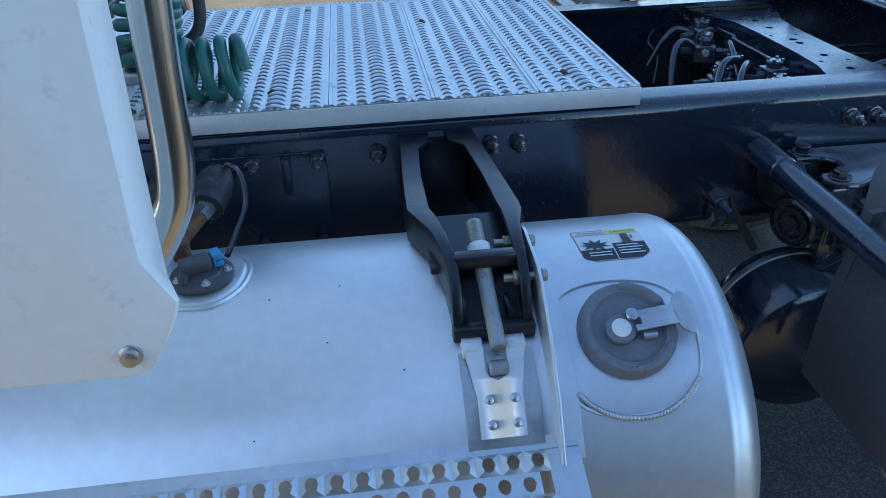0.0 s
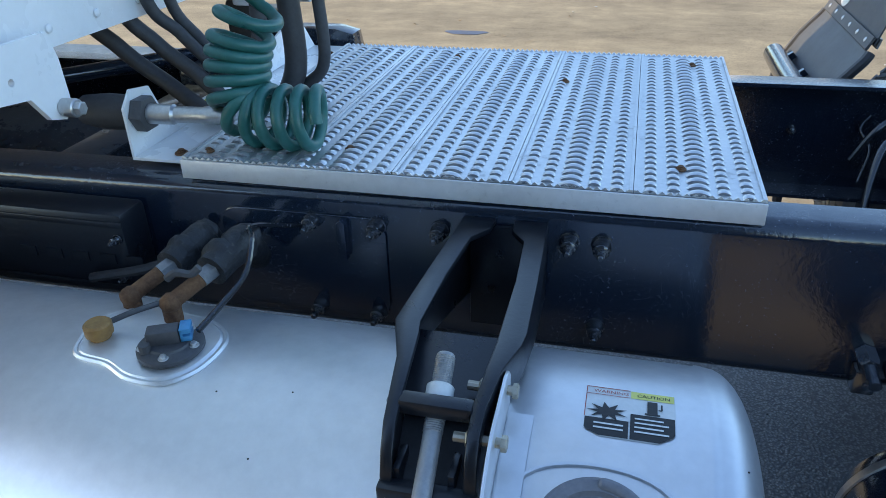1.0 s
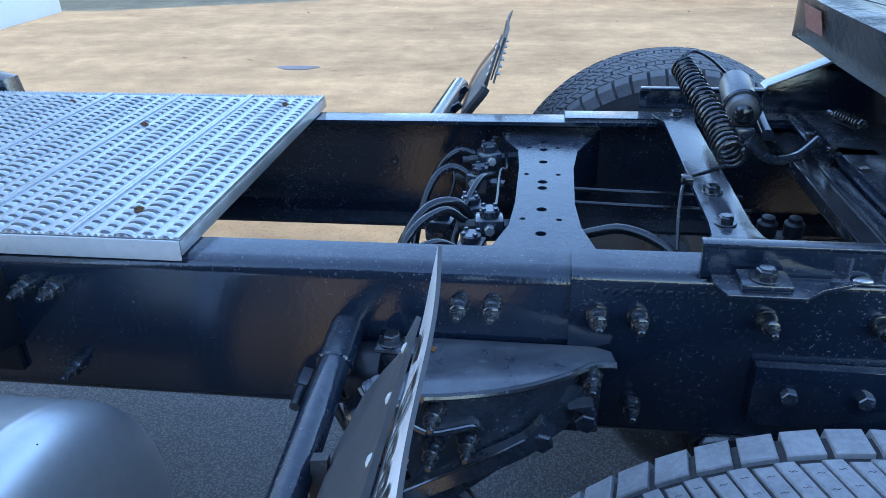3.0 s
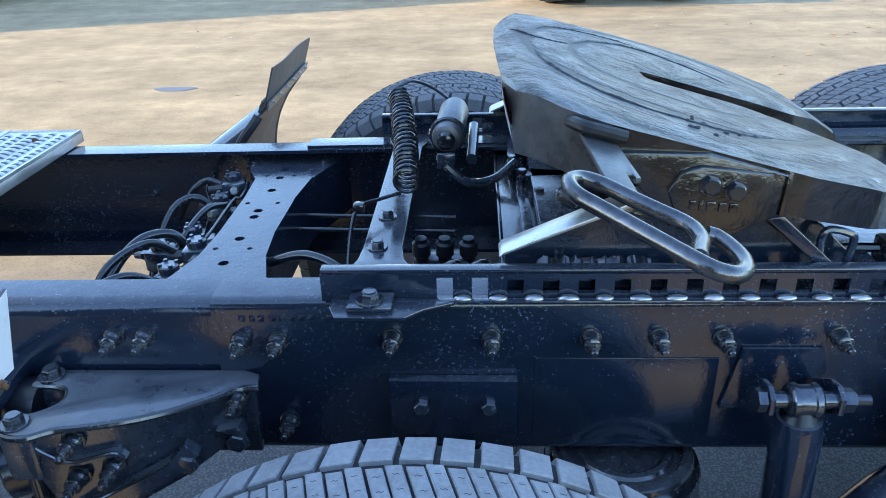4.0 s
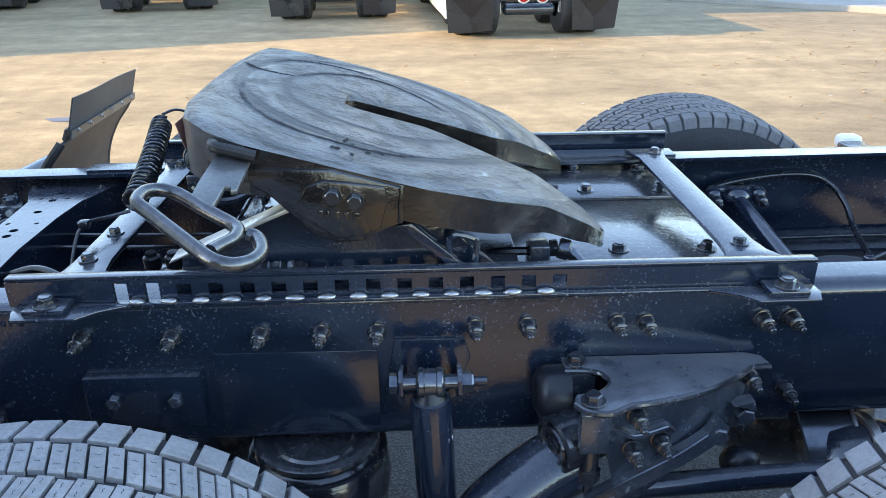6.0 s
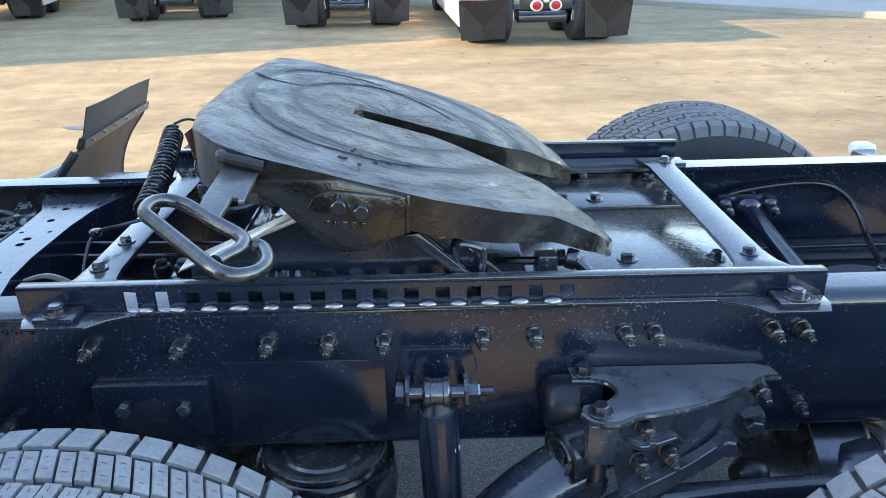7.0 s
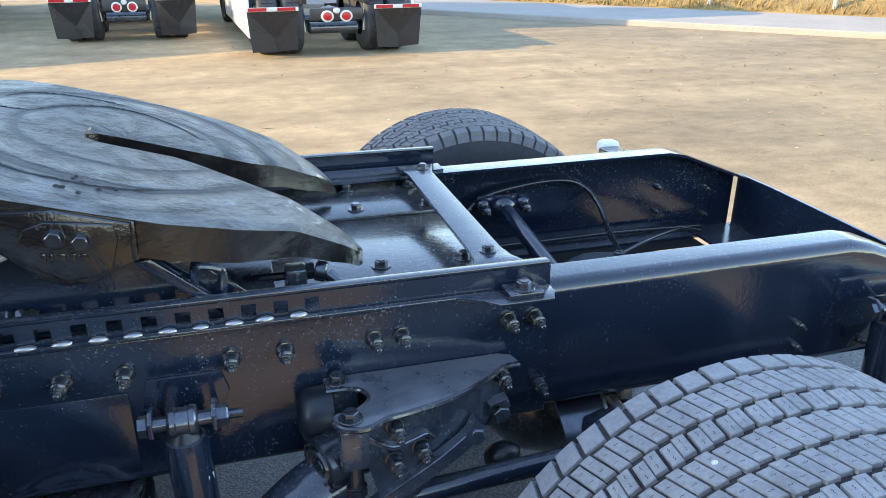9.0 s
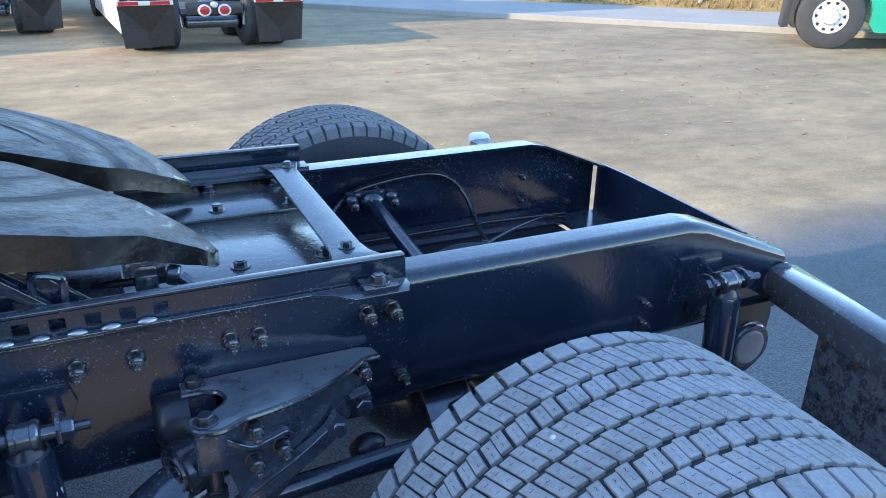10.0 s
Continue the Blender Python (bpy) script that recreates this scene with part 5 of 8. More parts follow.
prism(bm, [(0.085 + 0.036 * math.cos(a), 1.165 + 0.036 * math.sin(a)) for a in (2 * math.pi * k / 6 for k in range(6))], "x", -1.152, -1.125, 0.003)
part("flange", bm, PLASTIC, hb)
bm = B()
lathe(bm, (-1.125, 0.085, 1.165), (-0.95, 0.10, 1.165), [(0, 0.020), (0.05, 0.020), (0.055, 0.016), (0.11, 0.016), (0.115, 0.018), (0.13, 0.018), (0.17, 0.015)], 16)
hb.matrix_basis = Matrix.Translation((0, 0, 0.010))
part("pipe_stub", bm, STEEL, hb, "silver pipe stub")
bm = B()
lathe(bm, (-1.16, 0.085, 1.165), (-1.26, 0.085, 1.165), [(0, 0.034), (0.06, 0.036), (0.11, 0.03), (0.12, 0)], 16)
part("rubber_boot", bm, RUBBER, hb)
bm = B()
box(bm, -1.1525, -1.1505, 0.30, 0.39, 1.09, 1.118)
part("sticker", bm, YELLOW, hb, "yellow sticker")

arm = thing("cab_support", "black steel cab support with holes on the frame", "cab support")
bm = B()
prism(bm, [(-1.36, 1.02), (-1.36, 1.08), (-1.25, 1.13), (-1.12, 1.13), (-1.06, 1.115), (-1.05, 1.06), (-1.10, 1.03)], "y", 1.05, 1.13, 0.01)
prism(bm, [(-1.36, 1.02), (-1.34, 1.20), (-1.26, 1.20), (-1.24, 1.08)], "y", 0.92, 1.06, 0.01)
part("support_arm", bm, CAST, arm)
bm = B()
box(bm, -1.33, -1.24, 0.78, 0.86, 1.08, 1.26, 0.012)
part("rubber_mount", bm, RUBBER, arm)
bm = B()
cyl(bm, (-1.9, 0.10, 1.13), (-1.25, 0.80, 1.14), 0.02, 12)
cyl(bm, (-2.2, 0.18, 1.10), (-1.30, 0.80, 1.10), 0.014, 12)
part("cross_tube", bm, BLACK, arm)
bm = B()
box(bm, -1.36, -1.26, 0.55, 0.66, 1.085, 1.13, 0.01)
cyl(bm, (-1.3, 0.6, 1.13), (-1.3, 0.6, 1.17), 0.016, 10)
cyl(bm, (-1.33, 0.6, 1.165), (-1.27, 0.62, 1.18), 0.008, 8)
part("latch", bm, CAST, arm)
eb = thing("battery_box", "black ribbed box fixed on the frame web", "box")
bm = box(B(), -1.75, -1.115, -0.085, -0.003, 0.86, 1.035, 0.012)
part("box_body", bm, MATTB, eb)
part("lid_rim", box(B(), -1.75, -1.112, -0.089, -0.0855, 1.008, 1.020, 0.0015), MATTB, eb)
part("lower_rim", box(B(), -1.75, -1.112, -0.089, -0.0855, 0.875, 0.884, 0.0015), MATTB, eb)
for x, z in ((-1.13, 0.985), (-1.13, 0.905), (-1.42, 0.985)):
    put(BOLT, eb, Matrix.Translation((x, -0.0855, z)) @ Matrix.Scale(0.55, 4))
for k in range(5):
    bm = box(B(), -1.36 + k * 0.06, -1.325 + k * 0.06, -0.0885, -0.0855, 0.93, 0.95)
    part("raised_bar", bm, MATTB, eb)
bm = B()
sweep(bm, curve([(-1.2, -0.10, 0.9), (-1.05, -0.09, 0.94), (-1.0, -0.05, 0.98), (-0.98, -0.01, 1.0)], 6), 0.01, 8)
part("cable", bm, RUBBER, eb)

# gearbox between the rails under the cab
gb = thing("gearbox", "dark gearbox casing between the frame rails under the cab", "gearbox")
part("casing", lathe(B(), (-2.5, 0.45, 0.80), (-1.25, 0.45, 0.80), [(0, 0), (0, 0.30), (0.4, 0.30), (0.5, 0.26), (0.95, 0.24), (1.1, 0.16), (1.25, 0.12), (1.25, 0)], 28), CAST, gb)
part("cross_beam", box(B(), -1.45, -1.33, 0.09, 0.81, 0.84, 1.04, 0.01), CAST, gb)
part("side_tray", box(B(), -2.5, -1.08, 0.91, 1.30, 0.72, 0.99, 0.02), CAST, gb)
# ---- crossmember with valves ----
cross = thing("crossmember", "black pressed steel crossmember with holes between the rails", "crossmember")
outline = [(0.495, 0.088), (0.735, 0.088), (0.704, 0.16), (0.681, 0.25), (0.672, 0.36), (0.674, 0.56), (0.686, 0.68), (0.714, 0.75), (0.750, 0.862), (0.478, 0.862), (0.512, 0.75), (0.545, 0.68), (0.552, 0.56), (0.552, 0.36), (0.545, 0.25), (0.520, 0.16)]
holes = [ring(0.606, y, 0.0105, 10) for y in (0.215, 0.327, 0.44, 0.475, 0.60, 0.686, 0.745)] + [ring(x, y, 0.006, 8) for x in (0.57, 0.64) for y in (0.28, 0.52, 0.70)]
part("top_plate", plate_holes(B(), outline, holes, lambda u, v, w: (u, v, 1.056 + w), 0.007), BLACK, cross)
for run in (outline[1:9], outline[9:] + outline[:1]):
    bm = B()
    s = -0.005 if run is not None and run[3][0] > 0.6 else 0.005
    for a, b in zip(run, run[1:]):
        q = [bm.verts.new((p[0] + w, p[1], z)) for w in (0, s) for z in (1.0488, 0.90) for p in (a, b)]
        bm.faces.new((q[0], q[1], q[3], q[2]))
        bm.faces.new((q[4], q[6], q[7], q[5]))
        bm.faces.new((q[2], q[3], q[7], q[6]))
    bmesh.ops.remove_doubles(bm, verts=bm.verts, dist=0.0002)
    part("side_flange", bm, BLACK, cross)
for x in (0.515, 0.70):
    for y in (0.115, 0.785):
        put(HEX, cross, Matrix.Translation((x, y, 1.056)) @ Matrix.Scale(0.5, 4))


def valve(m):
    v = thing("air_valve", "small black air valve block with brass fittings", "valve", "air valves")
    bm = box(B(), -0.03, 0.03, -0.026, 0.026, -0.03, 0.018, 0.006)
    part("valve_body", bm, CAST, v)
    bm = B()
    cyl(bm, (0, 0, 0.018), (0, 0, 0.036), 0.021, 14, 0.003)
    for a in range(4):
        hexagon(bm, (0.017 * math.cos(a * 1.57 + 0.8), 0.017 * math.sin(a * 1.57 + 0.8), 0.034), (0.017 * math.cos(a * 1.57 + 0.8), 0.017 * math.sin(a * 1.57 + 0.8), 0.041), 0.005)
    part("valve_cap", bm, CAST, v)
    for s in (-1, 1):
        bm = B()
        hexagon(bm, (s * 0.03, 0, -0.002), (s * 0.05, 0, -0.002), 0.012)
        cyl(bm, (s * 0.05, 0, -0.002), (s * 0.066, 0, -0.002), 0.009, 10)
        part("fitting", bm, PLASTIC if s < 0 else CAST, v)
    bm = hexagon(B(), (0, -0.026, 0), (0, -0.048, 0.004), 0.011)
    part("fitting", bm, STEEL, v)
    v.matrix_basis = m
    return v


v0 = valve(pose(0.47, 0.735, 1.015, 0, 0, 15))
for m in (pose(0.455, 0.66, 0.985, 0, 0, -20), pose(0.45, 0.47, 0.985, 0, 0, 100), pose(0.50, 0.36, 1.005, 0, 0, 5), pose(0.47, 0.27, 0.99, 0, 0, 80), pose(0.39, 0.42, 0.97, 0, 0, 170)):
    copy_thing(v0, m)
AL = "black nylon air line at the valve block"
for pts, r in ((((0.42, 0.74, 1.02), (0.36, 0.745, 1.028), (0.30, 0.73, 1.0), (0.24, 0.72, 0.93)), 0.009),
               (((0.42, 0.66, 0.99), (0.35, 0.66, 1.015), (0.29, 0.62, 1.0), (0.25, 0.56, 0.93), (0.23, 0.50, 0.84)), 0.010),
               (((0.45, 0.42, 0.99), (0.40, 0.41, 1.03), (0.32, 0.37, 1.03), (0.26, 0.30, 0.98), (0.235, 0.24, 0.88)), 0.011),
               (((0.44, 0.36, 1.01), (0.38, 0.33, 1.045), (0.30, 0.25, 1.03), (0.25, 0.19, 0.95)), 0.009),
               (((0.50, 0.60, 1.02), (0.46, 0.53, 1.035), (0.42, 0.42, 1.0), (0.40, 0.35, 0.95)), 0.008),
               (((0.45, 0.24, 1.0), (0.38, 0.20, 1.035), (0.30, 0.14, 1.02), (0.27, 0.12, 0.94)), 0.009),
               (((0.535, 0.72, 1.03), (0.545, 0.62, 1.03), (0.525, 0.60, 1.03), (0.53, 0.40, 1.03), (0.515, 0.36, 1.03)), 0.004),
               (((0.68, 0.27, 1.03), (0.76, 0.26, 1.05), (0.84, 0.22, 1.03), (0.90, 0.16, 0.97)), 0.010),
               (((0.33, 0.86, 1.00), (0.30, 0.84, 0.97), (0.33, 0.80, 0.93), (0.30, 0.76, 0.86)), 0.005),
               (((0.66, 0.58, 1.0), (0.80, 0.57, 1.0), (1.05, 0.57, 0.995)), 0.005),
               (((0.66, 0.50, 1.0), (0.80, 0.49, 1.0), (1.05, 0.49, 0.995)), 0.005)):
    f = 0.68 if pts[0][0] < 0.55 else 1.0
    hose_thing([(0.47 - (0.47 - x) * f, y, z) for x, y, z in pts], r, NYLON, AL, "chassis air lines")

# ---- slider rails ----
SX0, SX1 = 0.846, 2.313


def slider(y_face, s, label):
    """An angle on the rail; s=1 when its top leg points to +y. y_face is its outer face."""
    g = thing("slide_rail", label, "slide rail", "slide rails")
    slots = []
    for k in range(15):
        c, z0, z1 = 1.0465 + 0.0566 * k, 1.1155 if k > 1 else 1.1065, 1.1405 if k > 1 else 1.144
        slots.append([(c - 0.013, z0), (c + 0.013, z0), (c + 0.013, z1), (c - 0.013, z1)])
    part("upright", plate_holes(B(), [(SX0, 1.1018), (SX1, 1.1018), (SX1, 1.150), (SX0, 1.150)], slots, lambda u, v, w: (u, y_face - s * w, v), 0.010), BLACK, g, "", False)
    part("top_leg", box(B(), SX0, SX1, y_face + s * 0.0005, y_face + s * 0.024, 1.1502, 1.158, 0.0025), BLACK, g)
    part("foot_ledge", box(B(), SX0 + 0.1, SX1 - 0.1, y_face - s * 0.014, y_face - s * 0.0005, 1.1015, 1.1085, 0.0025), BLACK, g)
    for k in range(14):
        xm = 1.0465 + 0.0566 * (k + 0.5)
        j = [random.uniform(-0.002, 0.002) for q in range(3)]
        part("weld_tab", lump(B(), (xm + j[0], y_face - s * 0.008, 1.1105), (0.0165 + j[1], 0.0085, 0.0062 + 0.5 * j[2])), STEEL, g, "bright steel weld tab")
    for x in (0.930, 2.243):
        bm = B()
        e = 1 if x < 1.5 else -1
        prism(bm, [(x - e * 0.068, y_face - s * 0.0005), (x - e * 0.068, y_face - s * 0.030), (x - e * 0.055, y_face - s * 0.062), (x + e * 0.055, y_face - s * 0.062), (x + e * 0.085, y_face - s * 0.036), (x + e * 0.13, y_face - s * 0.016), (x + e * 0.13, y_face - s * 0.0005)], "z", 1.1013, 1.1080, 0.002)
        foot = part("foot_plate", bm, BLACK, g)
        part("clamp_block", box(B(), x - 0.036, x + 0.036, y_face - s * 0.056, y_face - s * 0.004, 1.1083, 1.1215, 0.003), BLACK, foot)
        put(HEX, foot, Matrix.Translation((x, y_face - s * 0.034, 1.1215)))
    return g


slider(-0.012, 1, "black slotted slide rail with weld tabs on the near frame rail")
slider(0.905, -1, "black slotted slide rail on the far frame rail")


def tie_bar(x0, x1, z, bolts, label):
    g = thing("tie_bar", label, "tie bar", "tie bars")
    m = (x0 + x1) / 2
    h = (x1 - x0) / 2
    o = [(m - h * 1.5, 0.0685), (m + h * 1.9, 0.0685), (m + h * 1.2, 0.12), (m + h, 0.17), (m + h, 0.75), (m + h * 1.2, 0.79), (m + h * 1.5, 0.831), (m - h * 1.5, 0.831), (m - h, 0.75), (m - h, 0.17), (m - h * 1.1, 0.12)]
    part("bar", prism(B(), o, "z", z - 0.010, z, 0.002), BLACK, g)
    for x, y in bolts:
        put(HEX, g, Matrix.Translation((x, y, z)) @ Matrix.Rotation(random.uniform(0, 1), 4, "Z") @ Matrix.Scale(0.85, 4))
    return g


tie_bar(0.890, 0.962, 1.112, ((0.917, 0.165), (0.921, 0.304), (0.925, 0.80)), "black flat tie bar bolted across the slide rails")
tie_bar(2.198, 2.272, 1.122, ((2.236, 0.149), (2.252, 0.79)), "black flat tie bar across the rear of the slide rails")
base = thing("base_plate", "wet glossy black base plate behind the coupling", "base plate")
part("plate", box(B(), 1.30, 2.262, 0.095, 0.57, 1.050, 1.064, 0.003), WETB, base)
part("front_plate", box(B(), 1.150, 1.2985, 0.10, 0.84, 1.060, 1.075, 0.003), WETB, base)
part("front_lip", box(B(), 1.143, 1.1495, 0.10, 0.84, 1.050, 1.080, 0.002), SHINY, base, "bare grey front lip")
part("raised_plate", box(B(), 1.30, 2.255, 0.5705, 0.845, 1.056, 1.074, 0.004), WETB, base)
for x, y, z in ((2.214, 0.252, 1.064), (2.021, 0.258, 1.064), (2.024, 0.62, 1.074), (2.218, 0.612, 1.074), (2.024, 0.79, 1.074), (2.214, 0.79, 1.074)):
    put(HEX, base, Matrix.Translation((x, y, z)) @ Matrix.Rotation(random.uniform(0, 1), 4, "Z"))
part("side_channel", prism(B(), [(0.8455, 1.05), (0.8455, 1.105), (0.855, 1.113), (0.8655, 1.113), (0.8655, 1.05)], "x", 1.2, 2.30), BLACK, base)
part("underside", box(B(), 1.24, 2.30, 0.095, 0.80, 0.95, 1.049, 0.003), CAST, base)

# ---- web plates and suspension ----
wp = thing("web_plate", "small black plate bolted on the rail web", "plate")
part("plate", box(B(), 0.948, 1.166, -0.030, -0.0095, 0.842, 0.956, 0.003), BLACK, wp)
for x in (1.003, 1.118):
    bm = hexagon(B(), (x, -0.030, 0.906), (x, -0.044, 0.906), 0.014)
    part("bolt", bm, CAST, wp)
wp2 = thing("web_plate", "large flush black plate on the rail web", "plate")
part("plate", box(B(), 1.195, 1.50, -0.0112, -0.0095, 0.818, 0.990, 0.0006), BLACK, wp2)
wp3 = thing("web_plate", "rounded black plate on the rail web above the tank", "plate")
o = []
for cx, cz, a0 in ((-0.655, 1.002, 0), (-0.92, 1.002, 90), (-0.92, 0.855, 180), (-0.655, 0.855, 270)):
    o += [(cx + 0.032 * math.cos(radians(a0 + q)), cz + 0.032 * math.sin(radians(a0 + q))) for q in (0, 30, 60, 90)]
part("plate", prism(B(), o, "y", -0.006, -0.0005, 0.002), BLACK, wp3)
part("slot_lug", prism(B(), [(-0.712, 0.955), (-0.712, 1.028), (-0.703, 1.036), (-0.694, 1.028), (-0.694, 0.955)], "y", -0.026, -0.0065, 0.003), BLACK, wp3)


def hanger():
    g = thing("suspension_hanger", "black cast suspension hanger bolted under the frame web", "hanger", "suspension hangers")
    top = [(1.848, -0.010), (2.205, -0.010), (2.232, -0.022), (2.238, -0.052), (2.200, -0.058), (2.165, -0.085), (2.11, -0.118), (2.05, -0.142), (1.985, -0.158), (1.945, -0.165), (1.905, -0.185), (1.868, -0.178), (1.850, -0.155), (1.856, -0.136),
           (1.893, -0.130), (1.924, -0.100), (1.917, -0.066), (1.890, -0.053), (1.850, -0.050)]
    mouth = [(p.x, p.y) for p in curve([(x, y, 0) for x, y in top[9:19]], 5)]
    top = top[:9] + mouth
    part("top_flange", prism(B(), top, "z", 0.950, 0.964, 0.004), CAST, g)
    part("flange_edge", sweep(B(), curve([(x, y - 0.001, 0.958) for x, y in top[3:9] + mouth[0:16:5]], 4), 0.0062, 8), SHINY, g)
    part("flange_edge", sweep(B(), [Vector((x, y, 0.958)) for x, y in mouth[20:]], 0.0055, 8), SHINY, g)
    bm = B()
    front = top[4:9] + mouth[0:6:5]
    n = len(front)
    rows = []
    for k, (x, y) in enumerate(front):
        low = [0.90, 0.845, 0.815, 0.79, 0.74, 0.71, 0.87][k]
        rows.append([bm.verts.new(p) for p in ((x, y + 0.014, 0.950), (x, y + 0.028, 0.950), (x, y + 0.030, low), (x, y + 0.010, low))])
    for a, b in zip(rows, rows[1:]):
        for k in range(4):
            bm.faces.new((a[k], a[(k + 1) % 4], b[(k + 1) % 4], b[k]))
    bm.faces.new(rows[0])
    bm.faces.new(rows[-1])
    bmesh.ops.recalc_face_normals(bm, faces=bm.faces)
    part("front_web", bm, CAST, g)
    part("rib", ribbon(B(), curve([(1.900, -0.150, 0.932), (1.922, -0.150, 0.912), (1.955, -0.146, 0.892), (1.990, -0.138, 0.894), (2.020, -0.130, 0.897), (2.034, -0.126, 0.884)], 4), 0.0045, 0.022), CAST, g)
    # paler tubes on the rib and strut edges: sky glints put into the material
    part("rib_glint", sweep(B(), curve([(1.900, -0.170, 0.936), (1.922, -0.170, 0.916), (1.955, -0.167, 0.896), (1.990, -0.159, 0.898), (2.020, -0.151, 0.901), (2.034, -0.147, 0.888)], 4), 0.0028, 6), DARKPIN, g, "bright tube along the rib for its sky glint")
    part("strut", ribbon(B(), curve([(1.885, -0.150, 0.742), (1.96, -0.148, 0.788), (2.04, -0.138, 0.828), (2.105, -0.118, 0.856), (2.135, -0.105, 0.884)], 4), 0.016, 0.022), CAST, g, "slanting cast strut")
    part("strut_glint", sweep(B(), curve([(1.885, -0.171, 0.757), (1.96, -0.169, 0.803), (2.04, -0.159, 0.843), (2.10, -0.140, 0.870)], 4), 0.0026, 6), DARKPIN, g)
    part("gusset", prism(B(), [(2.165, 0.893), (2.205, 0.902), (2.212, 0.880)], "y", -0.088, -0.060, 0.002), CAST, g)
    part("rear_bushing", lathe(B(), (1.795, -0.042, 0.905), (1.86, -0.042, 0.905), [(0, 0.0), (0.0, 0.030), (0.008, 0.046), (0.022, 0.054), (0.065, 0.055)], 28), MATTB, g)
    part("back_web", box(B(), 1.865, 2.22, -0.030, -0.0095, 0.80, 0.9495, 0.004), CAST, g)
    for y in (-0.157, -0.032):
        part("clamp_block", box(B(), 1.856, 1.912, y - 0.020, y + 0.020, 0.862, 0.9495, 0.008), CAST, g)
    bm = lathe(B(), (1.818, -0.130, 0.850), (1.90, -0.092, 0.855), [(0, 0.0), (0, 0.016), (0.006, 0.018), (0.006, 0.028), (-0.002, 0.031), (-0.002, 0.037), (0.006, 0.040), (0.006, 0.045), (0.0, 0.048), (0.004, 0.054), (0.085, 0.054), (0.09, 0.05)], 36)
    part("bushing", bm, GLOSSRUB, g, "round rubber bushing with steel rings")
    for x, y in ((1.874, -0.031), (1.880, -0.158)):
        put(HEX, g, Matrix.Translation((x, y, 0.964)), "", "bolt")
    bm = hexagon(B(), (1.884, -0.150, 0.815), (1.884, -0.150, 0.785), 0.021)
    cyl(bm, (1.884, -0.150, 0.861), (1.884, -0.150, 0.815), 0.017, 14)
    cyl(bm, (1.884, -0.150, 0.785), (1.884, -0.150, 0.762), 0.010, 10)
    part("clamp_nut", bm, SHINY, g)
    for x, y, z in ((1.962, -0.150, 0.928), (1.958, -0.154, 0.858), (2.012, -0.142, 0.868), (2.200, -0.052, 0.938)):
        put(BOLT, g, Matrix.Translation((x, y, z)) @ Matrix.Scale(1.05, 4))
    for x, y, z in ((2.125, -0.120, 0.858), (2.195, -0.070, 0.862)):
        bm = hexagon(B(), (x, y, z), (x, y - 0.016, z), 0.019)
        part("nut", bm, CAST, g)
    return g


hg = hanger()
copy_thing(hg, Matrix.Translation((-1.506, 0.002, 0.0)))
arm2 = thing("control_arm", "black rounded suspension control arm below the frame", "control arm", "control arms")
bm = B()
sweep(bm, curve([(1.87, -0.09, 0.79), (1.80, -0.11, 0.765), (1.72, -0.14, 0.715), (1.60, -0.18, 0.62), (1.3, -0.22, 0.55)], 8), 0.066, 20)
part("arm_body", bm, BLACK, arm2)
# pale rod along the arm, its edge glint added as a bar
bm = sweep(B(), curve([(1.92, -0.21, 0.79), (1.85, -0.215, 0.76), (1.78, -0.22, 0.73)], 5), 0.008, 8)
part("arm_glint", bm, DULL, arm2)


def shock():
    g = thing("shock_absorber", "black shock absorber with bright pin on a frame bracket", "shock absorber", "shock absorbers")
    bm = B()
    prism(bm, [(-0.064, 0.030), (0.066, 0.030), (0.078, -0.012), (0.060, -0.060), (0.030, -0.092), (-0.088, -0.092)], "y", -0.0165, -0.0098, 0.0015)
    for x in (-0.052, 0.052):
        prism(bm, [(-0.0165, -0.085), (-0.0165, -0.028), (-0.085, 0.020), (-0.110, 0.024), (-0.130, 0.012), (-0.130, -0.016), (-0.10, -0.035), (-0.05, -0.075)], "x", x - 0.004, x + 0.004, 0.001)
    part("bracket", bm, BLACK, g)
    bm = B()
    cyl(bm, (-0.06, -0.112, 0), (0.06, -0.112, 0), 0.0135, 14)
    part("pin", bm, DARKPIN, g, "oiled steel pin")
    bm = lathe(B(), (-0.026, -0.112, 0), (0.026, -0.112, 0), [(0, 0.018), (0.002, 0.024), (0.006, 0.027), (0.014, 0.027), (0.016, 0.0245), (0.036, 0.0245), (0.038, 0.027), (0.046, 0.027), (0.050, 0.024), (0.052, 0.018)], 24)
    part("eye", bm, DARKPIN, g)
    bm = B()
    hexagon(bm, (-0.072, -0.112, 0), (-0.056, -0.112, 0), 0.019)
    part("bolt_head", bm, DARKPIN, g)
    bm = hexagon(B(), (0.056, -0.112, 0), (0.076, -0.112, 0), 0.019)
    cyl(bm, (0.076, -0.112, 0), (0.100, -0.112, 0), 0.009, 10)
    part("nut", bm, DARKPIN, g)
    bm = lathe(B(), (0, -0.112, -0.028), (0.02, -0.118, -0.62), [(0, 0.020), (0.005, 0.034), (0.02, 0.038), (0.30, 0.038), (0.31, 0.032), (0.55, 0.032), (0.56, 0.0)], 28)
    part("tube", bm, BLACK, g)
    bm = lathe(B(), (0.0, -0.112, -0.012), (0, -0.112, -0.06), [(0, 0.02), (0.012, 0.026), (0.02, 0.03)], 20)
    part("neck", bm, MATTB, g)
    return g


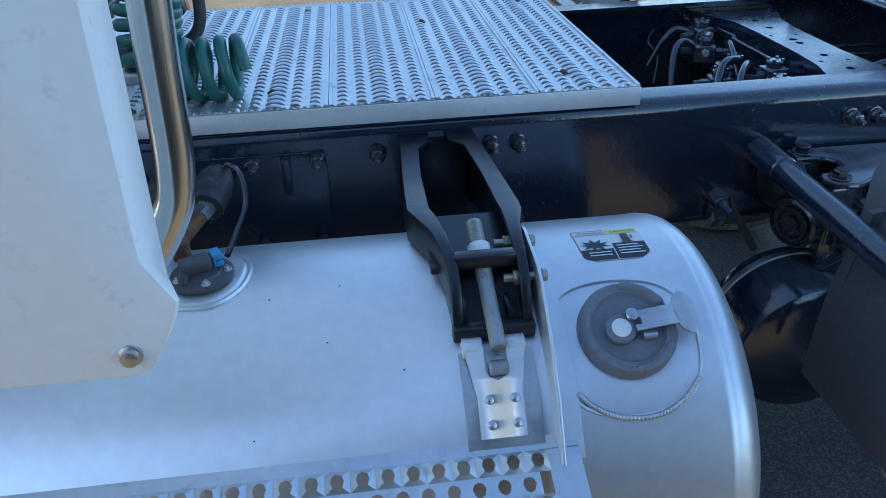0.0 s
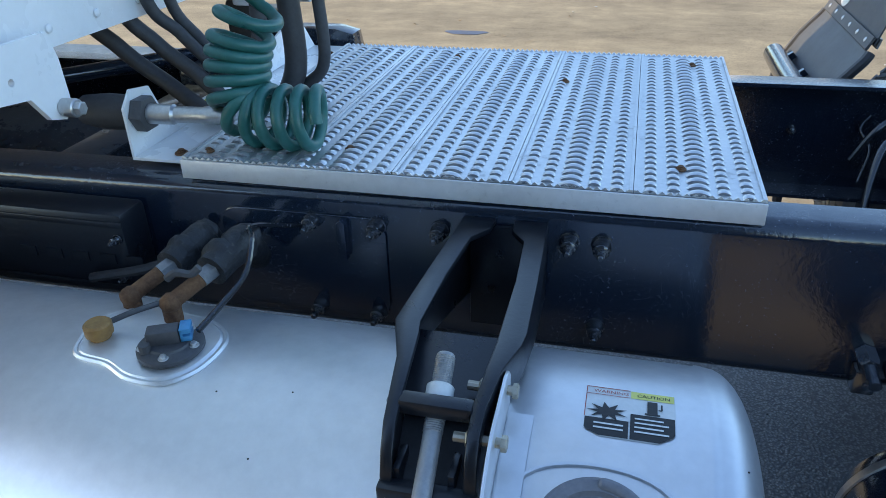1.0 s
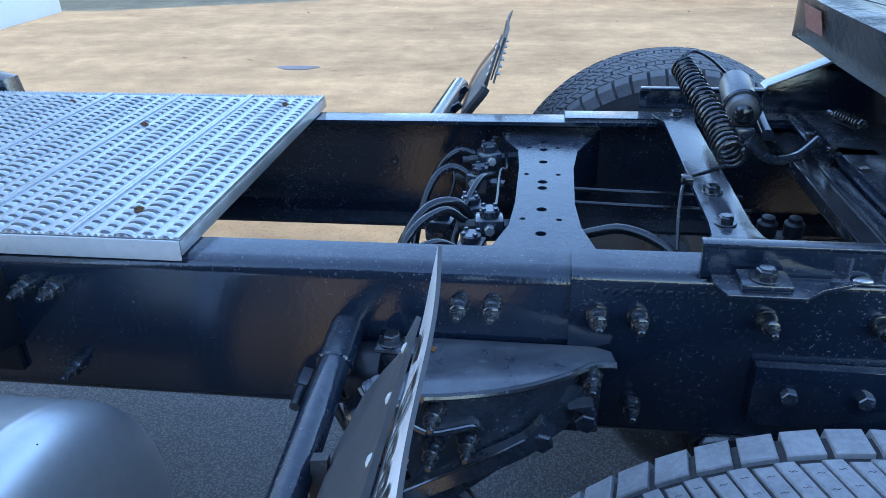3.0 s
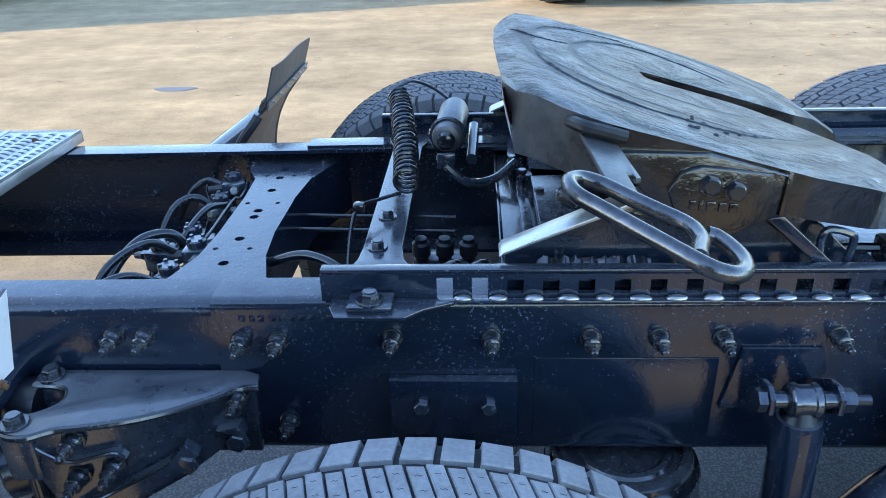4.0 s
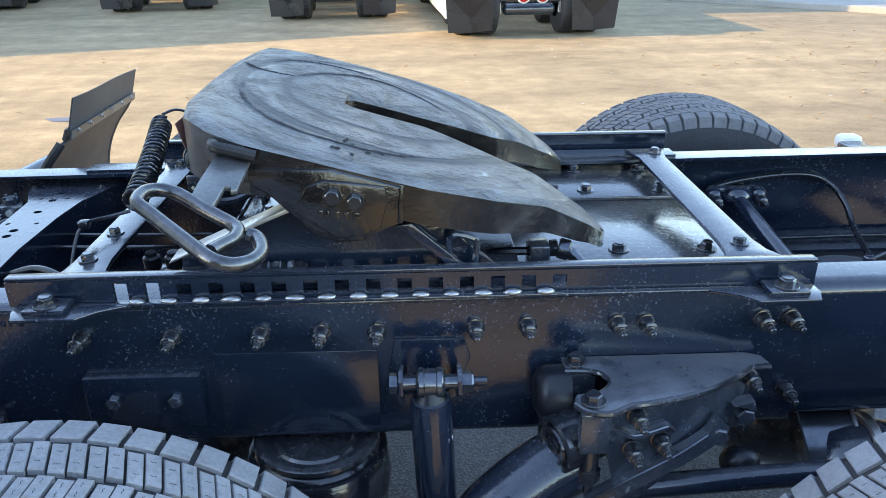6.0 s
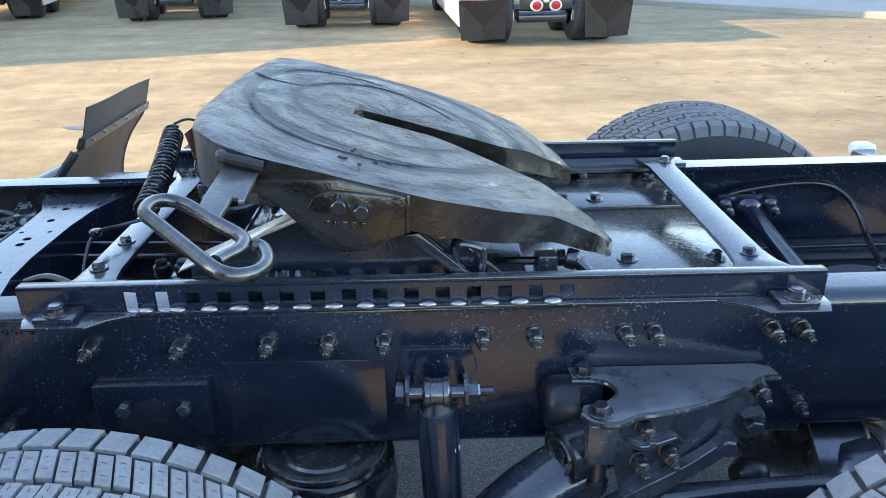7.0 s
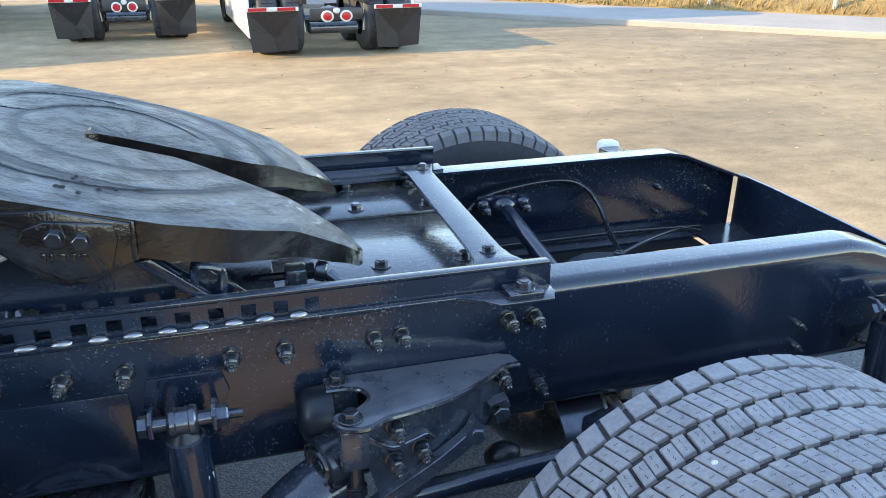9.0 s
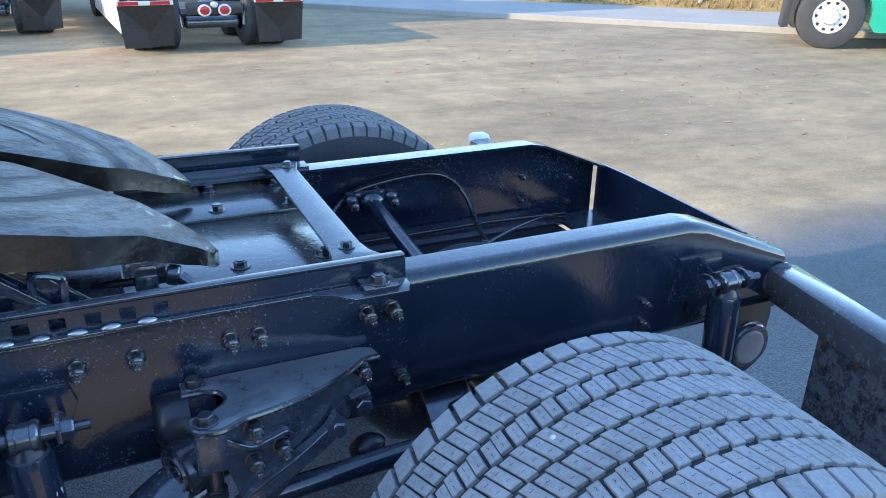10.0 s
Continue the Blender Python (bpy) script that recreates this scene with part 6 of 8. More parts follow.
sh = shock()
sh.matrix_basis = Matrix.Translation((1.598, 0, 0.983))
s2 = copy_thing(sh, Matrix.Translation((3.113, 0.010, 0.990)))
part("web_plate", prism(B(), [(-0.018, -0.024), (-0.020, -0.128), (0.02, -0.136), (0.12, -0.10), (0.15, -0.024)], "y", -0.018, -0.0102, 0.002), BLACK, s2)
bm = box(B(), -0.008, 0.008, -0.0006, 0.0006, -0.20, -0.105, 0.0004, Matrix.Translation((0.0345, -0.1315, 0)) @ Matrix.Rotation(radians(58), 4, "Z"))
part("label_strip", bm, PAPER, sh, "white and yellow label strip").data.materials.append(YELLOW)


def air_spring(m):
    g = thing("air_spring", "black rubber air spring under the frame rail", "air spring", "air springs")
    part("top_plate", lathe(B(), (0, 0, 0), (0, 0, -1), [(0.010, 0.0), (0.010, 0.070), (0.004, 0.078), (0.004, 0.088), (0.009, 0.093), (0.009, 0.103), (0.001, 0.108), (0.0, 0.118), (0.004, 0.126), (0.012, 0.128), (0.018, 0.116)], 44), WETB, g)
    part("bellows", lathe(B(), (0, 0, -0.015), (0, 0, -1), [(0, 0.108), (0.01, 0.125), (0.04, 0.142), (0.09, 0.148), (0.15, 0.140), (0.19, 0.11), (0.20, 0.09), (0.34, 0.085)], 40), GLOSSRUB, g)
    part("bead_ring", lathe(B(), (0, 0, -0.03), (0, 0, -1), [(0, 0.130), (0.003, 0.140), (0.010, 0.143), (0.016, 0.138)], 40), GLOSSRUB, g)
    g.matrix_basis = m
    return g


asp = air_spring(Matrix.Translation((1.365, 0.03, 0.777)))
copy_thing(asp, Matrix.Translation((2.88, 0.03, 0.77)))
copy_thing(asp, Matrix.Translation((1.385, FAR + 0.03, 0.797)))
copy_thing(asp, Matrix.Translation((2.88, FAR - 0.03, 0.77)))
for x in AX:
    ax = thing("drive_axle", "black drive axle housing under the frame", "axle", "drive axles")
    part("axle_tube", cyl(B(), (x, NEAR_IN - 0.2, WZ), (x, FAR_IN + 0.2, WZ), 0.075, 24), CAST, ax)
    part("differential", lathe(B(), (x - 0.30, 0.45, WZ + 0.02), (x + 0.24, 0.45, WZ), [(0, 0.06), (0.06, 0.09), (0.14, 0.17), (0.30, 0.21), (0.45, 0.16), (0.53, 0.05), (0.54, 0)], 28), CAST, ax)
shaft = thing("drive_shaft", "black propeller shaft between the rails", "drive shaft")
part("shaft_tube", cyl(B(), (-2.3, 0.45, 0.78), (0.74, 0.45, 0.60), 0.055, 20), CAST, shaft)
part("shaft_link", cyl(B(), (1.22, 0.45, 0.58), (2.30, 0.45, 0.56), 0.05, 20), CAST, shaft)
rod2 = thing("track_rod", "long black rod along the frame under the hanger", "rod")
part("rod_body", cyl(B(), (1.96, -0.125, 0.742), (3.05, -0.10, 0.775), 0.023, 16), BLACK, rod2)
part("rod_end", lump(B(), (2.20, -0.08, 0.760), (0.040, 0.030, 0.030)), MATTB, rod2)
drum = thing("brake_chamber", "round black brake chamber beneath the rail", "brake chamber", "brake chambers")
part("chamber_can", lathe(B(), (2.42, 0.02, 0.66), (2.60, 0.0, 0.68), [(0, 0.0), (0, 0.07), (0.02, 0.085), (0.09, 0.088), (0.10, 0.098), (0.11, 0.098), (0.12, 0.088), (0.18, 0.08), (0.19, 0)], 28), BLACK, drum)
part("clamp_band", lathe(B(), (2.51, 0.01, 0.67), (2.60, 0.0, 0.68), [(0, 0.099), (0.003, 0.103), (0.018, 0.103), (0.021, 0.099)], 28), STEEL, drum)
copy_thing(drum, Matrix.Translation((-1.52, 0.02, 0.0)))
sg = thing("spring_guard", "glossy dark curved metal sheet below the frame rail", "guard")
part("guard_sheet", prism(B(), [(0.14, 0.796), (0.05, 0.772), (-0.02, 0.72), (-0.07, 0.63), (-0.064, 0.63), (-0.014, 0.715), (0.054, 0.766), (0.143, 0.790)], "x", 2.375, 2.485), DARKPIN, sg)
part("guard_rim", prism(B(), [(0.142, 0.801), (0.048, 0.777), (-0.024, 0.724), (-0.075, 0.63), (-0.062, 0.63), (-0.012, 0.713), (0.056, 0.764), (0.145, 0.786)], "x", 2.4855, 2.492), STEEL, sg, "thin bright rim")

# ---- quarter fenders with flaps ----
FLAPM = material("grey_rubber_flap", (0.055, 0.055, 0.058), (0.085, 0.085, 0.088), 0.55, 0, 8, 120, 0.08, 0.1, 0.3)


def quarter_fender(s, y0, root, dx=0.0, dz=0.0):
    """s=1: near side, running to -y from y0; s=-1: far side."""
    g = thing("quarter_fender", "dark grey quarter fender and white faced flap ahead of the wheel", "fender", "quarter fenders")
    Y = lambda v: y0 - s * v
    lean = (lambda v: 0.026 + 0.060 * v + 0.005 * math.sin(13.0 * v)) if s == 1 else (lambda v: 0.036 + 0.008 * math.sin(9 * v + 0.6))
    prof = [(0.452, 1.078), (0.440, 1.06), (0.415, 1.03), (0.385, 0.99), (0.352, 0.93), (0.330, 0.87), (0.316, 0.80), (0.308, 0.70), (0.305, 0.58)]
    inner = [0.0, 0.0, 0.004, 0.015, 0.055, 0.075, 0.075, 0.075, 0.075] if s == 1 else [-0.030, -0.038, -0.042, -0.040, -0.020, 0.010, 0.03, 0.04, 0.04]
    bm = B()
    rows = []
    for (x, z), i in zip(prof, inner):
        rows.append([bm.verts.new(p) for p in ((x, Y(i), z), (x, Y(0.60), z), (x + 0.007, Y(0.60), z - 0.004), (x + 0.007, Y(i), z - 0.004))])
    for a, b in zip(rows, rows[1:]):
        for k in range(4):
            bm.faces.new((a[k], a[(k + 1) % 4], b[(k + 1) % 4], b[k]))
    bm.faces.new(rows[0])
    bm.faces.new(rows[-1])
    bmesh.ops.recalc_face_normals(bm, faces=bm.faces)
    part("fender_sheet", bm, FLAPM, g)
    bm = B()
    prism(bm, [(0.452, 1.078), (0.456, 1.082), (0.470, 1.115), (0.464, 1.118), (0.448, 1.084)], "y", Y(0.0), Y(0.60))
    part("clamp_strip", bm, FLAPM, g)
    bm = B()
    prism(bm, [(0.335, 0.955), (0.358, 0.958), (0.340, 0.80), (0.316, 0.80)], "y", Y(0.09), Y(0.105))
    part("side_flange", bm, FLAPM, g)
    flap = B()
    n, m = 26, 6
    grid = []
    for i in range(n + 1):
        v = i / n * 0.60
        row = []
        for j in range(m + 1):
            h = j / m
            row.append((0.468 + lean(v) * h, Y(v), 1.095 + (0.126 - (0.10 if s == 1 else 0.03) * v) * h))
        grid.append(row)
    for side in (0, 1):
        vs = [[flap.verts.new((x + 0.005 * side, y, z)) for x, y, z in row] for row in grid]
        for i in range(n):
            for j in range(m):
                flap.faces.new((vs[i][j], vs[i][j + 1], vs[i + 1][j + 1], vs[i + 1][j]))
        if side == 0:
            first = vs
        else:
            rim = [(i, m) for i in range(n + 1)] + [(n, j) for j in range(m - 1, -1, -1)]
            rim = [(0, j) for j in range(m + 1)] + rim[1:]
            for (a, b), (c, d) in zip(rim, rim[1:]):
                flap.faces.new((first[a][b], first[c][d], vs[c][d], vs[a][b]))
    bmesh.ops.recalc_face_normals(flap, faces=flap.faces)
    f = part("flap", flap, FLAPM, g, "white faced rubber flap")
    f.data.materials.append(WHITE)
    for p in f.data.polygons:
        if abs(p.normal.x) > 0.5 and s == 1:
            p.material_index = 1

    def on_flap(v, h, lift=0.0016):
        return Vector((0.468 + lean(v) * h - lift, Y(v), 1.095 + (0.126 - (0.10 if s == 1 else 0.03) * v) * h))
    bm = B()
    if s == 1:
        # the printed mark: a triangle pair and a row of plain bars
        bm.free()
        for tri in (((0.075, 0.35), (0.115, 0.62), (0.125, 0.35)), ((0.13, 0.35), (0.12, 0.75), (0.16, 0.62))):
            bm = B()
            bm.faces.new([bm.verts.new(on_flap(*q)) for q in tri])
            part("printed_triangle", bm, INK, f, "", False)
        for k, (v, w, h1) in enumerate(((0.20, 0.03, 0.85), (0.245, 0.008, 0.9), (0.265, 0.03, 0.62), (0.305, 0.03, 0.62), (0.345, 0.012, 0.8), (0.37, 0.008, 0.9), (0.39, 0.008, 0.62), (0.41, 0.03, 0.62), (0.45, 0.03, 0.62))):
            bm = B()
            for j in range(4):
                if w > 0.02 and j in (1, 2):
                    cols = ((v, v + 0.008), (v + w - 0.008, v + w))
                else:
                    cols = ((v, v + w),)
                for c0, c1 in cols:
                    h0, h2 = 0.3 + (h1 - 0.3) * j / 4, 0.3 + (h1 - 0.3) * (j + 1) / 4
                    bm.faces.new([bm.verts.new(on_flap(*q)) for q in ((c0, h0), (c1, h0), (c1, h2), (c0, h2))])
            part("printed_bar", bm, INK, f, "black printed bar", False)
    else:
        bm.faces.new([bm.verts.new(on_flap(0.46 + 0.055 * math.cos(a), 0.55 + 0.36 * math.sin(a))) for a in (2 * math.pi * k / 24 for k in range(24))])
        part("printed_mark", bm, PAPER, f, "white oval printed mark", False)
    for k in range(6):
        c = Vector((0.4575, Y(0.05 + k * 0.10), 1.0995))
        bm = lathe(B(), c, c + Vector((-1, 0, 0.45)), [(0, 0.0085), (0.003, 0.0075), (0.005, 0.004), (0.0053, 0)], 12)
        part("rivet", bm, PAPER if s == 1 else STEEL, g)
        c = Vector((0.484, Y(0.05 + k * 0.10), 1.105))
        bm = lathe(B(), c, c + Vector((1, 0, -0.4)), [(0, 0.0075), (0.004, 0.0075), (0.006, 0.004), (0.012, 0.004)], 8)
        part("nut", bm, RUST if s == 1 else STEEL, g)
    if s == -1:
        part("back_strip", prism(B(), [(0.475, 1.086), (0.481, 1.084), (0.488, 1.112), (0.482, 1.113)], "y", Y(0.0), Y(0.60)), DULL, g, "dull metal clamp strip")
    if s == -1:
        part("edge_roll", sweep(B(), curve([(x + 0.004, Y(i), z) for (x, z), i in zip(prof, inner)], 3), 0.015, 8), RUBBER, g)
    part("edge_roll", sweep(B(), curve([(x + 0.002, Y(0.60), z) for x, z in prof], 3), 0.012, 8), FLAPM, g)
    t = part("support_tube", cyl(B(), (0.285 - dx, root, 0.965 - dz), (0.308 - dx, Y(0.57), 0.925 - dz), 0.026 if s == 1 else 0.036, 20), BLACK, g, "black round support tube")
    bm = lathe(B(), (0.285 - dx, root, 0.965 - dz), (0.308 - dx, Y(0.57), 0.925 - dz), [(0.0, 0.030), (0.10, 0.030), (0.103, 0.027)] if s == 1 else [(0.0, 0.041), (0.10, 0.041), (0.103, 0.037)], 20)
    part("socket", bm, BLACK, g)
    for v in (0.21, 0.43):
        part("tube_clamp", prism(B(), [(0.295, 0.93), (0.345, 0.965), (0.36, 0.95), (0.315, 0.91)], "y", Y(v), Y(v + 0.02)), BLACK, g)
    return g


quarter_fender(1, -0.23, 0.0, -0.014, 0.026).matrix_basis = Matrix.Translation((-0.014, 0, 0.026))
quarter_fender(-1, 1.20, FAR).matrix_basis = Matrix.Translation((-0.03, 0, 0))
brb = thing("bracket_bolt", "large black bracket bolt on the rail web", "bolt")
bm = hexagon(B(), (0.205, 0.0, 0.865), (0.205, -0.04, 0.862), 0.018)
cyl(bm, (0.205, -0.04, 0.862), (0.205, -0.08, 0.855), 0.010, 12)
part("stud", bm, CAST, brb)
bm = box(B(), 0.19, 0.225, -0.03, -0.0005, 0.80, 0.845, 0.003)
part("lug", bm, CAST, brb)
cham = thing("air_reservoir", "glossy black round reservoir end behind the fuel tank", "air tank")
can = part("reservoir_can", lathe(B(), (0.365, -0.03, 0.595), (0.365, -0.22, 0.585), [(0, 0.0), (0, 0.13), (0.02, 0.158), (0.04, 0.165), (0.165, 0.165), (0.185, 0.158), (0.196, 0.140), (0.200, 0.08), (0.205, 0.0)], 48), BLACK, cham)
part("rim", sweep(B(), [(0.365 + 0.150 * math.cos(a), -0.205, 0.586 + 0.150 * math.sin(a)) for a in (2 * math.pi * k / 48 for k in range(48))], 0.012, 10, True), BLACK, can)
part("band", lathe(B(), (0.365, -0.075, 0.5927), (0.365, -0.22, 0.585), [(0, 0.1655), (0.002, 0.168), (0.016, 0.168), (0.018, 0.1655)], 48), STEEL, can, "thin bright band")
part("air_line", sweep(B(), curve([(0.30, -0.04, 0.74), (0.27, -0.03, 0.79), (0.25, -0.015, 0.83), (0.25, 0.01, 0.86)], 6), 0.008, 8), RUBBER, cham)
# ---- fifth wheel parts ----
bm = B()
prism(bm, [(1.300, 1.352), (1.297, 1.332), (1.335, 1.300), (1.375, 1.258), (1.405, 1.228), (1.440, 1.214), (1.485, 1.216), (1.522, 1.236), (1.553, 1.248), (1.556, 1.312), (1.44, 1.348)], "y", -0.016, 0.05, 0.004)
part("pivot_boss", bm, OILY, fifth, "oily black pivot boss")
bm = B()
prism(bm, [(1.394, 1.290), (1.407, 1.314), (1.432, 1.322), (1.473, 1.317), (1.516, 1.310), (1.519, 1.290), (1.507, 1.250), (1.480, 1.239), (1.448, 1.236), (1.405, 1.262)], "y", -0.027, -0.0165, 0.003)
moved(bm, Matrix.Translation((1.458, 0, 1.276)) @ Matrix.Diagonal((1.22, 1, 1.22, 1)) @ Matrix.Translation((-1.458, 0, -1.276)))
boss = part("bracket_cap", bm, OILY, fifth)
for x, z in ((1.439, 1.305), (1.477, 1.295)):
    part("cap_bolt", hexagon(cyl(B(), (x, -0.027, z), (x, -0.030, z), 0.0165, 16), (x, -0.030, z), (x, -0.039, z), 0.0140), SHINY, boss)
for x0, x1 in ((1.412, 1.422), (1.426, 1.432), (1.437, 1.450), (1.455, 1.466), (1.471, 1.484)):
    z0 = 1.266 - 0.10 * (x0 - 1.41)
    part("raised_bar", box(B(), x0, x1, -0.0295, -0.0272, z0, z0 + 0.015, 0.001), OILY, boss)
bm = prism(B(), [(1.549, 1.250), (1.557, 1.250), (1.560, 1.318), (1.553, 1.320)], "y", -0.020, -0.0165, 0.001)
part("skirt_seam", bm, OILY, fifth)
for y in (0.02, 0.855):
    bm = B()
    w = 0.027 if y < 0.4 else 0.012
    prism(bm, [(1.137, 1.066), (1.80, 1.066), (1.64, 1.215), (1.52, 1.262), (1.42, 1.262), (1.37, 1.270), (1.145, 1.172)], "y", y + w, y + w + 0.014, 0.003)
    part("side_bracket", bm, BLACK, fifth)
    bm = B()
    prism(bm, [(1.134, 1.172), (1.139, 1.179), (1.385, 1.286), (1.388, 1.278)], "y", y - 0.016, y + 0.036, 0.002)
    part("bracket_flange", bm, STEEL, fifth, "bright steel top flange of the side bracket")
part("cross_plate", box(B(), 1.22, 1.78, 0.055, 0.84, 1.076, 1.115, 0.004), BLACK, fifth)
part("lock_housing", box(B(), 1.30, 1.62, 0.25, 0.65, 1.12, 1.24, 0.02), OILY, fifth)
bm = B()
prism(bm, [(1.545, 1.232), (1.70, 1.098), (1.716, 1.106), (1.572, 1.236)], "y", 0.012, 0.030, 0.002)
part("brace", bm, BLACK, fifth)
part("brace_loop", sweep(B(), curve([(1.640, 0.02, 1.172), (1.638, 0.02, 1.196), (1.648, 0.02, 1.210), (1.678, 0.02, 1.204), (1.689, 0.02, 1.192), (1.684, 0.02, 1.150)], 5), 0.0065, 8), BLACK, fifth)
# release lever, pull bar and handle
bm = B()
prism(bm, [(1.247, 0.05), (1.300, 0.05), (1.302, 0.0), (1.311, -0.142), (1.303, -0.150), (1.300, -0.138), (1.292, -0.139), (1.295, -0.215), (1.296, -0.252), (1.262, -0.228), (1.256, -0.15)], "z", 1.732, 1.741, 0.002)
for v in bm.verts:
    v.co.z -= 0.29 * v.co.x
part("release_lever", bm, LEVER, fifth, "dull steel release lever")
part("lever_pin", sweep(B(), curve([(1.238, 0.024, 1.388), (1.250, -0.012, 1.391), (1.285, -0.014, 1.382), (1.314, -0.012, 1.373)], 5), 0.0105, 10), GRUB, fifth)
rod_pts = [(x, y, 1.741 - 0.29 * x) for x, y in ((1.355, -0.290), (1.367, -0.293), (1.377, -0.316), (1.380, -0.339), (1.374, -0.366), (1.359, -0.385), (1.343, -0.389), (1.326, -0.382), (1.294, -0.353), (1.262, -0.323), (1.230, -0.293), (1.213, -0.277),
           (1.206, -0.257), (1.207, -0.232), (1.218, -0.214), (1.235, -0.209), (1.253, -0.216), (1.283, -0.239), (1.309, -0.256), (1.332, -0.271), (1.342, -0.288), (1.342, -0.315), (1.334, -0.339), (1.325, -0.366))]
handle = part("pull_handle", sweep(B(), curve(rod_pts, 5), 0.0100, 14), HANDLE, fifth, "dull oiled steel looped pull handle")
bm = B()
sweep(bm, curve([(1.24, 0.06, 1.105), (1.30, 0.05, 1.118), (1.36, 0.055, 1.11), (1.40, 0.06, 1.10)], 5), 0.014, 10)
part("wire_loom", bm, NYLON, fifth)
# grease pushed up in beads and lumps on the plate
def grease_bead(pts, wide, high, seed):
    """An uneven bead of grease along points of the plate."""
    rng = random.Random(seed)
    line = curve([(x, y, 0) for x, y in pts], 14)
    bm = B()
    rows = []
    for k, c in enumerate(line):
        t = (line[min(k + 1, len(line) - 1)] - line[max(k - 1, 0)]).normalized()
        n = Vector((-t.y, t.x, 0))
        end = min(k, len(line) - 1 - k, 6) / 6
        w, h = wide * rng.uniform(0.55, 1.15) * (0.2 + 0.8 * end), high * rng.uniform(0.4, 1.2) * end
        row = []
        for q, f in ((-1.0, 0.0), (-0.55, 0.75), (0.0, 1.0), (0.5, 0.6), (1.0, 0.0)):
            e = c + n * (w * q + rng.uniform(-0.0012, 0.0012))
            row.append(bm.verts.new((e.x, e.y, fw_top(e.x) + 0.0003 + h * f * rng.uniform(0.6, 1.3) - (0.0015 if f == 0 else 0))))
        rows.append(row)
    for p, q in zip(rows, rows[1:]):
        for j in range(4):
            bm.faces.new((p[j], p[j + 1], q[j + 1], q[j]))
    bmesh.ops.recalc_face_normals(bm, faces=bm.faces)
    return part("grease_bead", bm, GRUB, fifth, "dark bead of grease")


grease_bead([(1.212, 0.415), (1.228, 0.320), (1.256, 0.248), (1.327, 0.158), (1.43, 0.120), (1.528, 0.126), (1.60, 0.165)], 0.0075, 0.0028, 3)
grease_bead([(1.300, 0.575), (1.335, 0.645), (1.368, 0.691), (1.442, 0.744), (1.52, 0.742), (1.60, 0.680), (1.655, 0.600)], 0.0065, 0.0026, 4)
grease_bead([(1.165, 0.640), (1.190, 0.585), (1.225, 0.562), (1.262, 0.562), (1.300, 0.575)], 0.0050, 0.0024, 5)
grease_bead([(1.232, 0.665), (1.262, 0.735), (1.319, 0.782), (1.40, 0.800), (1.47, 0.790)], 0.0055, 0.0022, 6)
rng = random.Random(8)
for k in range(9):
    x, y = 1.49 + rng.uniform(-0.06, 0.04), 0.105 + rng.uniform(-0.05, 0.05)
    bm = lump(B(), (x, y, fw_top(x)), (rng.uniform(0.003, 0.009), rng.uniform(0.003, 0.007), 0.0035))
    part("grease_lump", bm, GRUB, fifth)

# ---- coil line and air cylinder ahead of the coupling ----
cl = thing("coiled_cable", "black coiled electric cable standing at the tie bar", "cable")
part("coil_body", sweep(B(), helix([(0.957, 0.345, 1.168), (0.948, 0.47, 1.193), (0.932, 0.60, 1.220), (0.914, 0.725, 1.248)], 0.0240, [0, 7.5, 15, 23], 16), 0.0040, 8), NYLON, cl)
part("tail", sweep(B(), curve([(0.914, 0.74, 1.27), (0.945, 0.77, 1.275), (0.99, 0.80, 1.25), (1.03, 0.82, 1.215)], 6), 0.0036, 8), NYLON, cl)
part("lead", sweep(B(), curve([(0.945, 0.345, 1.148), (0.905, 0.32, 1.145), (0.868, 0.285, 1.143), (0.855, 0.25, 1.11), (0.850, 0.20, 1.04)], 6), 0.004, 8), NYLON, cl)
part("clip", box(B(), 0.857, 0.879, 0.272, 0.296, 1.134, 1.152, 0.004), NYLON, cl)
cyl_ = thing("air_cylinder", "grey air cylinder with black bracket ahead of the coupling", "air cylinder")
A0, A1 = Vector((1.030, 0.600, 1.178)), Vector((1.047, 0.790, 1.200))
part("cylinder_body", lathe(B(), A0, A1, [(0, 0.022), (0.005, 0.032), (0.014, 0.036), (0.17, 0.036), (0.185, 0.032), (0.192, 0)], 28), DULL, cyl_, "dull grey cylinder barrel")
part("end_cap", lathe(B(), A0 - (A1 - A0) * 0.12, A1, [(0, 0.010), (0.004, 0.019), (0.018, 0.022)], 24), NYLON, cyl_)
bm = box(B(), 1.008, 1.052, 0.560, 0.574, 1.120, 1.156, 0.004)
sweep(bm, [(1.032 + 0.039 * math.cos(a), 0.625, 1.181 + 0.039 * math.sin(a)) for a in (2 * math.pi * k / 20 for k in range(20))], 0.006, 6, True)
sweep(bm, curve([(1.03, 0.53, 1.14), (1.08, 0.53, 1.10), (1.14, 0.55, 1.10), (1.19, 0.58, 1.13)], 6), 0.010, 8)
part("bracket", bm, CAST, cyl_)
sl = thing("lock_rod", "thin black lock rod beside the air cylinder", "rod")
part("rod_body", cyl(B(), (1.088, 0.60, 1.13), (1.094, 0.78, 1.155), 0.014, 12), CAST, sl)
part("mount_plate", box(B(), 1.19, 1.215, 0.16, 0.74, 1.0765, 1.088, 0.002), BLACK, sl)
vb = thing("air_valve", "black air fitting with silver nut behind the coupling", "valve")
bm = box(B(), 1.80, 1.845, 0.115, 0.165, 1.066, 1.140, 0.008)
part("valve_body", bm, CAST, vb)
bm = B()
hexagon(bm, (1.845, 0.14, 1.125), (1.862, 0.138, 1.127), 0.018)
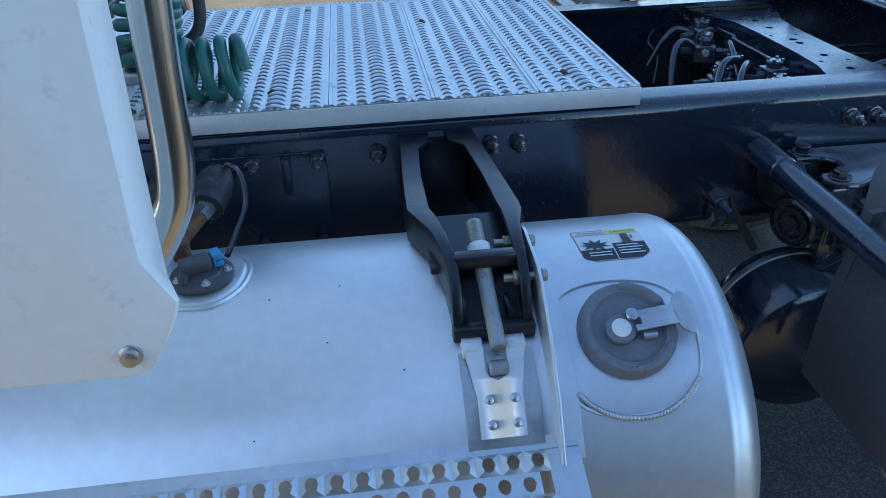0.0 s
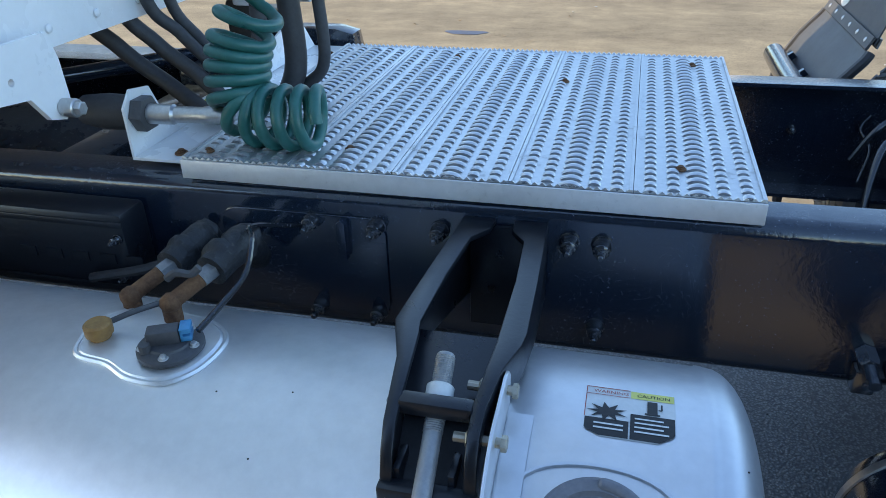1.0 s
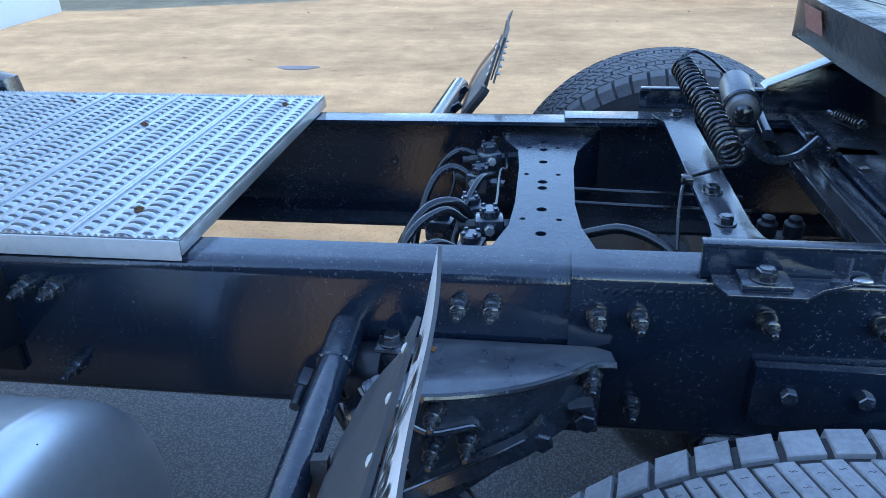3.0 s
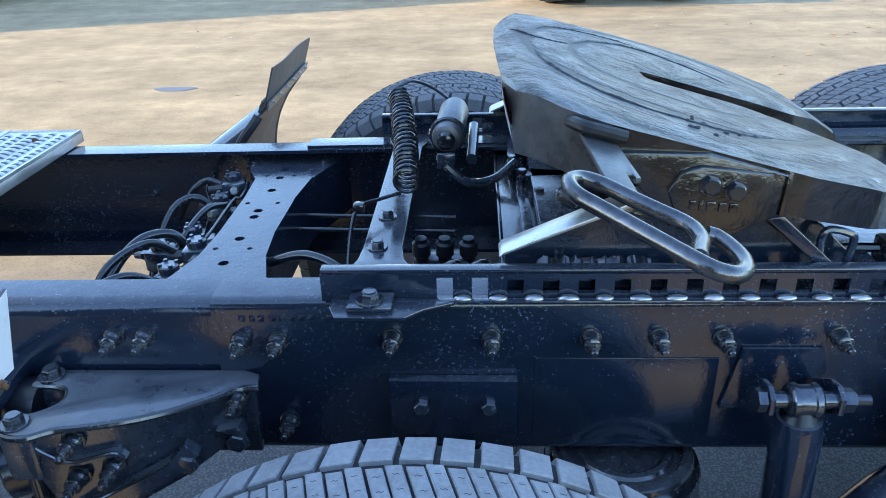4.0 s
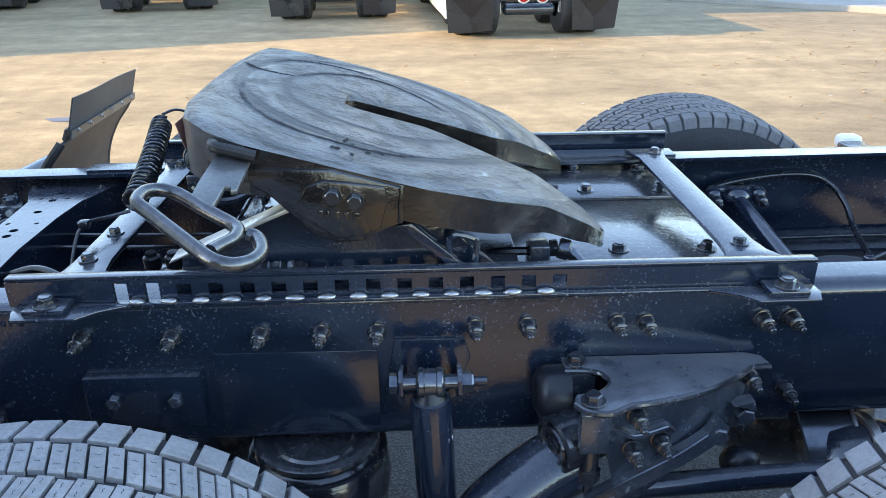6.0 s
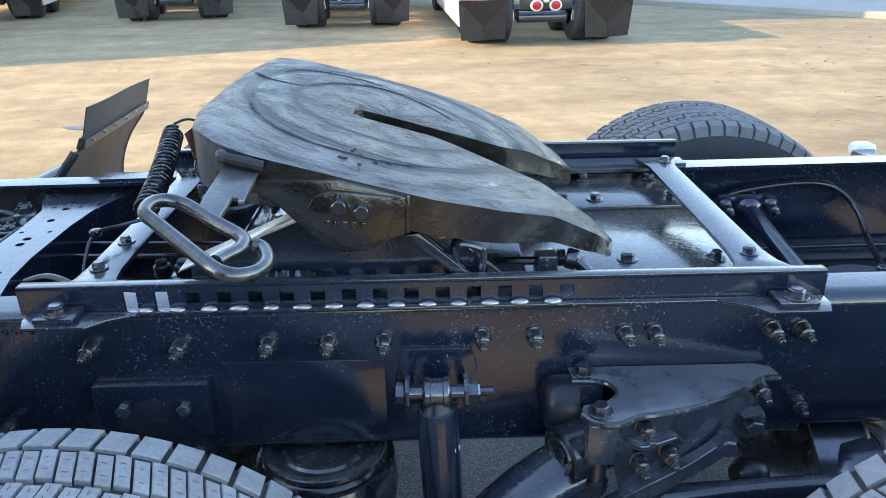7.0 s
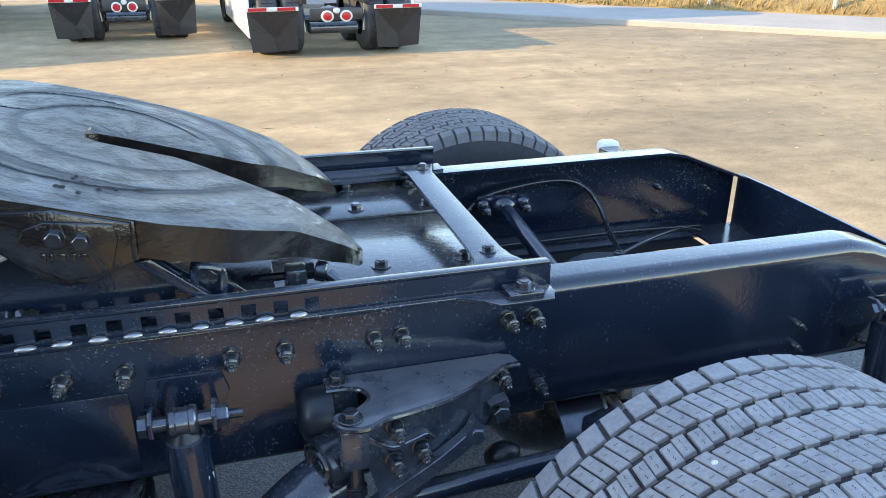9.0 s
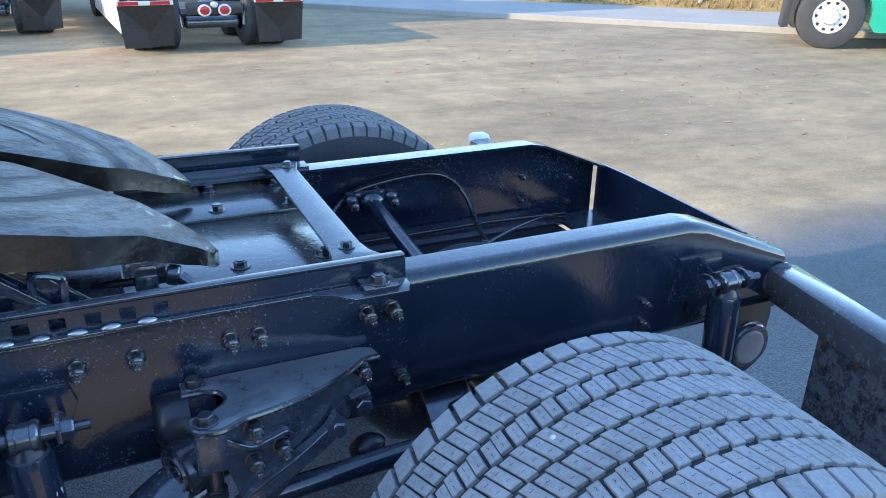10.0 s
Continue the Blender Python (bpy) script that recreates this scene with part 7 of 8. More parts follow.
cyl(bm, (1.862, 0.138, 1.127), (1.885, 0.132, 1.122), 0.021, 16, 0.003)
cyl(bm, (1.885, 0.13, 1.12), (1.905, 0.12, 1.10), 0.013, 12)
part("fitting", bm, DARKPIN, vb)
bm = B()
sweep(bm, curve([(1.80, 0.14, 1.12), (1.74, 0.15, 1.115), (1.68, 0.17, 1.095)], 5), 0.009, 8)
part("line", bm, NYLON, vb)
for k in range(2):
    hose_thing(((1.0 + 0.05 * k, 0.12, 1.02), (1.05 + 0.05 * k, 0.18, 1.06), (1.08 + 0.05 * k, 0.22, 1.03), (1.07, 0.27, 0.97)), 0.016, NYLON, "short black hose between the frame rails", "chassis air lines")


# lock springs and links under the front of the coupling
def lock_spring(a, b):
    g = thing("lock_spring", "small black coil spring of the coupling lock", "spring", "lock springs")
    a, b = Vector(a), Vector(b)
    part("coil", sweep(B(), helix([a, a.lerp(b, 0.33), a.lerp(b, 0.67), b], 0.013, [0, 3, 6, 9], 12), 0.0032, 7), SHINY, g)
    part("rod", cyl(B(), a + (a - b) * 0.25, b + (b - a) * 0.2, 0.006, 10), CAST, g)
    part("end_nut", hexagon(B(), b, b + (b - a).normalized() * 0.012, 0.012), SHINY, g)


lock_spring((1.275, 0.39, 1.125), (1.300, 0.32, 1.135))
lock_spring((1.262, 0.72, 1.145), (1.285, 0.63, 1.150))
for pts, w in ((((1.19, 0.52), (1.21, 0.58), (1.30, 0.56), (1.30, 0.53)), 1.115), (((1.22, 0.42), (1.24, 0.48), (1.33, 0.44), (1.32, 0.41)), 1.108), (((1.17, 0.60), (1.18, 0.80), (1.20, 0.80), (1.19, 0.60)), 1.120)):
    g = thing("lock_link", "flat black link of the coupling lock", "link", "lock links")
    part("link_bar", prism(B(), list(pts), "z", w - 0.008, w, 0.002), BLACK, g)
    x, y = pts[0]
    part("link_pin", hexagon(cyl(B(), (x + 0.012, y + 0.012, 1.076), (x + 0.012, y + 0.012, w + 0.004), 0.008, 10), (x + 0.012, y + 0.012, w + 0.004), (x + 0.012, y + 0.012, w + 0.014), 0.011), SHINY, g)
fb = thing("fitting_block", "black air fitting block with three stems between the rails", "fitting")
part("block_body", box(B(), 0.965, 1.095, 0.315, 0.375, 0.955, 1.010, 0.008), CAST, fb)
for x, h in ((0.985, 1.048), (1.033, 1.062), (1.082, 1.048)):
    stem = part("stem", lathe(B(), (x, 0.318, 1.0), (x, 0.31, h + 0.05), [(0, 0.014), (0.02, 0.014), (0.024, 0.019), (0.05, 0.019), (0.054, 0.013), (0.062, 0.012), (0.064, 0)], 14), MATTB, fb)
    part("stem_pipe", cyl(B(), (x, 0.30, 1.0), (x + 0.004, 0.22, 0.90), 0.012, 10), NYLON, fb)
wr = thing("crumpled_wrap", "crumpled clear plastic strip lying by the slide rail", "plastic strip")
bm = B()
rng = random.Random(31)
rows = []
for k in range(31):
    x = 1.195 + 0.185 * k / 30
    rows.append([bm.verts.new((x + rng.uniform(-0.002, 0.002), 0.018 + 0.012 * j + rng.uniform(-0.002, 0.002), 1.1440 + (0.014 if j == 1 else 0.004) + rng.uniform(-0.004, 0.005))) for j in range(3)])
for p, q in zip(rows, rows[1:]):
    for j in range(2):
        bm.faces.new((p[j], p[j + 1], q[j + 1], q[j]))
part("strip", bm, SHINY, wr)
part("support_bar", box(B(), 1.13, 1.40, 0.0135, 0.0455, 1.103, 1.1425, 0.003), BLACK, fifth)
FADED = material("faded_red_sticker", (0.30, 0.10, 0.08), (0.42, 0.22, 0.18), 0.5, 0, 20, 90, 0.05)
for y in (0.19, 0.62):
    bm = B()
    z0 = fw_top(1.15) - 0.012
    box(bm, 0, 0.0012, -0.055, 0.055, -0.055, -0.005, 0, Matrix.Translation((1.1338 + 0.018 * (abs(y - FC) / 0.45) ** 2, y, z0)) @ Matrix.Rotation(radians(-14), 4, "Y"))
    part("red_sticker", bm, FADED, fifth, "faded red sticker on the front skirt")
# ---- rear end ----
rc = thing("rear_crossmember", "black closing crossmember plate across the frame end", "crossmember")
bm = B()
prism(bm, [(0.03, 0.79), (0.03, 0.978), (0.06, 0.984), (0.42, 0.991), (0.70, 0.995), (0.862, 0.993), (0.862, 0.80)], "x", 3.402, 3.411)
part("end_plate", bm, BLACK, rc)
part("lower_shelf", plate_holes(B(), [(3.22, 0.03), (3.40, 0.03), (3.40, 0.862), (3.22, 0.862)], [[(3.25, 0.36), (3.37, 0.36), (3.37, 0.70), (3.25, 0.70)]], lambda u, v, w: (u, v, 0.812 + w), 0.008), BLACK, rc)
for y in (0.08, 0.12, 0.80, 0.84):
    put(HEX, rc, Matrix.Translation((3.395, y, 0.812)) @ Matrix.Scale(0.6, 4))
for y in (0.05, 0.09, 0.13):
    put(HEX, rc, Matrix.Translation((3.395, y, 0.984)) @ Matrix.Scale(0.5, 4))
for z in (0.86, 0.95):
    put(BOLT, rc, Matrix.Translation((3.28, FAR - 0.010, z)) @ Matrix.Scale(0.6, 4))


TUBEP = material("dusty_tube_paint", (0.040, 0.044, 0.050), (0.085, 0.088, 0.092), 0.22, 0, 9, 90, 0.05, 0.08, 0.4, 0.5)
FLAPS = material("spotted_wet_rubber", (0.030, 0.032, 0.038), (0.12, 0.124, 0.135), 0.45, 0, 28, 120, 0.15, 0.2, 0.3, 0, (0.44, 0.54))


def flap_hanger(s, y0, xa=3.408, xb=3.310, za=0.899):
    g = thing("mud_flap_hanger", "black square tube mud flap hanger with a hanging flap", "mud flap", "mud flap hangers")
    bm = B()
    y1 = y0 - s * 0.60
    a, b = Vector((xa, y0 - s * 0.001, za)), Vector((xb, y1, za - 0.005))
    d = (b - a)
    box(bm, 0, d.length, -0.048, 0.048, -0.046, 0.046, 0.013, Matrix.Translation(a) @ d.to_track_quat("X", "Z").to_matrix().to_4x4())
    part("hanger_tube", bm, TUBEP, g)
    part("weld_collar", lathe(B(), a + d.normalized() * 0.002, a + d.normalized(), [(0, 0.0), (0, 0.050), (0.003, 0.054), (0.008, 0.054), (0.012, 0.051), (0.016, 0.046)], 32), TUBEP, g, "round weld flange")
    prof = [(xa - 0.012 - (xa - xb) * (0.19 + 0.42 * k / 12) / 0.6, y0 - s * (0.19 + 0.42 * k / 12)) for k in range(13)]
    bm = B()
    rows = []
    for k, (x, y) in enumerate(prof):
        rows.append([bm.verts.new(p) for p in ((x, y, za - 0.047), (x + 0.008, y, za - 0.047), (x + 0.012 + 0.008 * math.sin(k), y, 0.28), (x + 0.004 + 0.008 * math.sin(k), y, 0.28))])
    for p, q in zip(rows, rows[1:]):
        for k in range(4):
            bm.faces.new((p[k], p[(k + 1) % 4], q[(k + 1) % 4], q[k]))
    bm.faces.new(rows[0])
    bm.faces.new(rows[-1])
    bmesh.ops.recalc_face_normals(bm, faces=bm.faces)
    part("flap", bm, FLAPS, g, "black spotted rubber flap")
    for k in range(4):
        c = Vector((xa - 0.012 - (xa - xb) * (0.22 + 0.11 * k) / 0.6, y0 - s * (0.22 + 0.11 * k), za - 0.062))
        part("flap_bolt", hexagon(B(), c, c + Vector((-0.012, 0, 0)), 0.010), RUST, g)
    return g


flap_hanger(1, 0.0)
flap_hanger(-1, 0.90, 3.27, 3.235, 0.90)
# far hanger tube end: its sunlight is put into the white colour
cap_ = thing("sunlit_tube_end", "white block on the far flap hanger tube, standing for its sunlit end", "end cap")
part("cap_body", box(B(), 3.205, 3.29, 1.485, 1.56, 0.90, 0.958, 0.02), WHITE, cap_)
sb = thing("shackle_bracket", "black rear bracket with round grey bushing", "bracket")
bm = B()
prism(bm, [(3.26, 0.82), (3.43, 0.82), (3.437, 0.78), (3.432, 0.74), (3.442, 0.70), (3.440, 0.66), (3.42, 0.625), (3.385, 0.605), (3.34, 0.60), (3.29, 0.63), (3.27, 0.70)], "y", -0.02, 0.03, 0.006)
part("bracket_plate", bm, MATTB, sb)
part("bushing", lathe(B(), (3.355, -0.045, 0.70), (3.355, 0.0, 0.70), [(0, 0.0), (0, 0.046), (0.003, 0.050), (0.022, 0.050)], 36), CAPGREY, sb, "round grey bushing face")
sb.matrix_basis = Matrix.Translation((-0.050, 0, 0.030))
part("bushing_ring", lathe(B(), (3.362, -0.038, 0.70), (3.362, 0.0, 0.70), [(0, 0.050), (0, 0.062), (0.004, 0.066), (0.010, 0.064), (0.012, 0.070), (0.020, 0.070)], 36), BLACK, sb)
tr = thing("torque_rod", "black torque rod with twin bolted end inside the far rail", "torque rod", "", (-0.068, 0, 0))
bm = box(B(), 2.50, 2.66, 0.815, 0.845, 0.965, 1.005, 0.012)
for x in (2.515, 2.645):
    lump(bm, (x, 0.81, 0.985), (0.026, 0.026, 0.024))
part("end_block", bm, BLACK, tr)
for x in (2.515, 2.645):
    put(BOLT, tr, Matrix.Translation((x, 0.79, 0.975)))
part("rod_body", cyl(B(), (2.58, 0.80, 0.975), (2.62, 0.25, 0.86), 0.024, 16), BLACK, tr)
part("eye", lump(B(), (2.58, 0.80, 0.98), (0.045, 0.035, 0.035)), BLACK, tr)
brc = thing("brake_chamber", "black round drum between the rails behind the coupling", "brake chamber", "brake chambers")
part("chamber_can", lathe(B(), (2.76, 0.54, 0.850), (2.76, 0.54, 0.6), [(0, 0.0), (0, 0.05), (0.004, 0.13), (0.012, 0.14), (0.03, 0.14), (0.04, 0.12), (0.2, 0.10), (0.21, 0)], 36), BLACK, brc)
bm = B()
cyl(bm, (2.80, 0.57, 0.850), (2.80, 0.57, 0.890), 0.010, 12)
hexagon(bm, (2.80, 0.57, 0.868), (2.80, 0.57, 0.886), 0.015)
part("stem", bm, CAST, brc)
hose_thing(((2.36, 0.80, 0.93), (2.45, 0.835, 0.995), (2.58, 0.846, 1.022), (2.72, 0.846, 1.030), (2.80, 0.842, 1.005), (2.84, 0.80, 0.955), (2.835, 0.72, 0.905), (2.80, 0.57, 0.885)), 0.0085, NYLON, "black air hose clipped on the far rail", "chassis air lines")
hose_thing(((2.40, 0.83, 0.83), (2.7, 0.83, 0.832), (2.95, 0.83, 0.835), (3.25, 0.82, 0.83)), 0.007, NYLON, "black wiring loom along the rail flange", "chassis air lines")
hose_thing(((2.80, 0.57, 0.875), (2.93, 0.63, 0.885), (3.1, 0.72, 0.87), (3.22, 0.78, 0.83)), 0.006, NYLON, "black air line to the frame end", "chassis air lines")
# added sheet at the frame end, under-chassis shade put into its colour
ft = thing("shade_sheet", "added dark sheet between the rails, standing for shade under the chassis", "tray")
part("dark_sheet", plate_holes(B(), [(2.30, 0.086), (3.21, 0.086), (3.21, 0.86), (2.30, 0.86)], [[(2.98, 0.40), (3.18, 0.40), (3.18, 0.74), (2.98, 0.74)]], lambda u, v, w: (u, v, 0.798 + w), 0.006), UNDERSHADE, ft)
sp = thing("pebble", "small pale pebble stuck in the tyre tread", "pebble")
part("pebble_body", lump(B(), (0, 0, 0), (0.007, 0.006, 0.005)), PAPER, sp)
ang = radians(112)
sp.matrix_basis = Matrix.Translation((AX[1] + 0.5295 * math.cos(ang), -0.500, WZ + 0.5295 * math.sin(ang)))
# ---- yard beyond ----
CONC = material("pale_concrete", (0.30, 0.285, 0.26), (0.40, 0.38, 0.345), 0.9, 0, 0.8, 20, 0.15)
GRASSY = material("dry_bank", (0.20, 0.13, 0.045), (0.42, 0.30, 0.12), 0.95, 0, 1.2, 14, 0.6)
GREENP = material("green_truck_paint", (0.0, 0.30, 0.20), (0.01, 0.36, 0.25), 0.25, 0, 3, 40, 0, 0.05, 0, 0.6)
FLAPR = material("smooth_black_flap", (0.016, 0.018, 0.022), (0.026, 0.028, 0.033), 0.28, 0, 2, 40, 0, 0.04)
DARKP = material("dark_truck_paint", (0.02, 0.022, 0.025), (0.04, 0.042, 0.045), 0.3, 0, 3, 40, 0, 0.05)
REDLENS = material("red_lamp_lens", (0.45, 0.012, 0.02), (0.55, 0.02, 0.03), 0.2, 0, 20, 90, 0, 0.05)
POST = material("grey_post", (0.40, 0.38, 0.34), (0.52, 0.50, 0.46), 0.8, 0, 5, 60, 0.1)
LEAF = material("dry_leaf", (0.22, 0.12, 0.05), (0.52, 0.38, 0.21), 0.85, 0, 20, 90, 0.1)
PALELEAF = material("pale_litter", (0.50, 0.47, 0.40), (0.68, 0.66, 0.60), 0.85, 0, 20, 90, 0.1)

# kerb line runs from left far to right near
K0, KD = Vector((9.5, 14.1, 0)), Vector((0.72, -0.694, 0))
KN = Vector((0.694, 0.72, 0))
bm = B()


def kerb_pt(s, w, z):
    return K0 + KD * s + KN * w + Vector((0, 0, z))


rows = [[bm.verts.new(kerb_pt(s, w, z)) for w, z in ((0, -0.05), (0, 0.10), (0.02, 0.12), (3.1, 0.13), (3.15, -0.05))] for s in range(-26, 27, 2)]
for a, b in zip(rows, rows[1:]):
    for k in range(4):
        bm.faces.new((a[k], a[k + 1], b[k + 1], b[k]))
tagged(part("pavement", bm, CONC), "pale concrete kerb strip along the yard", "pavement", kind="structure")
bm = B()
rng = random.Random(21)
rows = []
for i in range(66):
    s = -32 + i
    rows.append([bm.verts.new(kerb_pt(s, w, z + (rng.uniform(-0.06, 0.10) if w > 3.2 else 0))) for w, z in ((3.12, 0.11), (3.5, 0.22), (4.2, 0.45), (5.2, 0.85), (7, 1.4), (10, 2.1), (15, 2.8))])
for a, b in zip(rows, rows[1:]):
    for k in range(6):
        bm.faces.new((a[k], a[k + 1], b[k + 1], b[k]))
tagged(part("bank", bm, GRASSY), "dry brown grass bank behind the kerb", "bank", kind="structure")
bm = B()
for k in range(9000):
    s, w = rng.uniform(-24, 14), 3.2 + rng.random() ** 1.5 * 4.0
    z = float(np.interp(w, (3.1, 3.5, 4.2, 5.2, 7), (0.11, 0.22, 0.45, 0.85, 1.4)))
    p = kerb_pt(s, w, z)
    h, a = rng.uniform(0.06, 0.28), rng.uniform(0, 6.28)
    lean = Vector((math.cos(a), math.sin(a), 0)) * h * rng.uniform(0.2, 0.9)
    side = Vector((-math.sin(a), math.cos(a), 0)) * rng.uniform(0.008, 0.03)
    bm.faces.new([bm.verts.new(q) for q in (p - side, p + side, p + lean + Vector((0, 0, h)))])
tagged(part("dry_grass", bm, GRASSY, None, "", False), "dry yellow grass and fallen leaves on the bank", "grass", kind="stuff")
for k in range(9):
    s = -17.5 + k * 2.75
    b0 = kerb_pt(s, 3.45, 0.1)
    p = thing("fence_post", "weathered pale fence post on the dry bank", "fence post", "fence posts", b0)
    part("post_body", cyl(B(), (0, 0, -0.05), (0.03, 0.0, 1.6), 0.055, 12, 0.01), POST, p)
    part("post_cap", cyl(B(), (0.03, 0, 1.6), (0.03, 0, 1.63), 0.065, 12, 0.01), POST, p)
bm = B()
for h in (0.5, 0.95, 1.4):
    sweep(bm, [kerb_pt(-17.5 + k * 2.75, 3.45, 0.1 + h) for k in range(9)], 0.006, 6)
for k in range(-100, 30):
    sweep(bm, [kerb_pt(k * 0.17, 3.452, 0.2), kerb_pt(k * 0.17, 3.452, 1.6)], 0.003, 4)
tagged(part("fence_wire", bm, STEEL), "thin grey wire fence between the posts", "fence", kind="stuff")

# litter on the yard
bm = B()
for k in range(420):
    x, y = rng.uniform(-4, 14), rng.uniform(2.6, 13)
    if k < 280:
        x, y = rng.gauss(8.5, 2.0), rng.gauss(8.5, 2.2)
    if y < 2.4:
        continue
    a, l, w = rng.uniform(0, 6.28), rng.uniform(0.02, 0.06), rng.uniform(0.010, 0.024)
    u, v = Vector((math.cos(a), math.sin(a), 0)) * l, Vector((-math.sin(a), math.cos(a), 0)) * w
    c = Vector((x, y, 0.006))
    up = Vector((0, 0, rng.uniform(0.004, 0.02)))
    bm.faces.new([bm.verts.new(q) for q in (c - u, c + v * 0.9 + up * 0.4, c + u + up, c - v)])
tagged(part("leaf_litter", bm, LEAF, None, "", False), "scattered dry brown leaves on the asphalt", "leaves", kind="stuff")
bm = B()
for k in range(70):
    x, y = rng.uniform(-3, 14), rng.uniform(2.8, 12)
    lump(bm, (x, y, 0.006), (rng.uniform(0.006, 0.02), rng.uniform(0.006, 0.012), 0.005))
tagged(part("pale_litter", bm, PALELEAF, None, "", False), "small pale stones and scraps on the asphalt", "litter", kind="stuff")
STAIN = material("oil_stain", (0.10, 0.10, 0.115), (0.16, 0.16, 0.18), 0.5, 0, 6, 40, 0.05)
bm = B()
o = [(-1.80 + (0.20 + 0.04 * math.sin(3 * a)) * math.cos(a), 5.98 + (0.10 + 0.02 * math.cos(2 * a)) * math.sin(a)) for a in (2 * math.pi * k / 24 for k in range(24))]
bm.faces.new([bm.verts.new((x, y, 0.004)) for x, y in o])
tagged(part("stain", bm, STAIN, None, "", False), "small dark damp stain on the dusty asphalt", "stain", kind="structure")


def simple_tyre(r, w, seg=40):
    bm = B()
    lathe(bm, (0, 0, 0), (0, 1, 0), [(0.0, r * 0.52), (0.0, r * 0.62), (0.01, r * 0.9), (0.03, r * 0.985), (0.05, r), (w - 0.05, r), (w - 0.03, r * 0.985), (w - 0.01, r * 0.9), (w, r * 0.62), (w, r * 0.52)], seg, False)
    for k in range(48):
        a = 2 * math.pi * k / 48
        for y0 in (0.055, w / 2 + 0.01):
            box(bm, r - 0.004, r + 0.008, y0, y0 + w / 2 - 0.07, -0.022, 0.022, 0, Matrix.Rotation(a, 4, "Y"))
    return bm


def parked_truck(m, paint, skirt, lights=True, flaps=True):
    """A parked tractor seen from behind: x across, y ahead, its tail at the origin."""
    g = thing("parked_truck", "parked highway tractor seen from behind in the yard", "truck", "parked trucks")
    for s in (-1, 1):
        for y in (0.62, 1.95):
            for off in (0.90, 0.57):
                bm = moved(simple_tyre(0.51, 0.29), Matrix.Translation((s * off, y, 0.51)) @ Matrix.Rotation(radians(90), 4, "Z") @ Matrix.Translation((0, -0.145, 0)))
                w = part("tyre", bm, TYRE, g)
                bm = lathe(B(), (s * (off + 0.10), y, 0.51), (s * (off + 0.2), y, 0.51), [(0, 0.27), (0.03, 0.27), (0.035, 0.25), (0.02, 0.14), (0.05, 0.12), (0.06, 0.0)], 28)
                if off > 0.6:
                    part("rim", bm, STEEL, w)
                else:
                    bm.free()
        part("chassis_rail", box(B(), s * 0.43 - 0.04, s * 0.43 + 0.04, 0.1, 6.0, 0.78, 1.05, 0.01), DARKP, g)
        part("front_tyre", moved(simple_tyre(0.51, 0.29), Matrix.Translation((s * 1.02, 5.9, 0.51)) @ Matrix.Rotation(radians(90), 4, "Z") @ Matrix.Translation((0, -0.145, 0))), TYRE, g)
        if flaps:
            bm = B()
            tl, tr, bl, br = [bm.verts.new(p) for p in ((s * 0.86 - 0.34, 0.0, 0.71), (s * 0.86 + 0.34, 0.0, 0.71), (s * 0.86 - 0.30, 0.03, 0.10), (s * 0.86 + 0.30, 0.03, 0.12))]
            knee, keel = bm.verts.new((s * 0.86 + 0.02, 0.13, 0.28)), bm.verts.new((s * 0.86 + 0.03, 0.14, 0.08))
            for f in ((tl, tr, knee), (tl, knee, bl), (tr, br, knee), (bl, knee, keel), (br, keel, knee)):
                bm.faces.new(f)
            part("mud_flap", bm, FLAPR, g, "", False)
            part("reflector_strip", box(B(), s * 0.86 - 0.34, s * 0.86 + 0.34, -0.02, 0.0, 0.70, 0.76, 0.004), PAPER, g)
            for k in range(2):
                part("red_reflector", box(B(), s * 0.86 - 0.32 + k * 0.38, s * 0.86 - 0.08 + k * 0.38, -0.024, -0.021, 0.705, 0.755), REDLENS, g)
    part("axle_housing", cyl(B(), (-1.0, 0.62, 0.51), (1.0, 0.62, 0.51), 0.08, 16), CAST, g)
    part("differential", lump(B(), (0, 0.62, 0.52), (0.2, 0.25, 0.2)), CAST, g)
    part("air_tank", cyl(B(), (-0.36, 0.34, 0.40), (0.36, 0.34, 0.40), 0.09, 20, 0.03), CAST, g)
    for s in (-1, 1):
        part("air_bag", cyl(B(), (s * 0.5, 0.95, 0.45), (s * 0.5, 0.95, 0.80), 0.12, 20, 0.03), RUBBER, g)
        part("shock", cyl(B(), (s * 0.42, 0.25, 0.35), (s * 0.46, 0.28, 0.85), 0.035, 12), CAST, g)
    part("tail_beam", box(B(), -0.36, 0.36, 0.05, 0.10, 0.54, 0.72, 0.01), DARKP, g)
    if lights:
        for x, r, mm in ((-0.13, 0.088, REDLENS), (0.13, 0.088, REDLENS), (0.0, 0.05, PAPER)):
            z = 0.60 if mm is REDLENS else 0.68
            lamp = part("tail_lamp", lathe(B(), (x, 0.05, z), (x, -0.02, z), [(0, r), (0.02, r), (0.03, r * 0.8), (0.036, 0)], 24), PAPER if mm is REDLENS else STEEL, g)
            part("lens", lathe(B(), (x, 0.018, z), (x, -0.05, z), [(0, r * 0.72), (0.012, r * 0.66), (0.02, 0)], 24), mm, lamp)
    part("sleeper", prism(B(), [(3.1, 0.55), (3.1, 3.7), (3.4, 3.9), (4.6, 3.9), (5.6, 2.9), (6.0, 1.9), (7.2, 1.6), (7.3, 0.5)], "x", -1.15, 1.15, 0.06), paint, g)
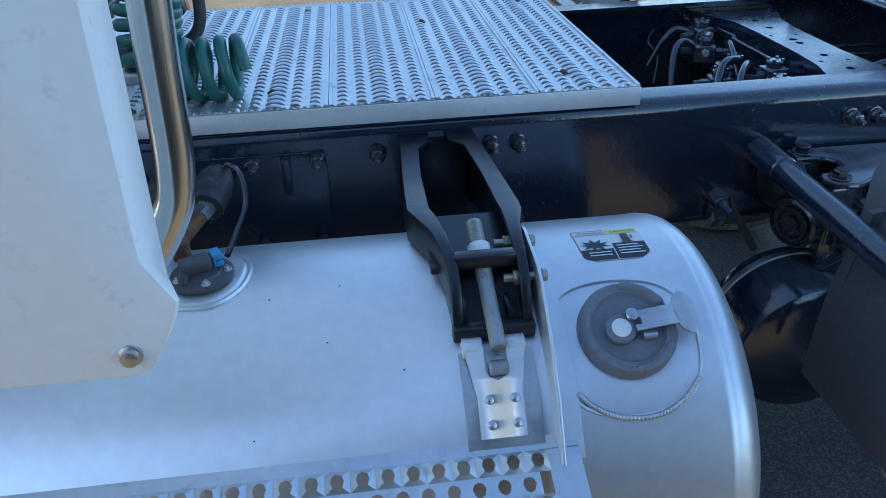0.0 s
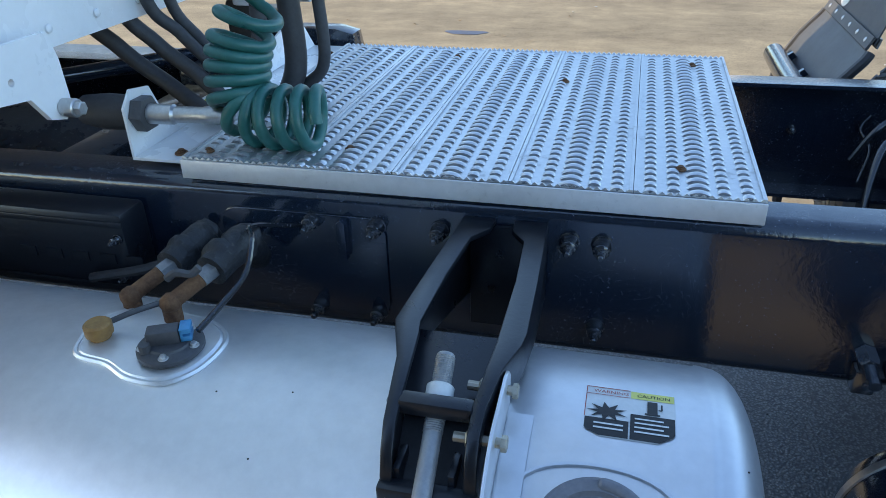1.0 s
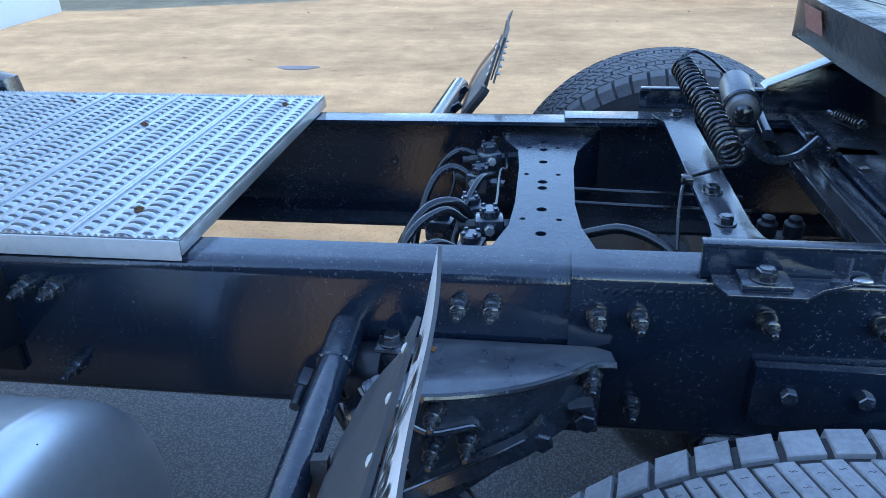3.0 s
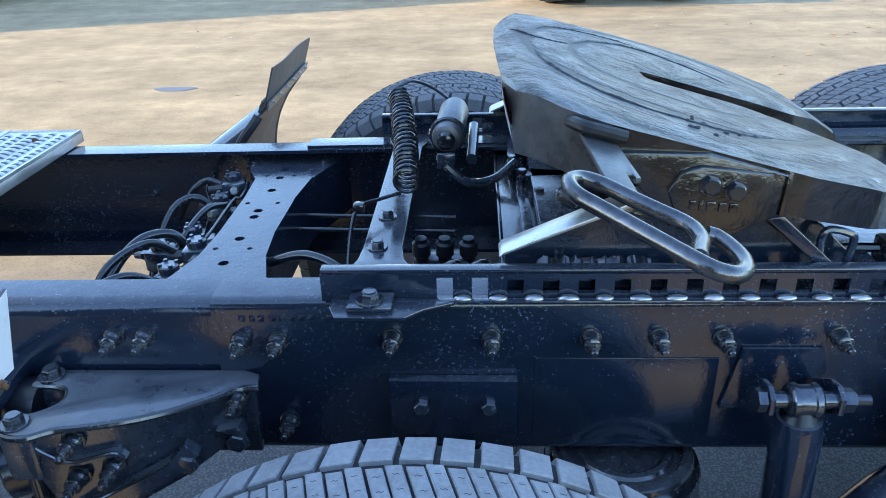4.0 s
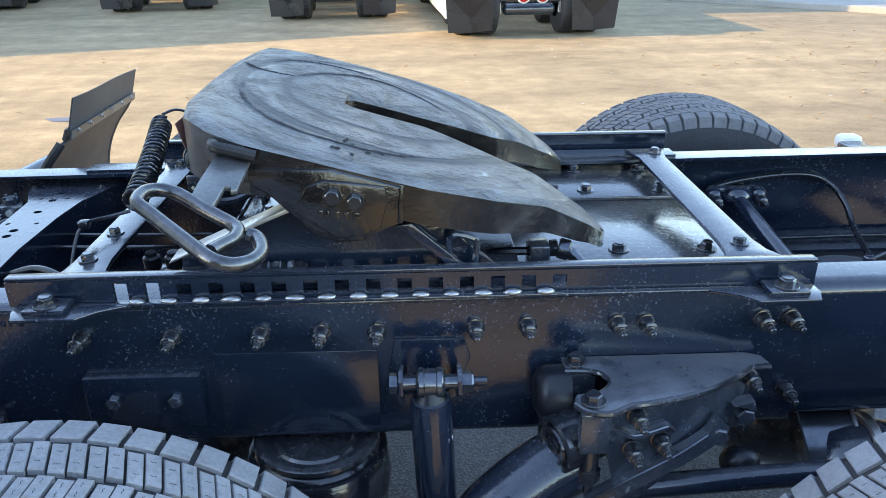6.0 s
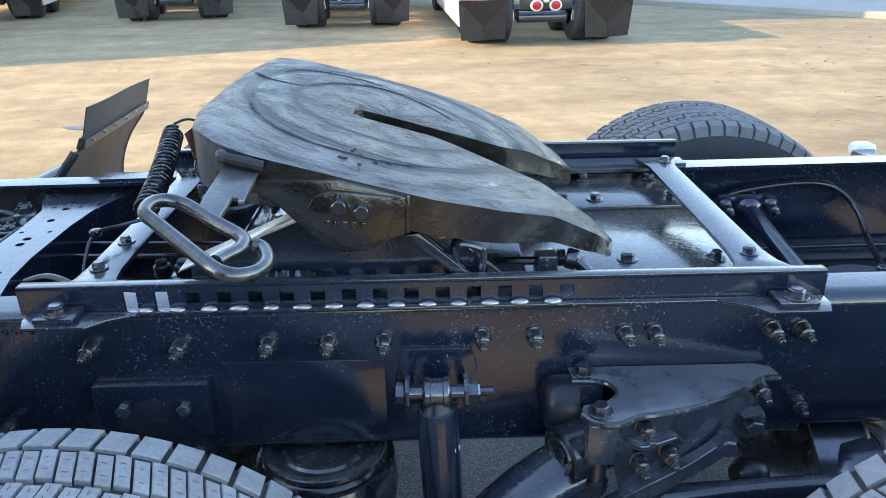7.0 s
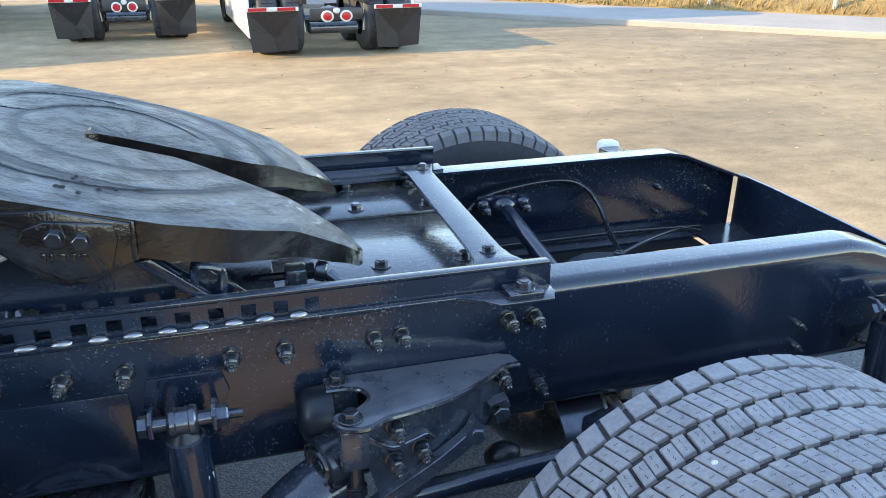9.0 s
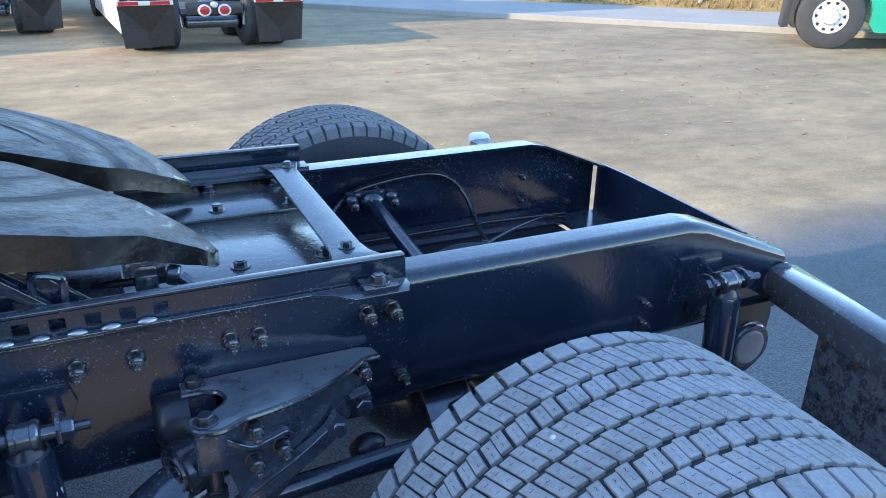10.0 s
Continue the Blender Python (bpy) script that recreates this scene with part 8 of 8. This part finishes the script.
    for s in (-1, 1):
        part("side_skirt", box(B(), s * 1.15 - 0.02, s * 1.15 + 0.02, 0.3 if skirt is WHITE else 2.9, 4.6, 0.28, 1.05, 0.01), skirt, g)
    g.matrix_basis = m
    return g


parked_truck(pose(3.42, 10.85, 0, 0, 0, 4) @ Matrix.Diagonal((1.15, 1, 1, 1)), WHITE, WHITE)
parked_truck(pose(0.05, 13.4, 0, 0, 0, 4), DARKP, GREENP)
parked_truck(pose(-3.75, 15.3, 0, 0, 0, 12), DARKP, DARKP, False)
parked_truck(pose(-8.1, 15.9, 0, 0, 0, 12), WHITE, WHITE, False)

# green tractor at the yard's edge
gt = thing("green_truck", "bright green tractor with white front rim parked by the kerb", "truck", "parked trucks")
part("front_tyre", moved(simple_tyre(0.53, 0.30), Matrix.Translation((0, 0, 0.53)) @ Matrix.Rotation(radians(0), 4, "Z")), TYRE, gt)
bm = lathe(B(), (0, 0.03, 0.53), (0, -0.3, 0.53), [(0, 0.315), (0.028, 0.315), (0.03, 0.295), (0.02, 0.28), (0.01, 0.16), (0.02, 0.13), (0.09, 0.12), (0.10, 0.10), (0.10, 0)], 40)
rim = part("rim", bm, WHITE, gt, "white painted steel rim")
for k in range(10):
    a = 2 * math.pi * k / 10
    c = Vector((0.225 * math.cos(a), 0.016, 0.53 + 0.225 * math.sin(a)))
    part("hand_hole", cyl(B(), c + Vector((0, 0.004, 0)), c + Vector((0, -0.003, 0)), 0.032, 14), INK, rim)
    c = Vector((0.14 * math.cos(a + 0.3), 0.0, 0.53 + 0.14 * math.sin(a + 0.3)))
    part("wheel_nut", hexagon(B(), c, c + Vector((0, -0.03, 0)), 0.016), STEEL, rim)
bm = B()
arch = [(0.62 * math.cos(a), 0.55 + 0.60 * math.sin(a)) for a in (math.pi * k / 16 for k in range(-1, 14))]
prism(bm, [(0.70, 0.30), *arch, (-0.62, 1.3), (0.3, 1.5), (2.6, 1.75), (3.2, 2.2), (3.2, 3.6), (6.2, 3.8), (6.2, 0.55), (3.0, 0.40), (2.9, 0.32)], "y", 0.02, 2.35)
part("cab_body", bm, GREENP, gt, "glossy green cab and fairing")
bm = prism(B(), [(-0.75, 0.32), (-0.70, 1.2), (-0.63, 1.2), (-0.64, 0.34)], "y", -0.05, 0.55, 0.01)
part("flap", bm, RUBBER, gt)
part("bumper_step", box(B(), 0.85, 1.6, -0.005, 0.019, 0.42, 0.50, 0.006), STEEL, gt)
part("rear_tyre", moved(simple_tyre(0.53, 0.60), Matrix.Translation((5.2, 0.0, 0.53))), TYRE, gt)
part("rear_tyre", moved(simple_tyre(0.53, 0.60), Matrix.Translation((6.55, 0.0, 0.53))), TYRE, gt)
part("far_tyre", moved(simple_tyre(0.53, 0.30), Matrix.Translation((0, 2.0, 0.53))), TYRE, gt)
gt.matrix_basis = pose(13.02, 7.97, 0, 0, 0, -42)

# unseen trailers added ahead to the left, to lay shade across the yard
tl = thing("shade_trailer", "unseen white box trailer added to cast shade across the yard", "trailer")
part("trailer_box", box(B(), -4.5, 4.5, -1.25, 1.25, 1.1, 3.9, 0.03), WHITE, tl)
for x in (-3.0, -1.7, 3.5):
    for y in (-1.2, 0.6):
        part("tyre", moved(simple_tyre(0.51, 0.58), Matrix.Translation((x, y, 0.51))), TYRE, tl)
part("side_skirt", box(B(), -1.0, 4.2, -1.24, -1.20, 0.35, 1.1, 0.01), WHITE, tl)
tl.matrix_basis = pose(-11.6, 12.15, 0, 0, 0, 17.5)
copy_thing(tl, pose(-13.4, 14.9, 0, 0, 0, 17.5))
# unseen tractor added on the camera's side, to darken reflections and bounced light
parked_truck(pose(3.9, -4.4, 0, 0, 0, 90), DARKP, DARKP)
